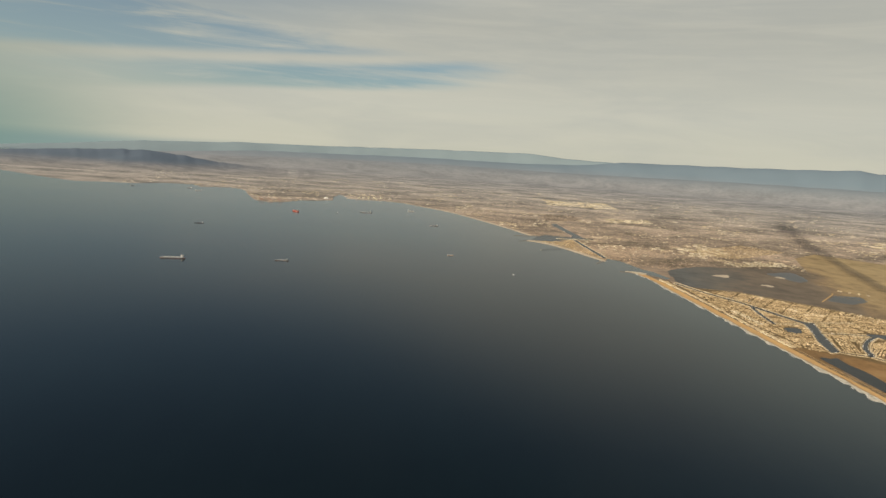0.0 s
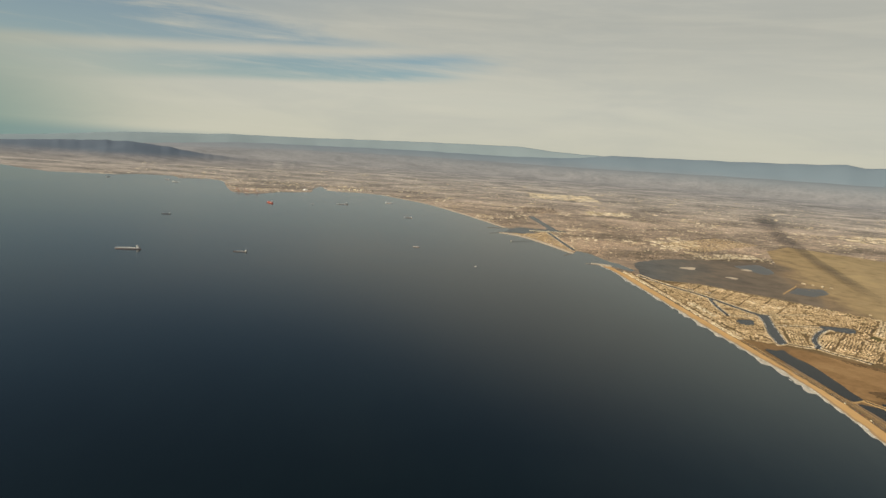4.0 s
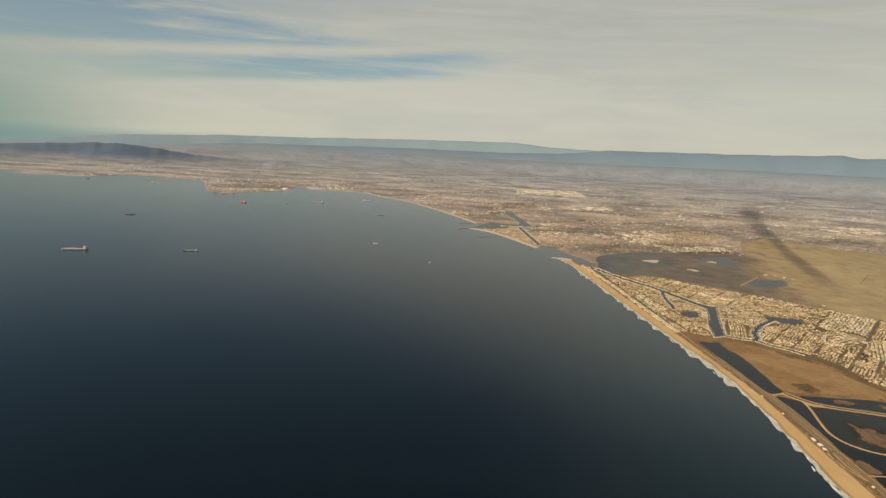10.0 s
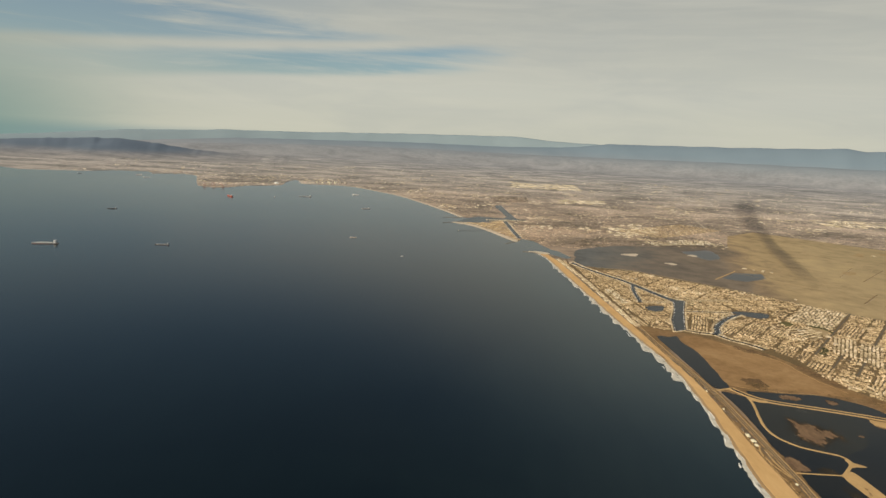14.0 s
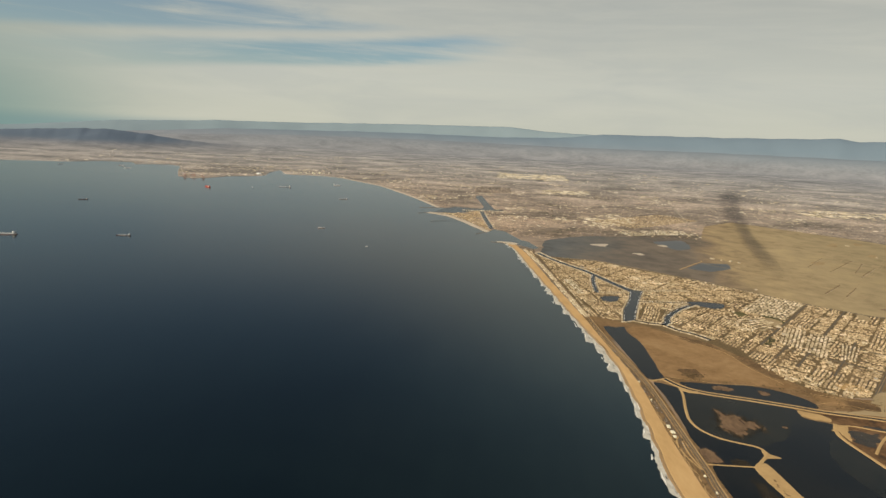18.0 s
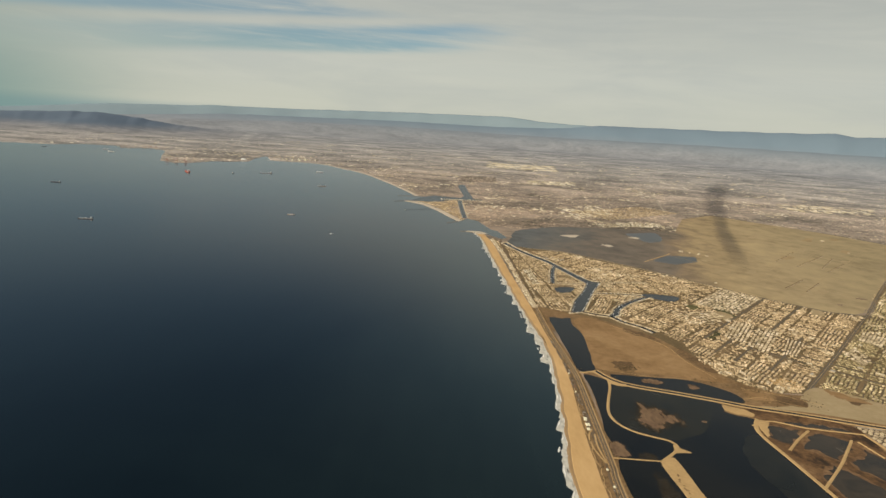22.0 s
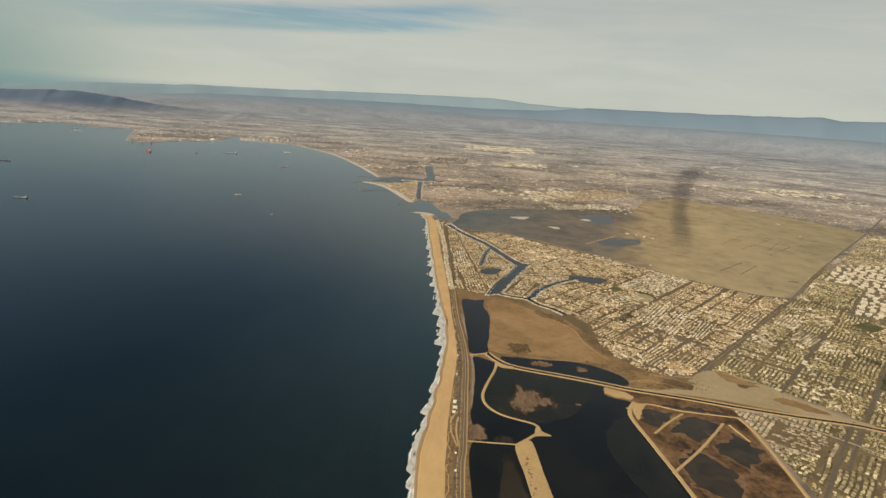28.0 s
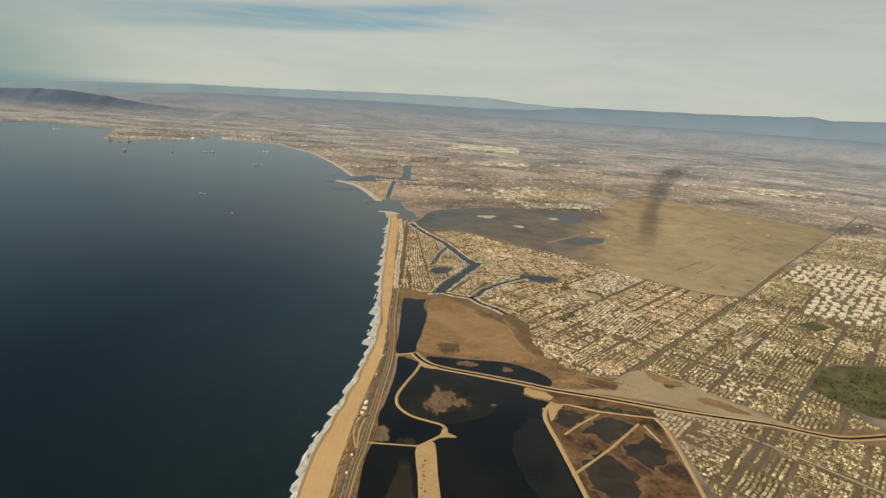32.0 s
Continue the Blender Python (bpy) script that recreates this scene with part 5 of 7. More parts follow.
def rows_of(name, a, b, count, lanes, gap, paint, label, size=(2.0, 3.2)):
    a, b = np.array(a, float), np.array(b, float)
    way = (b - a) / np.linalg.norm(b - a)
    off = np.array([-way[1], way[0]])
    t, l = np.meshgrid(np.linspace(0, 1, count), np.arange(lanes), indexing="ij")
    t, l = t.ravel(), l.ravel()
    x, y = a[0] + (b - a)[0] * t + off[0] * gap * l + RNG.normal(0, 0.3, len(t)), a[1] + (b - a)[1] * t + off[1] * gap * l + RNG.normal(0, 0.3, len(t))
    n = len(x)
    gables(name, x, y, RNG.uniform(*size, n), RNG.uniform(*size, n) * 0.7, RNG.uniform(0.4, 0.7, n), np.full(n, math.atan2(way[1], way[0])), RNG.uniform(0.1, 0.3, n), paint, label, "houses")


rows_of("waterfront_row", (189, 1006), (259, 1015), 17, 2, 6.0, BRIGHT, "white waterfront houses along the marina")
rows_of("marsh_row", (411, 830), (508, 876), 30, 4, 7.0, BRIGHT, "pale sheds in rows beside the marsh", (2.2, 3.4))
rows_of("village_rows", (440, 905), (590, 1040), 62, 14, 5.6, HOUSES, "long rows of a retirement village", (1.8, 2.8))


def fill_block(name, quad, lanes, count, paint, label, width=0.62, depth=0.7):
    """Fills a four-sided block with rows of buildings along its first side."""
    q = [np.array(c, float) for c in quad]
    xs, ys, ws, ds, ts = [], [], [], [], []
    for j in range(lanes):
        v = (j + 0.5) / lanes
        a, b = q[0] + (q[3] - q[0]) * v, q[1] + (q[2] - q[1]) * v
        step = np.linalg.norm(b - a) / count
        gap = np.linalg.norm(q[3] - q[0]) / lanes
        for i in range(count):
            if RNG.random() < 0.13:
                continue
            c = a + (b - a) * (i + 0.5 + RNG.normal(0, 0.14)) / count + (q[3] - q[0]) * RNG.normal(0, 0.012)
            xs.append(c[0]), ys.append(c[1]), ws.append(step * width * RNG.uniform(0.8, 1.25)), ds.append(gap * depth * RNG.uniform(0.8, 1.1)), ts.append(math.atan2(*(b - a)[::-1]))
    n = len(xs)
    gables(name, np.array(xs), np.array(ys), np.array(ws), np.array(ds), RNG.uniform(0.3, 0.5, n), np.array(ts), RNG.uniform(0.04, 0.16, n), paint, label, "buildings")


CREAM = scatter_paint("cream_roof_paint", [(0.0, (0.30, 0.235, 0.14)), (0.4, (0.46, 0.37, 0.235)), (0.8, (0.60, 0.49, 0.33)), (1.0, (0.72, 0.62, 0.46))])
fill_block("mobile_homes", CLAIMED[0], 13, 22, CREAM, "close rows of pale mobile homes")
fill_block("school_blocks", CLAIMED[1], 6, 7, CREAM, "pale scattered school buildings", 0.55, 0.5)
fill_block("flats_blocks", CLAIMED[3], 6, 18, CREAM, "cream blocks of flats in rows", 0.62, 0.62)
fill_block("flats_blocks", CLAIMED[4], 6, 20, CREAM, "cream blocks of flats in rows", 0.62, 0.62)
fill_block("flats_blocks", CLAIMED[5], 5, 16, CREAM, "cream blocks of flats in rows", 0.62, 0.62)
fill_block("condominiums", CLAIMED[11], 4, 12, BRIGHT, "long pale blocks of condominiums", 0.7, 0.6)
fill_block("highway_homes", CLAIMED[12], 1, 40, CREAM, "cream homes along the coast highway", 0.7, 0.6)
fill_block("mobile_homes", CLAIMED[7], 7, 14, CREAM, "close rows of pale mobile homes")
fill_block("long_flats", CLAIMED[8], 8, 3, CREAM, "long pale flats standing side by side", 0.85, 0.5)
fill_block("flats_blocks", CLAIMED[9], 8, 7, CREAM, "cream blocks of flats in rows", 0.7, 0.6)
for quad_, mat_, words in ((CLAIMED[2], GREEN, "green sports field of a school"), (CLAIMED[6], GREEN, "dark park lawn beside the canal"), (CLAIMED[10], GREEN, "green park among the houses")):
    sheet("park_lawn", quad_, 0.24, mat_, words, "park", 0.8, 1.5, curved=False)
for quad_ in (CLAIMED[0], CLAIMED[7]):
    tagged(slab("court_paving", quad_, 0.232, LOT, 0.05), "tan paving of a mobile home park", "pavement", kind="structure")


# homes, docks and boats along the marina's banks
bank = [[], [], []]
docks = [[], [], []]


def both_banks(line, reach, polygon=None):
    p = np.array(line, float)
    run = np.r_[0, np.cumsum(np.linalg.norm(np.diff(p, axis=0), axis=1))]

    def at(s_):
        return np.stack([np.interp(s_, run, p[:, 0]), np.interp(s_, run, p[:, 1])], 1)
    s = np.arange(0.5, run[-1], 1.3)
    way = at(s + 0.6) - at(s - 0.6)
    way /= np.linalg.norm(way, axis=1)[:, None] + 1e-6
    off = np.stack([-way[:, 1], way[:, 0]], 1)
    for side_ in (-1, 1):
        home, berth = at(s) + off * side_ * (reach + 0.95), at(s) + off * side_ * (reach - 0.45 if polygon is None else -0.6)
        dry = np.ones(len(s), bool)
        for w in waters[-2:] + [HARBOUR]:
            dry &= ~inside(home[:, 0], home[:, 1], w)
        for l, r in canals:
            dry &= ~near_line(home[:, 0], home[:, 1], l, r * 0.9)
        turn = np.arctan2(way[:, 1], way[:, 0])
        for store, q in ((bank, home), (docks, berth)):
            if store is bank or reach > 1.6 or polygon is not None:
                store[0].extend(q[dry, 0]), store[1].extend(q[dry, 1]), store[2].extend(turn[dry])


for line_, reach_ in canals:
    both_banks(line_, reach_ * 0.95)
both_banks(shore + shore[:1], 0.0, HARBOUR)
bank, docks = [np.array(q) for q in bank], [np.array(q) for q in docks]
nb, nd = len(bank[0]), len(docks[0])
gables("waterfront_homes", bank[0], bank[1], RNG.uniform(0.95, 1.25, nb), RNG.uniform(0.9, 1.3, nb), RNG.uniform(0.4, 0.6, nb), bank[2], RNG.uniform(0.12, 0.25, nb), CREAM, "cream waterfront homes along the canals", "houses")
dk = RNG.random(nd) < 0.5
gables("boat_docks", docks[0][dk], docks[1][dk], np.full(dk.sum(), 0.1), RNG.uniform(0.6, 0.9, dk.sum()), np.full(dk.sum(), 0.06), docks[2][dk], np.zeros(dk.sum()), DOCKS, "pale finger docks along the canals", "docks", 0.28)
bt = RNG.random(nd) < 0.28
gables("berthed_boats", docks[0][bt] + 0.35 * np.cos(docks[2][bt]), docks[1][bt] + 0.35 * np.sin(docks[2][bt]), RNG.uniform(0.18, 0.26, bt.sum()), RNG.uniform(0.6, 1.0, bt.sum()), np.full(bt.sum(), 0.12), docks[2][bt], np.full(bt.sum(), 0.1), SHIPWHITE, "white boats berthed along the canals", "boats", 0.27)


# industrial quarters of the plain, bright with large roofs
def quarter(name, quad, count, low, high, label):
    u, v = RNG.random(count), RNG.random(count)
    q = [np.array(c, float) for c in quad]
    p = q[0] + np.outer(u * (1 - v), q[1] - q[0]) + np.outer(u * v, q[2] - q[0]) + np.outer((1 - u) * v, q[3] - q[0])
    turn = math.atan2(EAST[1], EAST[0]) + RNG.normal(0, 0.04, count)
    gables(name, p[:, 0], p[:, 1], RNG.uniform(low, high, count) * 1.7, RNG.uniform(low, high, count), RNG.uniform(0.4, 0.7, count), turn, np.zeros(count), BRIGHT, label, "buildings")


quarter("refinery_roofs", [(329, 2090), (565, 2123), (517, 1837), (314, 1836)], 150, 6, 15, "bright roofs of a far industrial quarter")
quarter("campus_roofs", [(378, 996), (466, 1084), (455, 949), (371, 893)], 110, 2.2, 5.5, "bright roofs beside the far marsh")
quarter("depot_roofs", [(915, 1339), (1136, 1354), (1071, 1234), (860, 1201)], 120, 3, 8, "bright roofs of a far depot")
quarter("factory_roofs", [(396, 1497), (510, 1524), (486, 1412), (381, 1389)], 70, 4, 10, "bright roofs of a far factory")


# ---- trees, too many to count ----
def clumps(name, x, y, size, label, z=0.2, leaf=LEAF):
    """Small uneven leafy crowns joined into one mesh."""
    n = len(x)
    ring = 5
    V = np.empty((n, 2 * ring + 2, 3))
    a0 = RNG.uniform(0, 6.3, n)
    s = RNG.uniform(0.5, 1.0, n) * size
    for k in range(ring):
        for level in (0, 1):
            a = a0 + (k + 0.5 * level) * 2 * math.pi / ring
            r = s * RNG.uniform(0.35, 0.62, n) * (1.0 if level == 0 else 0.75)
            V[:, k + level * ring, 0], V[:, k + level * ring, 1] = x + r * np.cos(a), y + r * np.sin(a)
            V[:, k + level * ring, 2] = z + s * (0.25 if level == 0 else 0.7) * RNG.uniform(0.8, 1.2, n)
    V[:, 2 * ring] = np.stack([x, y, np.full(n, z)], 1)
    V[:, 2 * ring + 1] = np.stack([x + s * 0.1, y, z + s * RNG.uniform(0.85, 1.15, n)], 1)
    f = []
    for k in range(ring):
        k2 = (k + 1) % ring
        f += [(k, k2, ring + k), (k2, ring + k2, ring + k), (ring + k, ring + k2, 2 * ring + 1), (k2, k, 2 * ring)]
    faces = (np.arange(n)[:, None, None] * (2 * ring + 2) + np.array(f)[None]).reshape(-1, 3).tolist()
    return tagged(mesh_object(name, V.reshape(-1, 3).tolist(), faces, leaf), label, "trees", kind="stuff")


def spread(count, area, pad=0.2):
    p = np.array(area)
    x = RNG.uniform(p[:, 0].min(), p[:, 0].max(), count)
    y = RNG.uniform(p[:, 1].min(), p[:, 1].max(), count)
    ok = inside(x, y, area) & free(x, y, pad)
    return x[ok], y[ok]


# condominiums and small flats in brighter groups
ax, ay = (RNG.uniform(330, 640, 5200), RNG.uniform(290, 640, 5200))
ak = inside(ax, ay, NEAR_AREA) & free(ax, ay, 1.2) & clumped(0.028, 0.16)(ax, ay)
ax, ay = ax[ak], ay[ak]
an = len(ax)
gables("flats", ax, ay, RNG.uniform(1.8, 3.6, an), RNG.uniform(0.9, 1.4, an), RNG.uniform(0.5, 0.8, an), math.atan2(EAST[1], EAST[0]) + np.where(RNG.random(an) < 0.5, 0, math.pi / 2), RNG.uniform(0.05, 0.2, an), CREAM, "pale rows of flats and mobile homes", "buildings")
for name_, side_, size_, words in (("street_trees", False, 0.62, "dark trees in the yards between the houses"), ("inland_trees", True, 0.78, "dark trees in the yards of the inland suburbs")):
    yx, yy = yard_places[:, 0], yard_places[:, 1]
    pick = (((yx - 389) * 0.761 - (yy - 317) * 0.648 > 4) == side_) & (RNG.random(len(yx)) < (0.62 if side_ else 0.5))
    clumps(name_, yx[pick] + RNG.normal(0, 0.3, pick.sum()), yy[pick] + RNG.normal(0, 0.3, pick.sum()), size_, words)
gx, gy = spread(14000, NEAR_AREA)
gk = clumped(0.03, 0.16)(gx, gy)
clumps("tree_groves", gx[gk], gy[gk], 0.9, "dark groves among the houses")
clumps("eastern_trees", *spread(9000, [(540, 478), (655, 618), (826, 818), (900, 700), (760, 500), (640, 430), (560, 358)]), 1.2, "dark street trees of the suburbs")
gx, gy = RNG.uniform(486, 600, 900), RNG.uniform(292, 356, 900)
gk = inside(gx, gy, [(486, 319), (505, 343), (521, 353), (560, 356), (600, 350), (560, 300), (507, 291), (491, 304)]) & (clumped(0.05, -0.05)(gx, gy))
clumps("park_trees", gx[gk], gy[gk], 1.5, "dark trees lining the fairways")
bx, by = RNG.uniform(545, 735, 5200), RNG.uniform(420, 620, 5200)
bk = inside(bx, by, COMMERCE) & clumped(0.06, 0.18)(bx, by)
clumps("lot_trees", bx[bk], by[bk], 0.7, "dark trees lining the business park lots")
px, py = sector(-12, 52, 760, 1900)(20000)
pk = free(px, py) & clumped(0.012, -0.1)(px, py)
clumps("plain_trees", px[pk], py[pk], 1.7, "haze-paled tree belts across the plain", leaf=LEAF_FAR)
qx, qy = RNG.uniform(215, 312, 900), RNG.uniform(1325, 1485, 900)
qk = inside(qx, qy, PARKLAND)
clumps("wooded_park_trees", qx[qk], qy[qk], 4.0, "dark trees of the far wooded park", leaf=LEAF_FAR)
mx, my = RNG.normal(0, 1, 60), RNG.normal(0, 1, 60)
clumps("field_brush", np.r_[526 + 1.6 * mx[:18], 560 + 2.0 * mx[18:]], np.r_[503 + 1.2 * my[:18], 529 + 1.2 * my[18:]], 1.1, "two dark clumps of brush in the dry field", leaf=LEAF_FAR)
bx, by = np.concatenate([np.linspace((503, 366), (510, 352), 60), np.linspace((374, 394), (384, 408), 40)]).T + RNG.normal(0, 1.3, (2, 100))
clumps("street_trees", bx, by, 1.5, "dark belts of trees between the house blocks")
fx, fy = sector(-30, 52, 1500, 3600)(7000)
fk = free(fx, fy) & clumped(0.006, 0.0)(fx, fy)
clumps("far_trees", fx[fk], fy[fk], 2.2, "haze-paled far tree belts", leaf=LEAF_FAR)

# ---- hills and far ranges ----
def hills(name, a0, a1, radius, depth, crest, material, label, cx=150.0, cy=20.0, steps=220, rows=22, rough=0.09, floor=0.1):
    """A range on an arc: crest(angle) is the height of its skyline; spurs and gullies come from noise over the ground."""
    verts, faces = [], []
    for i in range(steps + 1):
        a = a0 + (a1 - a0) * i / steps
        top = crest(a)
        for j in range(rows + 1):
            s = j / rows
            r = radius + depth * s
            x, y = cx + r * math.sin(radians(a)), cy + r * math.cos(radians(a))
            k = min(1.0, s / 0.7)
            rise = k * k * (3 - 2 * k)
            n = noise.fractal((x * 0.004, y * 0.004, radius * 0.01), 1.0, 2.1, 4)
            z = top * (rise + rough * n * math.sin(math.pi * k)) if s < 0.97 else floor
            verts.append((x, y, max(floor, z)))
    for i in range(steps):
        for j in range(rows):
            k = i * (rows + 1) + j
            faces.append([k, k + rows + 1, k + rows + 2, k + 1])
    return tagged(mesh_object(name, verts, faces, material, smooth=True), label, "hills", kind="structure")


def profile(pairs, wobble, freq):
    a = [p[0] for p in pairs]
    h = [p[1] for p in pairs]

    def crest(angle):
        return float(np.interp(angle, a, h)) + wobble * noise.fractal((angle * freq, 2.0, 1.0), 1.0, 2.0, 4)
    return crest


def at_angle(el, r):
    return 123 + r * math.tan(radians(el))


R1, R2 = 4380.0, 4700.0
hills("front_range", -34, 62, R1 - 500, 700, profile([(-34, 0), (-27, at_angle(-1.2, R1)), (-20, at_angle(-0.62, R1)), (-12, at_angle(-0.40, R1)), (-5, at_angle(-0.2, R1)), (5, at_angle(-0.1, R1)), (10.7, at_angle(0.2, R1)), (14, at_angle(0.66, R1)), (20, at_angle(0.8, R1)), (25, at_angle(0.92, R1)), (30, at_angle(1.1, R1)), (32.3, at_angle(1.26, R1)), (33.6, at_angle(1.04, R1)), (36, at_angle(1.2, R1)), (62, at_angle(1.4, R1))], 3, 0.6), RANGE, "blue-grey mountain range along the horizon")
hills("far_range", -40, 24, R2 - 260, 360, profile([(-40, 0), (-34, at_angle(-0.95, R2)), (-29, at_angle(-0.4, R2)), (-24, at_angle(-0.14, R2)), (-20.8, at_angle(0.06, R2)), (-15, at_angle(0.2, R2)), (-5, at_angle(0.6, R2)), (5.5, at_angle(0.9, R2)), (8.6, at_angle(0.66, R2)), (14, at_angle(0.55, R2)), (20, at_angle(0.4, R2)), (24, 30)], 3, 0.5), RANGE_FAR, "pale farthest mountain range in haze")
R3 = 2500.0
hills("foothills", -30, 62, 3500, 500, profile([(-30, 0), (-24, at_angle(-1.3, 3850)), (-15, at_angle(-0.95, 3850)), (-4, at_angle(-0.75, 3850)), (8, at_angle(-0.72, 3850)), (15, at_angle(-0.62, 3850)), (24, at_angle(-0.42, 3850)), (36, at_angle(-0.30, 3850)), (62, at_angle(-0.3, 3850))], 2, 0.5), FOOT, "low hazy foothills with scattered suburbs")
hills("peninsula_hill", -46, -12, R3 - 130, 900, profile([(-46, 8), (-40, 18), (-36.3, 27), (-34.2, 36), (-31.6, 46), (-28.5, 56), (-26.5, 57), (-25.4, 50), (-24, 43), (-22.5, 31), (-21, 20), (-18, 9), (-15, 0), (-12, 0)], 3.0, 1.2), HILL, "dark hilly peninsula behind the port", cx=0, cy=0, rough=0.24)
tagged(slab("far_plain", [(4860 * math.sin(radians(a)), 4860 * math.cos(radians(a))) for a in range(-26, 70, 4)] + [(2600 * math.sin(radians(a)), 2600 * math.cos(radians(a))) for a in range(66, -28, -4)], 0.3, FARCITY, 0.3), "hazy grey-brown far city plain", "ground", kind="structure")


# ---- surf ----
def breakers(line, label):
    """Lens-shaped sheets of thin grey wash, each closed to seaward by a bright breaking crest; a white swash line runs along the sand."""
    p = np.array(line)
    run = np.r_[0, np.cumsum(np.linalg.norm(np.diff(p, axis=0), axis=1))]
    wash, crest = ([], [], []), ([], [], [])

    def at(s_):
        return np.interp(s_, run, p[:, 0]), np.interp(s_, run, p[:, 1])

    def strip(store, rows_):
        verts, faces, thin = store
        base = len(verts)
        for row in rows_:
            for v, q in row:
                verts.append(v), thin.append(min(1.0, q))
        w = len(rows_[0])
        for i in range(len(rows_) - 1):
            for j in range(w - 1):
                a = base + i * w + j
                faces.append([a, a + 1, a + w + 1, a + w])

    # swash along the waterline
    rows_ = []
    for s_ in np.arange(2.0, run[-1] - 2, 1.2):
        x, y = at(s_)
        x -= 0.5 + 0.5 * noise.noise((s_ * 0.16, 1.0, 0))
        w = 0.55 + 0.5 * noise.noise((s_ * 0.22, 7.0, 0))
        rows_.append([((x + 0.5, y, 0.26), 1.0), ((x + 0.15, y, 0.16), 0.35), ((x - w * 0.6, y, 0.14), 0.4), ((x - w - 0.5, y, 0.12), 1.0)])
    strip(crest, rows_)
    # the wash: a band whose seaward edge steps out where each wave broke and runs in again to the north
    reach_y, reach_w = (150, 205, 222, 238, 256, 281, 293, 325, 340, 386, 444, 532, 650, 720), (4.5, 4.2, 3.8, 5.2, 6.4, 5.2, 5.0, 7.4, 7.4, 6.6, 6.0, 5.6, 5.6, 4.0)
    waves, s0 = [], 0.0
    while s0 < run[-1]:
        length = RNG.uniform(7, 22)
        waves.append((s0, length, RNG.uniform(0.35, 1.1)))
        s0 += length
    steps = np.arange(1.0, run[-1] - 1, 0.55)
    rim = []
    for s_ in steps:
        x, y = at(s_)
        w = 0.0
        for start, length, big in waves:
            t = (s_ - start) / length
            if -0.15 < t < 1.35:
                up_ = min(1.0, (t + 0.15) / 0.3)
                w = max(w, big * up_ * up_ * (3 - 2 * up_) * max(0.0, 1 - max(0.0, t) / 1.35) ** 0.55)
        w = (0.14 + w) * float(np.interp(y, reach_y, reach_w)) * (1 + 0.15 * noise.noise((s_ * 0.3, 3.0, 0)) + 0.05 * noise.noise((s_ * 1.1, 8.0, 0)))
        rim.append((x, y, w))
    rows_ = []
    for s_, (x, y, w) in zip(steps, rim):
        row = [((x + 0.6, y, 0.15), 0.9)]
        for c in (0.0, 0.15, 0.3, 0.45, 0.6, 0.75, 0.88, 1.0):
            lace = 0.30 + 0.30 * noise.noise((s_ * 0.13, c * 3.2, 5.0)) + 0.16 * noise.noise((s_ * 0.5, c * 6.0, 1.0))
            rim_ = 0.30 * max(0.0, (c - 0.6) / 0.4)
            row.append(((x - c * w, y - 0.25 * c, 0.10), max(0.05, min(0.9, lace - rim_))))
        row.append(((x - w - 0.55, y - 0.3, 0.09), 1.0))
        rows_.append(row)
    strip(wash, rows_)
    # the crests still breaking along the seaward edge, and a few farther out
    k, i = 0, 0
    while i < len(rim) - 24:
        n = int(RNG.integers(6, 22))
        outer = RNG.random() < 0.16
        high = RNG.uniform(0.25, 0.8)
        body = []
        for j, (x, y, w) in enumerate(rim[i:i + n]):
            e = math.sin(math.pi * (j + 0.3) / (n - 0.4)) ** 0.7
            h = high * e * (0.8 + 0.5 * noise.noise((y * 0.5, k, 2)))
            x = x - w - (1.6 if outer else -0.15)
            body.append([((x - 0.25, y, 0.12), 1.0), ((x, y, 0.13 + 0.05 * h), 0.15), ((x + 0.1 + h * 0.5, y, 0.13 + 0.04 * h), 0.3), ((x + 0.4 + h * 1.6, y, 0.125), 1.0)])
        strip(crest, body)
        i += n + int(RNG.integers(1, 16))
        k += 1
    for name, mat_, (verts, faces, thin), words in (("surf", FOAM, wash, label), ("surf_crests", CREST, crest, "bright white crests and swash of the breaking waves")):
        ob = mesh_object(name, verts, faces, mat_)
        ob.data.attributes.new("thin", "FLOAT", "POINT").data.foreach_set("value", thin)
        tagged(ob, words, "surf", kind="stuff")


breakers(spline(COAST, 4), "thin grey sheets of wash along the beach")


# ---- jetties and piers ----
def jetty(name, a, b, width, label):
    """A rubble mound: one bank with an uneven crest and ragged sides."""
    a, b = np.array(a, float), np.array(b, float)
    n = int(np.linalg.norm(b - a) / 0.5)
    way = (b - a) / np.linalg.norm(b - a)
    side = np.array([-way[1], way[0]])
    verts, faces = [], []
    cols = (-1.0, -0.55, -0.2, 0.2, 0.55, 1.0)
    for i in range(n + 1):
        c = a + (b - a) * i / n
        for k in cols:
            q = c + side * (k * width * RNG.uniform(0.8, 1.15)) + way * RNG.uniform(-0.15, 0.15)
            verts.append((q[0], q[1], -0.1 + 0.62 * (1 - abs(k)) ** 0.7 * RNG.uniform(0.75, 1.15)))
    m = len(cols)
    for i in range(n):
        for j in range(m - 1):
            faces.append([i * m + j, (i + 1) * m + j, (i + 1) * m + j + 1, i * m + j + 1])
    faces += [list(range(m))[::-1], [n * m + j for j in range(m)]]
    return tagged(mesh_object(name, verts, faces, ROCK), label, "jetty", "rock jetties")


jetty("rock_jetty", (240, 719), (216, 723.5), 1.3, "rubble stone jetty at the bay mouth")
jetty("rock_jetty", (214, 796), (200, 775), 1.3, "rubble stone jetty at the bay mouth")
jetty("rock_jetty", (131, 955), (116, 942), 0.9, "rubble stone jetty beside the river")
jetty("rock_jetty", (146, 1024), (116, 1013), 0.9, "rubble stone jetty beside the river")


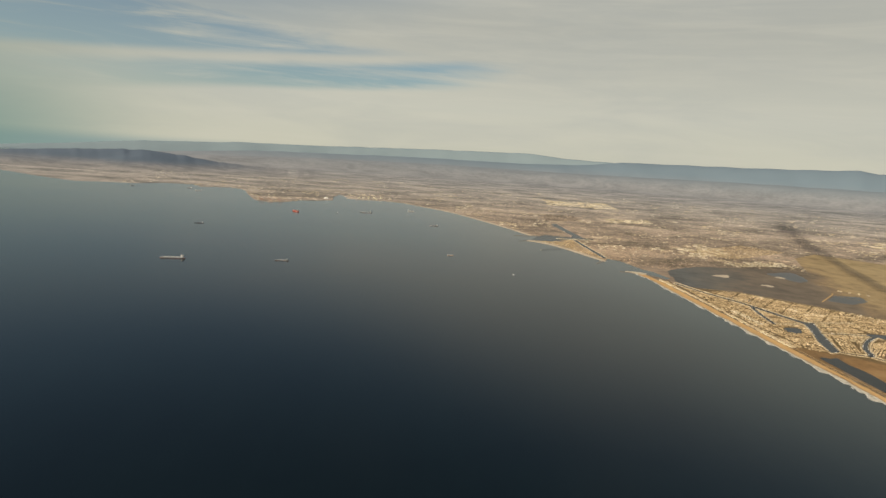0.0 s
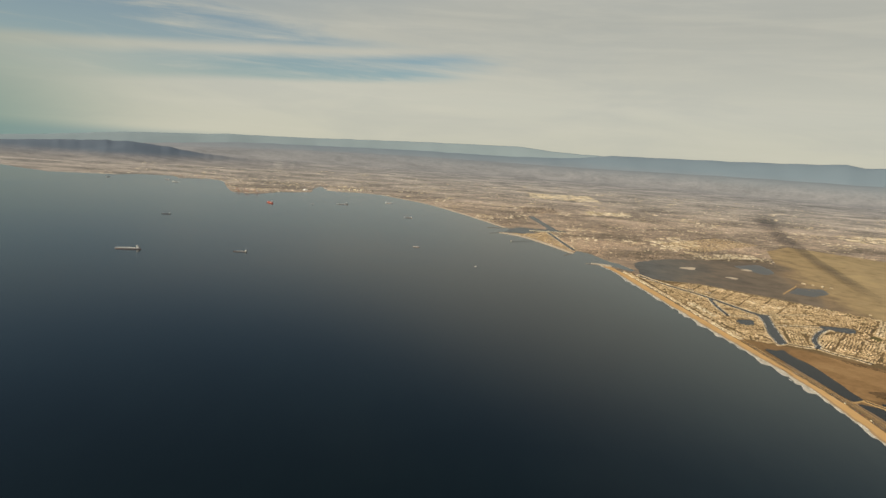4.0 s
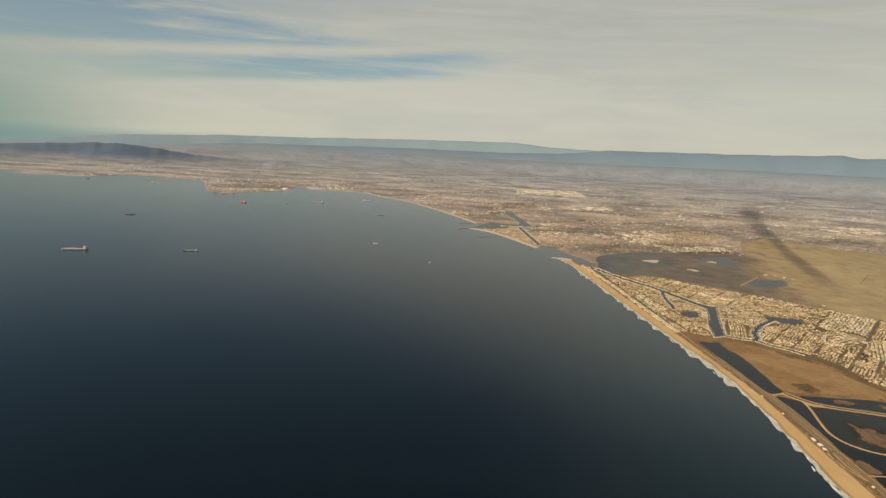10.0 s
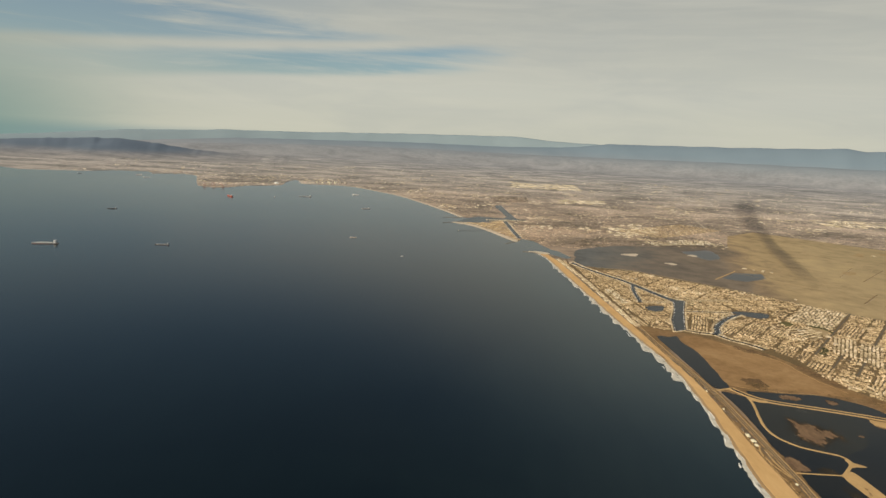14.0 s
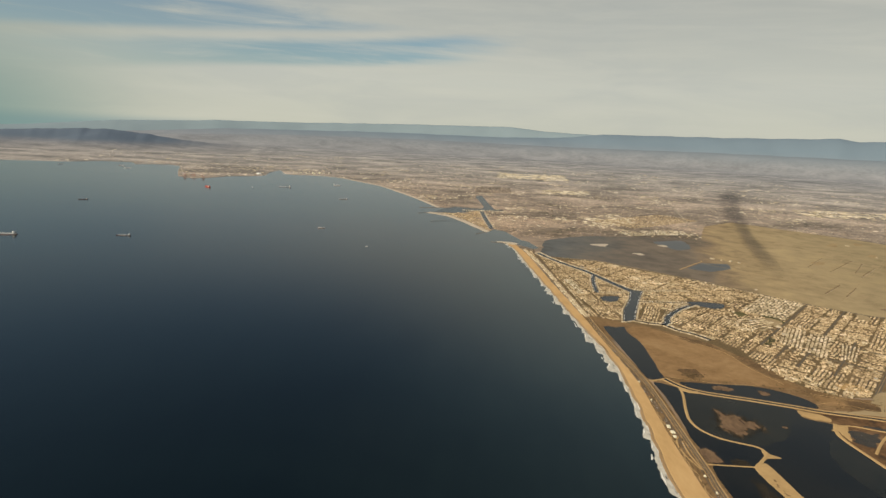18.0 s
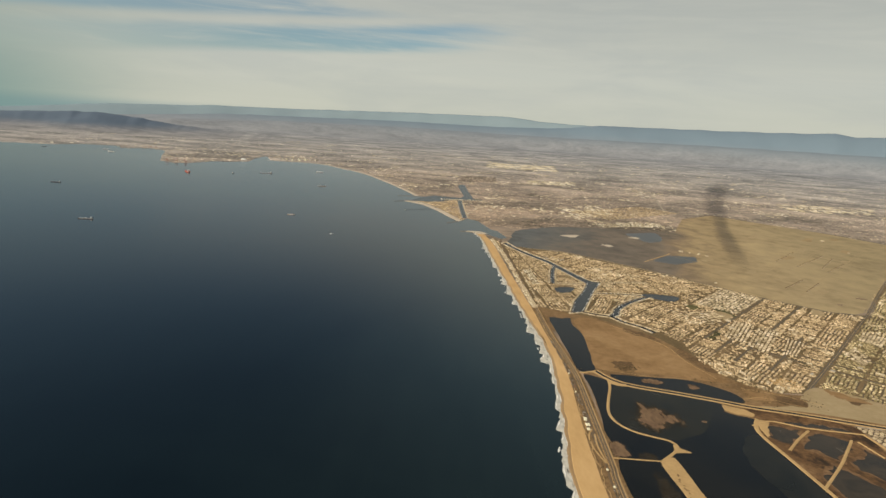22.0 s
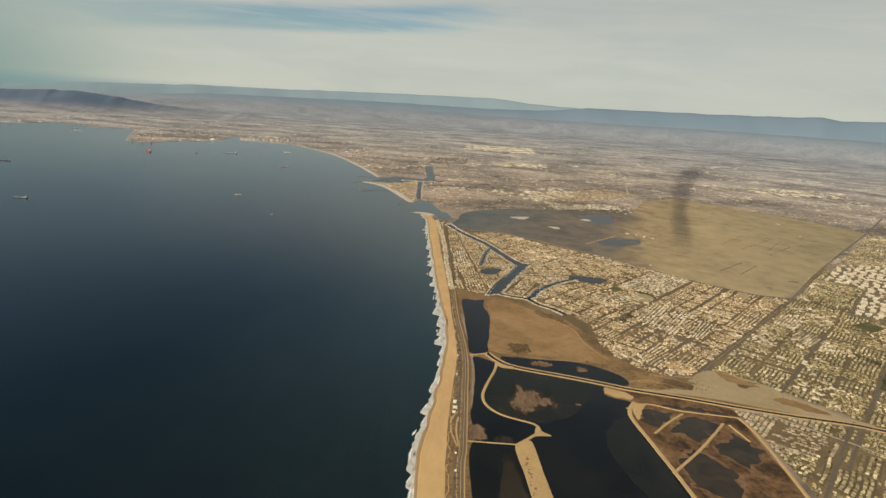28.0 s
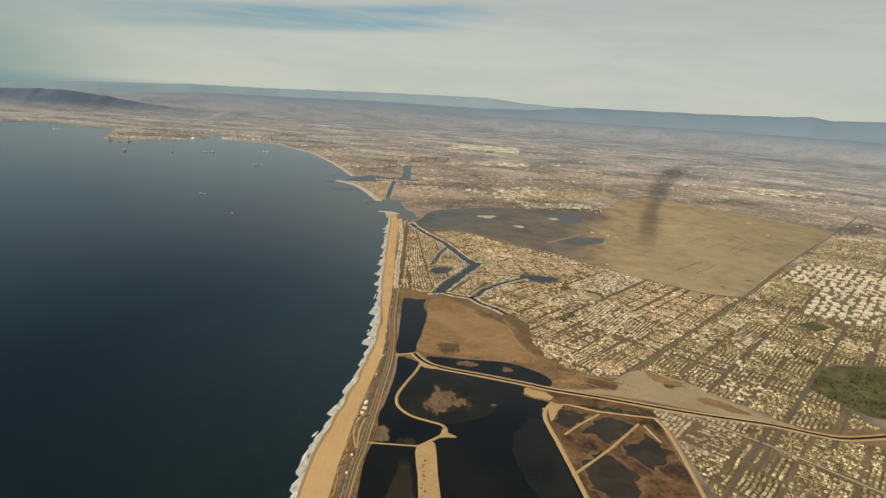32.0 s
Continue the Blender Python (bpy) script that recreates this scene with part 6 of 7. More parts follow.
def pier(name, a, b, width, label):
    a, b = Vector((*a, 0)), Vector((*b, 0))
    root = tagged(new(name), label, "pier", "piers")
    root.location = a
    way = (b - a).normalized()
    side = Vector((-way.y, way.x, 0))
    length = (b - a).length

    def box(part_name, c, lx, ly, lz, mat_, lab=""):
        bm = bmesh.new()
        bmesh.ops.create_cube(bm, size=1, matrix=Matrix.LocRotScale(c, Euler((0, 0, math.atan2(way.y, way.x))), Vector((lx, ly, lz))))
        bmesh.ops.bevel(bm, geom=bm.edges[:], offset=min(lx, ly, lz) * 0.12, segments=1, affect="EDGES")
        return part(part_name, bm, mat_, root, lab)
    box("deck", way * length / 2 + Vector((0, 0, 0.75)), length, width, 0.12, TIMBER, "weathered plank deck")
    box("pier_head", way * length + Vector((0, 0, 0.75)), width * 2.4, width * 2.4, 0.13, TIMBER)
    box("pier_house", way * length + Vector((0, 0, 1.05)), width * 1.3, width * 1.2, 0.5, WHITE, "small white house on the pier head")
    for i in range(int(length / 4) + 1):
        for k in (-0.4, 0.4):
            box("pile", way * i * 4 + side * width * k + Vector((0, 0, 0.3)), 0.16, 0.16, 0.8, TIMBER)
    return root


pier("timber_pier", (176, 888), (140, 862), 0.55, "long timber pier on piles off the beach town")


# ---- ships ----
def prism(outline, z0, z1, flare=1.0):
    """A hull-like body from a plan outline; flare widens the top."""
    bm = bmesh.new()
    n = len(outline)
    lo = [bm.verts.new((x, y * (2 - flare), z0)) for x, y in outline]
    hi = [bm.verts.new((x, y, z1)) for x, y in outline]
    bm.faces.new(hi), bm.faces.new(lo[::-1])
    for i in range(n):
        bm.faces.new((lo[i], lo[(i + 1) % n], hi[(i + 1) % n], hi[i]))
    bmesh.ops.recalc_face_normals(bm, faces=bm.faces[:])
    return bm


def block(c, size, bevel=0.08):
    bm = bmesh.new()
    bmesh.ops.create_cube(bm, size=1, matrix=Matrix.LocRotScale(c, None, Vector(size)))
    bmesh.ops.bevel(bm, geom=bm.edges[:], offset=min(size) * bevel, segments=1, affect="EDGES")
    return bm


def rod(a, b, r, r2=None, sides=8):
    bm = bmesh.new()
    a, b = Vector(a), Vector(b)
    d = b - a
    m = Matrix.Translation((a + b) / 2) @ d.to_track_quat("Z", "Y").to_matrix().to_4x4()
    bmesh.ops.create_cone(bm, cap_ends=True, segments=sides, radius1=r, radius2=r if r2 is None else r2, depth=d.length, matrix=m)
    return bm


def ship(at, heading, length, hull, label, kind="tanker", deck=DECKRED, freeboard=0.04):
    """A ship at anchor, bow along +x before it is turned."""
    L = length
    B, D = L * 0.155, L * freeboard
    root = tagged(new("ship"), label, "ship", "ships at anchor in the bay")
    root.matrix_basis = pose(at[0], at[1], 0, 0, 0, heading)
    plan = [(-0.5, -0.36), (-0.49, -0.44), (-0.42, -0.5), (0.3, -0.5), (0.40, -0.42), (0.46, -0.25), (0.5, 0.0)]
    plan = [(x * L, y * B) for x, y in plan] + [(x * L, -y * B) for x, y in plan[-2::-1]]
    part("hull", prism(plan, -0.15, D, 1.06), hull, root)
    part("boot_stripe", prism([(x * 1.004, y * 1.0) for x, y in plan], -0.1, D * 0.22, 1.0), DECKRED, root, "red-brown waterline band")
    part("main_deck", prism([(x * 0.985, y * 0.95) for x, y in plan], D, D + 0.03), deck, root)
    part("forecastle", prism([(x, y * 0.98) for x, y in plan if x > 0.38 * L], D, D * 1.35), hull, root)
    T = 0.085 * L
    house = part("deckhouse", block((-0.38 * L, 0, D + T / 2), (0.085 * L, B * 0.72, T)), SHIPWHITE, root, "white accommodation block")
    part("bridge", block((-0.365 * L, 0, D + T * 1.07), (0.045 * L, B * 1.0, T * 0.18)), SHIPWHITE, root, "white bridge with wings")
    part("bridge_windows", block((-0.342 * L, 0, D + T * 1.08), (0.004 * L, B * 0.8, T * 0.08)), GLASS, root, "dark band of bridge windows")
    for k in range(3):
        part("window_band", block((-0.337 * L, 0, D + (0.25 + 0.25 * k) * T), (0.003 * L, B * 0.6, T * 0.06)), GLASS, house)
    part("funnel", prism([(-0.462 * L, -0.1 * B), (-0.435 * L, -0.1 * B), (-0.435 * L, 0.1 * B), (-0.462 * L, 0.1 * B)], D, D + 1.15 * T), hull, root)
    part("mast", rod((-0.37 * L, 0, D + T), (-0.37 * L, 0, D + 1.55 * T), 0.005 * L), SHIPWHITE, root)
    part("foremast", rod((0.42 * L, 0, D), (0.42 * L, 0, D + 0.06 * L), 0.005 * L, 0.003 * L), SHIPWHITE, root)
    if kind == "tanker":
        for k in (-0.12, 0.0, 0.12):
            part("deck_pipe", rod((-0.28 * L, k * B, D + 0.012 * L), (0.36 * L, k * B, D + 0.012 * L), 0.005 * L), SHIPWHITE, root)
        for k in (-0.06, 0.10):
            part("deck_crane", rod((k * L, 0.06 * B, D), (k * L, 0.06 * B, D + 0.04 * L), 0.008 * L), SHIPWHITE, root)
            part("crane_jib", rod((k * L, 0.06 * B, D + 0.036 * L), (k * L + 0.08 * L, 0.06 * B, D + 0.03 * L), 0.004 * L), STEEL, root)
    else:
        for k in range(6):
            x = -0.26 + 0.105 * k
            tall = (0.03, 0.042, 0.035, 0.045, 0.032, 0.02)[k]
            part("cargo_bay", block((x * L, 0, D + tall * L / 2), (0.085 * L, B * 0.86, tall * L), 0.03), deck if k % 2 else (STEEL, HULLGREY)[k // 2 % 2], root)
    return root


PALEDECK = plain("pale_grey_deck", (0.44, 0.45, 0.44), 0.7)
HULLPALE = plain("pale_grey_hull", (0.42, 0.42, 0.41), 0.5)
CREAM = plain("cream_ship_paint", (0.62, 0.50, 0.42), 0.5)
ship((-281.5, 610), 14, 24.5, HULLGREY, "large tanker with pale deck and white deckhouse", deck=PALEDECK).rotation_euler.z += math.pi
ship((-175.5, 638), 192, 14.5, HULLDARK, "laden tanker low in the water, white deckhouse", deck=PALEDECK)
ship((-370, 888), 200, 13.0, HULLDARK, "dark cargo ship with white deckhouse", "cargo", HULLGREY)
ship((8, 754), 15, 8.5, CREAM, "small cream coaster with red waterline", "cargo", SHIPWHITE, 0.06)
ship((-22, 1069), 195, 15, HULLPALE, "grey container ship at anchor", "cargo", HULLPALE)
ship((-292, 1148), 130, 25, HULLRED, "red-hulled cargo ship at anchor", "cargo", HULLRED, 0.05)
ship((-216, 1178), 100, 12, HULLDARK, "dark cargo ship seen end on", "cargo", HULLGREY)
ship((-166, 1220), 190, 25, HULLGREY, "low grey ship among the haze", deck=HULLGREY, freeboard=0.02)
ship((-80, 1319), 10, 15, SHIPWHITE, "pale ship off the city beach", "cargo", SHIPWHITE, 0.06)
ship((-612, 1464), 10, 15, SHIPWHITE, "white ship outside the port", "cargo", HULLPALE)
ship((-660, 1522), 170, 16, HULLGREY, "grey ship outside the port", "cargo", HULLPALE)
ship((-778, 1470), 40, 12, HULLPALE, "pale ship under the hills", "cargo", HULLPALE)


def launch(at, heading, length, label):
    root = tagged(new("motor_boat"), label, "boat", "small boats")
    root.matrix_basis = pose(at[0], at[1], 0, 0, 0, heading)
    plan = [(-0.5, -0.5), (0.1, -0.5), (0.38, -0.3), (0.5, 0), (0.38, 0.3), (0.1, 0.5), (-0.5, 0.5)]
    part("hull", prism([(x * length, y * length * 0.3) for x, y in plan], -0.05, length * 0.12, 1.1), SHIPWHITE, root)
    part("cabin", block((0, 0, length * 0.18), (length * 0.35, length * 0.2, length * 0.14)), SHIPWHITE, root)
    part("windscreen", block((length * 0.18, 0, length * 0.19), (0.02 * length, length * 0.17, length * 0.08)), GLASS, root)
    return root


launch((78, 651), 200, 2.6, "small white motor boat on open water")
launch((330, 536), 120, 1.6, "small white motor boat in the marina")
launch((315, 520), 80, 1.4, "small white motor boat in the marina")


# ---- the city by the bay: towers, dome, cranes ----
def tower(at, w, d, h, turn, paint, label):
    root = tagged(new("tower_block"), label, "building", "towers by the bay")
    root.matrix_basis = pose(at[0], at[1], 0.2, 0, 0, turn)
    body = part("tower_body", block((0, 0, h / 2), (w, d, h), 0.03), paint, root)
    n = max(3, int(h / 1.6))
    for k in range(n):
        part("window_band", block((0, 0, (k + 0.6) * h / n), (w * 1.01, d * 1.01, h / n * 0.22), 0.02), STEEL, body)
    part("roof_plant", block((0, 0, h + 0.3), (w * 0.5, d * 0.5, 0.7)), STEEL, root)
    return root


for k in range(16):
    q = np.array([-236.0, 1572.0]) + np.array([5.2, 3.6]) * k + RNG.normal(0, 8, 2)
    tower(q, RNG.uniform(3.0, 6.0), RNG.uniform(2.6, 5), RNG.uniform(1.8, 5.0), RNG.uniform(0, 90), (TOWER, WHITE, TOWER, WHITE)[k % 4], "tall pale concrete tower with window bands")

dome = tagged(new("exhibition_dome"), "large white dome beside the port water", "dome")
dome.matrix_basis = pose(-304, 1492, 0.2)
bm = bmesh.new()
bmesh.ops.create_uvsphere(bm, u_segments=32, v_segments=12, radius=6.5)
bmesh.ops.delete(bm, geom=[v for v in bm.verts if v.co.z < -0.1], context="VERTS")
bmesh.ops.scale(bm, vec=(1, 1, 0.62), verts=bm.verts[:])
part("shell", bm, SHIPWHITE, dome)
part("base_ring", rod((0, 0, 0), (0, 0, 0.7), 6.7, 6.6, 32), TOWER, dome)


def gantry(at, turn):
    root = tagged(new("gantry_crane"), "tall red-grey quay crane with raised boom", "crane", "quay cranes")
    root.matrix_basis = pose(at[0], at[1], 0.2, 0, 0, turn)
    for x in (-1, 1):
        for y in (-0.9, 0.9):
            part("leg", rod((x, y, 0), (x, y, 4.2), 0.16, 0.14, 6), RUST, root)
    part("portal_beam", block((0, 0.9, 4.2), (2.2, 0.3, 0.3)), RUST, root)
    part("portal_beam", block((0, -0.9, 4.2), (2.2, 0.3, 0.3)), RUST, root)
    part("boom", rod((-2.5, 0, 4.4), (1.2, 0, 4.4), 0.18, 0.18, 6), RUST, root)
    part("raised_boom", rod((1.2, 0, 4.4), (3.2, 0, 8.6), 0.16, 0.1, 6), RUST, root)
    part("apex_frame", rod((0.6, 0, 4.4), (0.8, 0, 6.6), 0.14, 0.08, 6), RUST, root)
    part("machine_house", block((-1.2, 0, 4.9), (1.3, 0.9, 0.7)), SHIPWHITE, root)
    return root


for k in range(12):
    gantry((-368 - k * 5.2 + RNG.normal(0, 1), 1316 + (k % 4) * 10 + RNG.normal(0, 2)), RNG.choice([100, 190, 10]))
for k in range(5):
    gantry((-596 - 9 * k, 1652 - 6 * (k % 2)), 200)

# ---- beach houses, warehouses and small beach buildings: each a thing of its own ----
ROOF_TAN = plain("shingle_roof", (0.42, 0.32, 0.20), 0.85)
STUCCO = plain("cream_stucco", (0.54, 0.43, 0.285), 0.85)


def house(w, d, h, wall, roof, label, group, name="beach_house", rise=0.3):
    root = tagged(new(name), label, "house", group)
    part("body", block((0, 0, h / 2), (w, d, h), 0.02), wall, root)
    bm = bmesh.new()
    e = 0.08
    v = [bm.verts.new(p) for p in ((-w / 2 - e, -d / 2 - e, h), (w / 2 + e, -d / 2 - e, h), (w / 2 + e, d / 2 + e, h), (-w / 2 - e, d / 2 + e, h), (-w / 2 * 0.8, 0, h + rise), (w / 2 * 0.8, 0, h + rise))]
    for f in ((0, 1, 5, 4), (2, 3, 4, 5), (1, 2, 5), (3, 0, 4), (3, 2, 1, 0)):
        bm.faces.new([v[i] for i in f])
    part("roof", bm, roof, root)
    part("front_window", block((0, -d / 2 - 0.01, h * 0.55), (w * 0.5, 0.03, h * 0.35)), GLASS, root)
    part("front_door", block((w * 0.33, -d / 2 - 0.01, h * 0.22), (0.1, 0.03, h * 0.42)), TIMBER, root)
    return root


ROOF_CREAM = plain("cream_shingle_roof", (0.60, 0.48, 0.31), 0.85)
kinds = [house(1.5, 1.3, 0.7, WHITE, ROOF_CREAM, "cream beach house with a shingle roof", "houses along the sand"), house(1.4, 1.3, 0.85, WHITE, ROOF_TAN, "white beach house with a tan roof", "houses along the sand"),
         house(1.6, 1.4, 0.7, STUCCO, ROOF_CREAM, "cream beach house with a pale hipped roof", "houses along the sand")]
for k in kinds:
    k.matrix_basis = pose(0, 0, -50)
path_loop = spline([(267.4, 264), (264.8, 258), (264.4, 250), (265.6, 243), (267.2, 238), (266.6, 250), (267.6, 260)], 1.0)
tagged(ribbon("car_park_loop", path_loop, 0.7, 0.336, DIKE, 0.05), "pale looping drive of the beach car park", "path", kind="structure")
row_pts = np.array([(265.4, 432), (264.2, 448), (262.6, 480), (260.9, 510), (260.3, 530), (258.9, 570), (257.0, 605), (253.0, 650), (249.4, 690)])
firsts = list(kinds)
for lane, off in enumerate((0.0, 2.0)):
    for k in range(94):
        y = 436 + k * 2.65 + lane
        x = np.interp(y, row_pts[:, 1], row_pts[:, 0]) + off + RNG.normal(0, 0.22)
        if k > 2 and RNG.random() < 0.14:
            continue
        m = pose(x, y, 0.28, 0, 0, 93 + RNG.normal(0, 4)) @ Matrix.Diagonal((RNG.uniform(0.8, 1.15), RNG.uniform(0.8, 1.2), RNG.uniform(0.8, 1.3), 1))
        if firsts:
            firsts.pop().matrix_basis = m
        else:
            copy_thing(kinds[int(RNG.integers(3))], m)

# the nearest suburban houses, each a thing of its own
ROOF_DARK = plain("dark_shingle_roof", (0.27, 0.20, 0.12), 0.9)
ROOF_PALE = plain("pale_shingle_roof", (0.58, 0.46, 0.28), 0.85)
homes = [house(w, d, 0.36, STUCCO, r, words, "nearest suburban houses", "suburban_house", 0.22) for w, d, r, words in ((1.2, 1.15, ROOF_TAN, "single-storey cream house with a tan roof"), (1.35, 1.2, ROOF_DARK, "single-storey cream house with a dark roof"), (1.25, 1.25, ROOF_PALE, "single-storey cream house with a pale roof"), (1.25, 0.95, ROOF_TAN, "single-storey cream house, broad tan roof"))]
waiting = list(homes)
for x, y, t in lone_houses:
    m = pose(x, y, 0.2, 0, 0, math.degrees(math.atan2(EAST[1], EAST[0])) - math.degrees(t) + RNG.normal(0, 2))
    if waiting:
        waiting.pop().matrix_basis = m
    else:
        copy_thing(homes[int(RNG.integers(4))], m)

# boats moored in the marina
moored = launch((292, 603.8), 60, 1.5, "white motor boat moored at a marina berth")
tagged(moored, group="boats in the marina")
for row in range(2):
    for k in range(14):
        copy_thing(moored, pose(296 + k * 1.35 + row * 2.5, 606.5 - k * 0.75 + row * 6.0, 0.27, 0, 0, 60 + RNG.normal(0, 4)))
BRUSH = scatter_paint("dull_brush", [(0.0, (0.06, 0.045, 0.022)), (1.0, (0.12, 0.085, 0.042))])
mx, my = RNG.normal(303, 3.0, 60), RNG.normal(336, 2.2, 60)
clumps("mesa_brush", mx, my, 0.7, "dull brush on the dry mesa", 0.3, BRUSH)
lx = np.concatenate([RNG.uniform(276, 392, 500), RNG.uniform(340, 392, 300)])
ly = np.concatenate([RNG.uniform(300, 330, 500), RNG.uniform(230, 300, 300)])
lk = (ly > 298) & ~inside(lx, ly, BASIN) & ~inside(lx, ly, POND) & ~near_line(lx, ly, chan, 3.0)
clumps("marsh_brush", lx[lk], ly[lk], 0.6, "scattered dull brush on the wetland margin", 0.25, BRUSH)

vy = RNG.uniform(150, 430, 900)
ve = np.interp(vy, [q[1] for q in beach_east], [q[0] for q in beach_east])
vr = np.interp(vy, [q[1] for q in COAST_ROAD], [q[0] for q in COAST_ROAD])
vx = ve + 0.3 + (vr - 1.3 - ve) * RNG.random(900)
vk = clumped(0.35, -0.05)(vx, vy)
clumps("verge_brush", vx[vk], vy[vk], 0.5, "dull brush and ice plant along the beach verge", 0.26, BRUSH)
ex = np.interp(vy, [q[1] for q in COAST_ROAD], [q[0] for q in COAST_ROAD]) + RNG.uniform(1.6, 2.6, 900)
ek = (RNG.random(900) < 0.5) & ~inside(ex, vy, BASIN) & ~inside(ex, vy, LAGOON)
clumps("bank_brush", ex[ek], vy[ek], 0.4, "dull brush on the bank above the lagoon", 0.26, BRUSH)

# warehouses of the business park and others that stand out
def warehouse(w, d, h, roof, label):
    root = tagged(new("warehouse"), label, "warehouse", "pale flat-roofed warehouses")
    part("body", block((0, 0, h / 2), (w, d, h), 0.02), STUCCO, root)
    part("roof", block((0, 0, h + 0.03), (w * 0.97, d * 0.97, 0.06)), roof, root)
    for sx, sy in ((0, 1), (0, -1), (1, 0), (-1, 0)):
        part("parapet", block((sx * w / 2, sy * d / 2, h + 0.06), (w if sy else 0.1, d if sx else 0.1, 0.14)), STUCCO, root)
    for k in range(3):
        part("roof_unit", block(((k - 1) * w * 0.27, d * 0.1 * (k % 2), h + 0.13), (0.35, 0.3, 0.16)), STEEL, root)
        part("dock_door", block(((k - 1) * w * 0.25, -d / 2 - 0.01, h * 0.35), (w * 0.1, 0.03, h * 0.6)), STEEL, root)
    return root


CREAMROOF = plain("cream_roofing", (0.84, 0.75, 0.52), 0.8)
GREYROOF = plain("grey_roofing", (0.42, 0.40, 0.33), 0.8)
sheds = [warehouse(4.2, 2.3, 0.8, WHITE, "white flat-roofed warehouse with roof units"), warehouse(6.2, 2.8, 0.9, CREAMROOF, "long warehouse with a flat cream roof"), warehouse(3.2, 2.6, 0.7, GREYROOF, "low workshop with a flat grey roof"), warehouse(8, 4.6, 1.0, WHITE, "very large warehouse with white roof")]
pending = list(sheds)
base_turn = math.degrees(math.atan2(EAST[1], EAST[0]))
spots = []
lane = -36.0
while lane < 62:
    deep = RNG.uniform(5.5, 7.3)
    j = RNG.uniform(0, 4)
    while j < 215:
        i = int(RNG.choice([0, 1, 1, 1, 2, 2, 3, 3]))
        q = np.array([558.0, 449.0]) + EAST * (lane + RNG.uniform(-1.6, 1.6)) + NORTH * j
        if inside(q[:1], q[1:], COMMERCE)[0] and RNG.random() < 0.88:
            spots.append((q, i))
        j += (3.0, 3.5, 3.2, 5.4)[i] + RNG.choice([0.3, 0.4, 0.7, 1.2, 3.6])
    lane += deep
park_count = len(spots)
spots += [(np.array(q, float), i) for q, i in (((417, 361), 0), ((425, 352), 2), ((452, 352), 1), ((463, 347), 1), ((446, 360), 2), ((466, 395), 0), ((474, 402), 2), ((505, 430), 0), ((409, 345), 2), ((503, 833), 0), ((494, 842), 2), ((486, 846), 2), ((398, 420), 2), ((403, 436), 1), ((420, 440), 0), ((389, 448), 2), ((386, 470), 0), ((464, 690), 1), ((472, 685), 0), ((480, 680), 1), ((487, 675), 2), ((443, 549), 0), ((716, 844), 1), ((698, 760), 0))]
for k in range(26):
    spots.append((np.array([386.0, 935.0]) + RNG.normal(0, 1, 2) * np.array([26, 30]), int(RNG.integers(4))))
for n_, (q, i) in enumerate(spots):
    m = pose(q[0], q[1], 0.2, 0, 0, base_turn + (RNG.normal(0, 1) + 90 * int(RNG.random() < 0.12) if n_ < park_count else 90 * int(RNG.integers(2)))) @ Matrix.Diagonal((RNG.uniform(0.6, 1.05), RNG.uniform(0.65, 1.0), 1, 1))
    if sheds[i] in pending:
        pending.remove(sheds[i])
        sheds[i].matrix_basis = m
    else:
        copy_thing(sheds[i], m)

# beach restrooms, stand and lifeguard huts beside the car park
for q, w, d in (((266.3, 272.5), 2.6, 1.3), ((266.4, 267.4), 2.2, 1.6), ((265.8, 263.5), 1.6, 1.2), ((267.6, 300), 0.9, 0.6), ((268.4, 322), 0.8, 0.6), ((266.2, 233), 0.9, 0.7), ((266.0, 222), 0.9, 0.6)):
    b = house(w, d, 0.4, WHITE, WHITE, "low white beach pavilion beside the car park", "beach pavilions", "beach_pavilion", 0.12)
    b.matrix_basis = pose(q[0], q[1], 0.31, 0, 0, 85 + RNG.normal(0, 6))

# magazines of the naval station: rows of earth-covered mounds
bunker_mesh = None
for start, end, number in (((507, 551), (542, 587), 9), ((521, 543), (551, 577), 7), ((576, 655), (646, 727), 12), ((596, 635), (642, 683), 9), ((563, 674), (614, 734), 8), ((602, 654), (645, 708), 8)):
    for k in range(number):
        q = np.array(start, float) + (np.array(end, float) - start) * k / (number - 1)
        root = tagged(new("earth_magazine"), "low earth-covered magazine mound in the field", "bunker", "magazine mounds")
        root.matrix_basis = pose(q[0], q[1], 0.27, 0, 0, 62)
        if bunker_mesh is None:
            bm = bmesh.new()
            bmesh.ops.create_uvsphere(bm, u_segments=12, v_segments=8, radius=1.0)
            bmesh.ops.delete(bm, geom=[v for v in bm.verts if v.co.z < -0.05], context="VERTS")
            bmesh.ops.scale(bm, vec=(2.3, 0.75, 0.7), verts=bm.verts[:])
            bunker_mesh = bpy.data.meshes.new("mound")
            bm.to_mesh(bunker_mesh), bm.free()
            bunker_mesh.materials.append(BRUSHLAND)
            front_mesh = bpy.data.meshes.new("headwall")
            bm = block((-2.25, 0, 0.15), (0.15, 0.9, 0.4))
            bm.to_mesh(front_mesh), bm.free()
            front_mesh.materials.append(CONCRETE)
        for nm, me in (("mound", bunker_mesh), ("headwall", front_mesh)):
            new(nm, me).parent = root


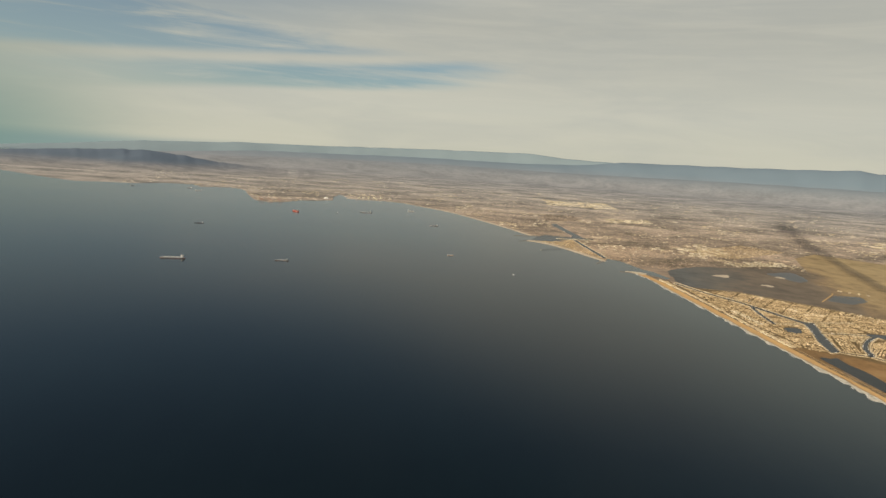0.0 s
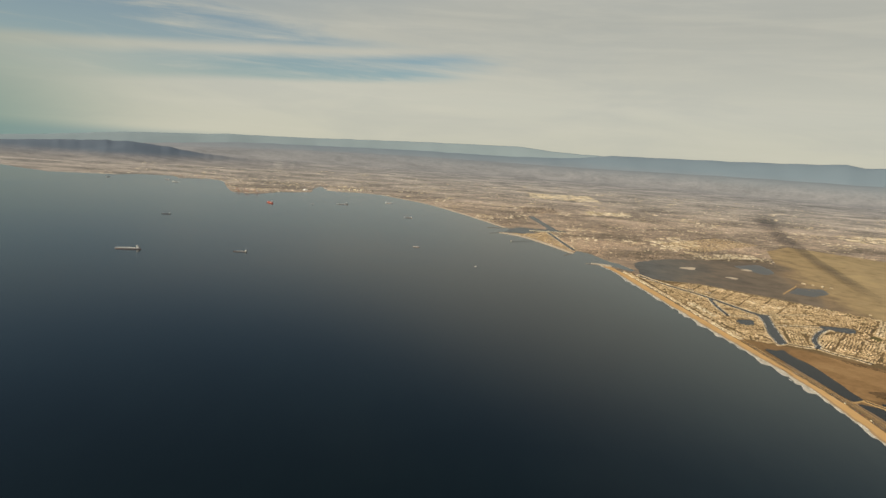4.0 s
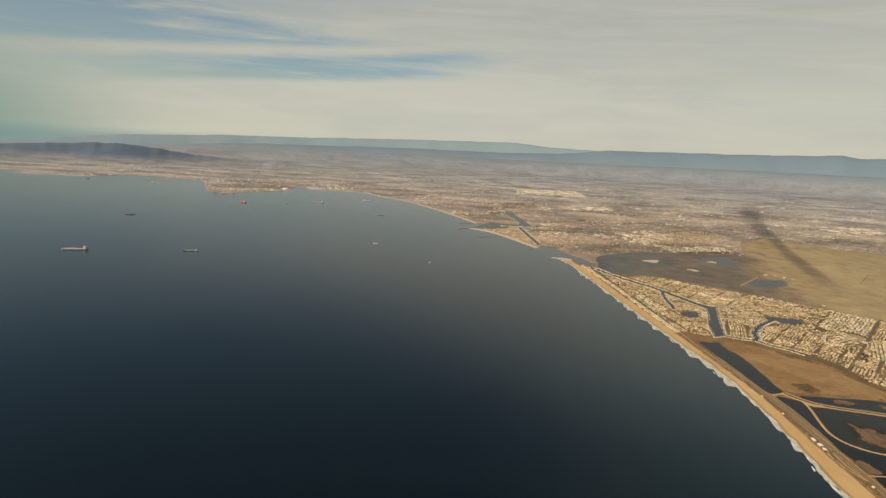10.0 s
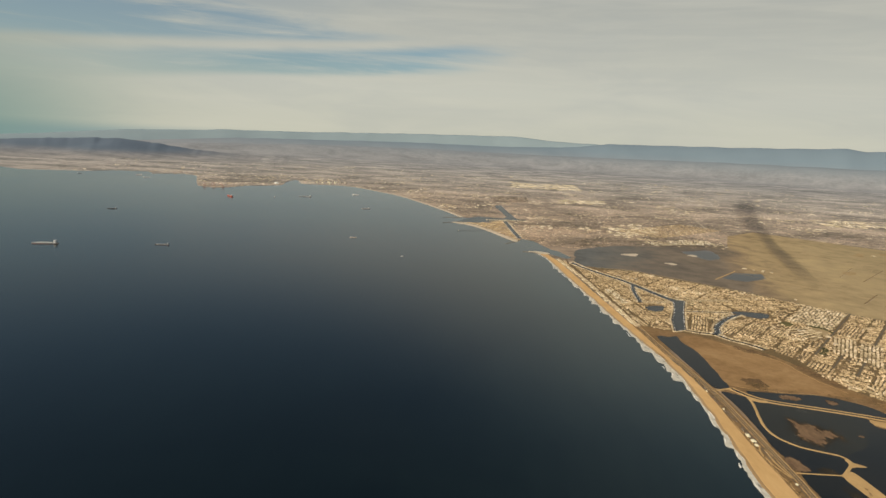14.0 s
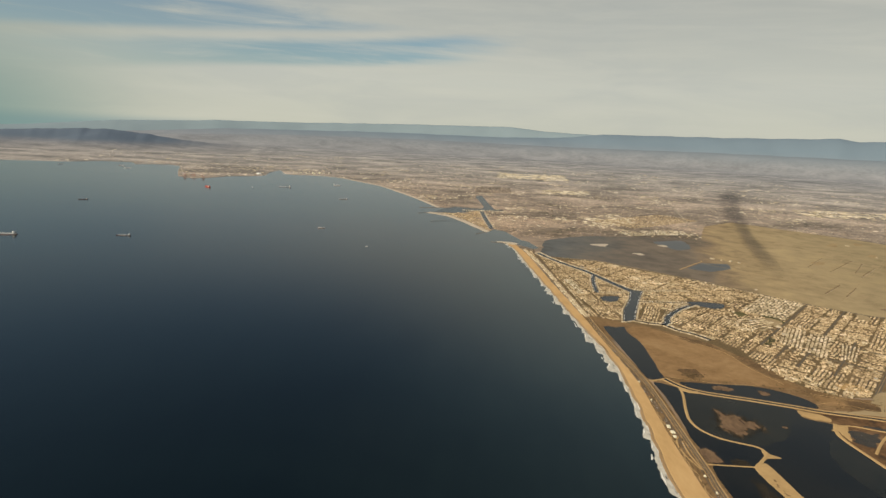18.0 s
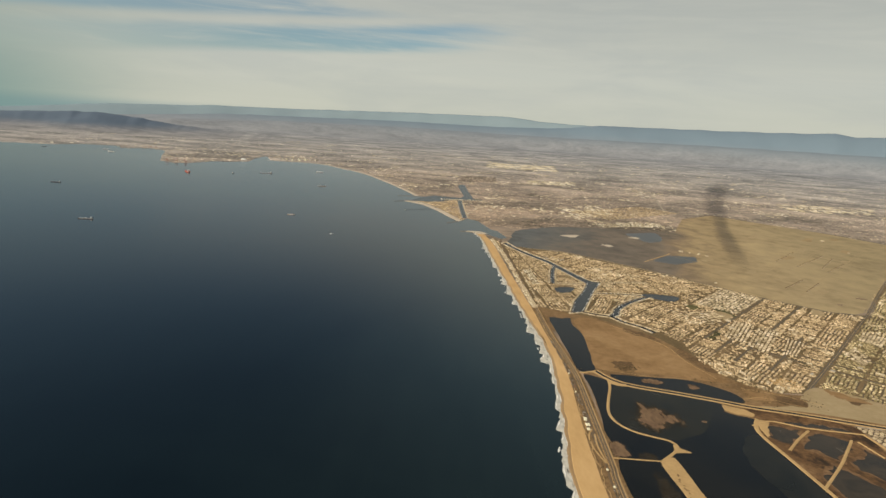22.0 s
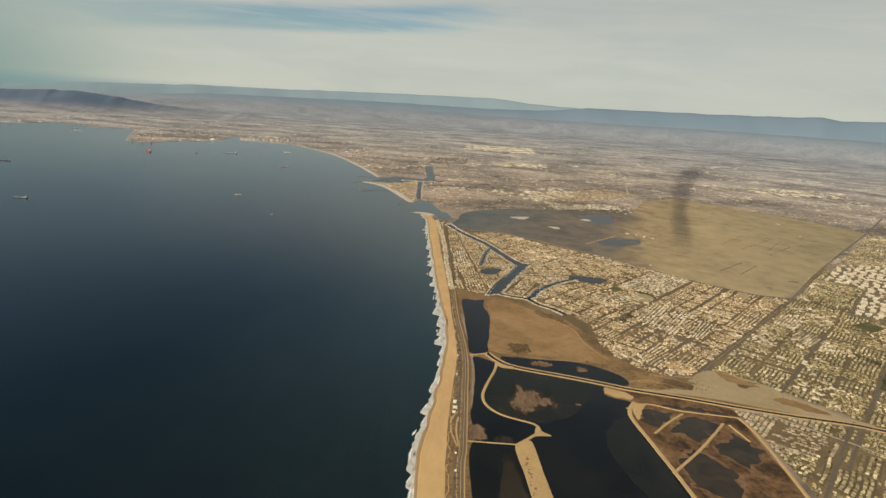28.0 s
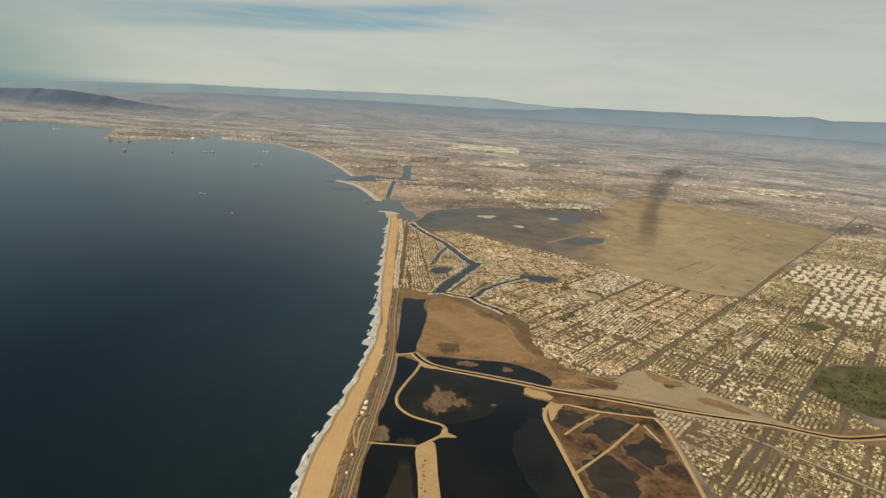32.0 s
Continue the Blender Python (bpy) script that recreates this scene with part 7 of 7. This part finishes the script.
# ---- cars in the beach car parks, tiny and many ----
cx_, cy_ = [], []
for a_, b_ in ((-95, 60), (64, 160), (164, 205), (209, 226), (250, 262), (266, 283), (286, 301), (304, 319), (322, 338), (341, 356), (358, 371)):
    for q in lot_line:
        for side_ in (-0.55, 0.55):
            if a_ + 1 < q[1] < b_ - 1 and RNG.random() < 0.62:
                cx_.append(q[0] + side_), cy_.append(q[1] + RNG.uniform(-0.9, 0.9))
n_cars = len(cx_)
CAR_PAINT = scatter_paint("car_paint", [(0.0, (0.03, 0.03, 0.035)), (0.35, (0.16, 0.16, 0.17)), (0.6, (0.40, 0.39, 0.37)), (0.85, (0.75, 0.74, 0.70)), (1.0, (0.35, 0.06, 0.04))], rough=0.35)
gables("parked_cars", np.array(cx_), np.array(cy_), RNG.uniform(0.38, 0.46, n_cars), RNG.uniform(0.15, 0.19, n_cars), RNG.uniform(0.07, 0.10, n_cars), RNG.normal(0.1, 0.08, n_cars), RNG.uniform(0.05, 0.06, n_cars), CAR_PAINT, "parked cars along the beach lots", "cars", 0.325)


# ---- a dark sheet added low over the plain, standing in for a window smear ----
def smudge_paint():
    m = bpy.data.materials.new("dark_smudge")
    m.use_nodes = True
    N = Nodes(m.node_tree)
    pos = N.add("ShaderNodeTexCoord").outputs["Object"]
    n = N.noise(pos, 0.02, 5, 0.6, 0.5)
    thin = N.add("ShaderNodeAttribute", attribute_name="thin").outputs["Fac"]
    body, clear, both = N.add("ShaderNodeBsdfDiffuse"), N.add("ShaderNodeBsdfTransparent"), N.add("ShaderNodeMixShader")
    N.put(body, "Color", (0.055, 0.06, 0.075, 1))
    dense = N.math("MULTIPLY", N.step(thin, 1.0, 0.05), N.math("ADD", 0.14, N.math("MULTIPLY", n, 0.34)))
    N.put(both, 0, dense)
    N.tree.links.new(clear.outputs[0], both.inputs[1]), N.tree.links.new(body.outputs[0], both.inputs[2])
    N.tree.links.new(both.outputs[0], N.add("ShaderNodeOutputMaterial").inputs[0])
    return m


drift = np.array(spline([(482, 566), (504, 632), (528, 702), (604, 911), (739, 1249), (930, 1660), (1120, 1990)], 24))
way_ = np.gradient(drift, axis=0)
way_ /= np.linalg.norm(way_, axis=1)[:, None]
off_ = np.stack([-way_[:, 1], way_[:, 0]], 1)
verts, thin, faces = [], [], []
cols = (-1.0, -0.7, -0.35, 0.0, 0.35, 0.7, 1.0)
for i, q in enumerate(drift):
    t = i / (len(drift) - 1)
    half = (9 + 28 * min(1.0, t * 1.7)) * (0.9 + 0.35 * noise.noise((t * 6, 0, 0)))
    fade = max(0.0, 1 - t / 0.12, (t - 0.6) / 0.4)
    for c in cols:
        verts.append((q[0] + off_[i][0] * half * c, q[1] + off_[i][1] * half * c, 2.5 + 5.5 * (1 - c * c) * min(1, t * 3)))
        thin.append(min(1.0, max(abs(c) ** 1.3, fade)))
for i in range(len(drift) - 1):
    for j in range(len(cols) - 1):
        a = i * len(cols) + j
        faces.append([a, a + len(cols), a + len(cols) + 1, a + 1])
smoke = mesh_object("smoke_drift", verts, faces, smudge_paint(), smooth=True)
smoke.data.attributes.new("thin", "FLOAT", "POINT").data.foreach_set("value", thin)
tagged(smoke, "thin dark sheet low over the fields, standing in for a window smear", "smoke", kind="stuff")
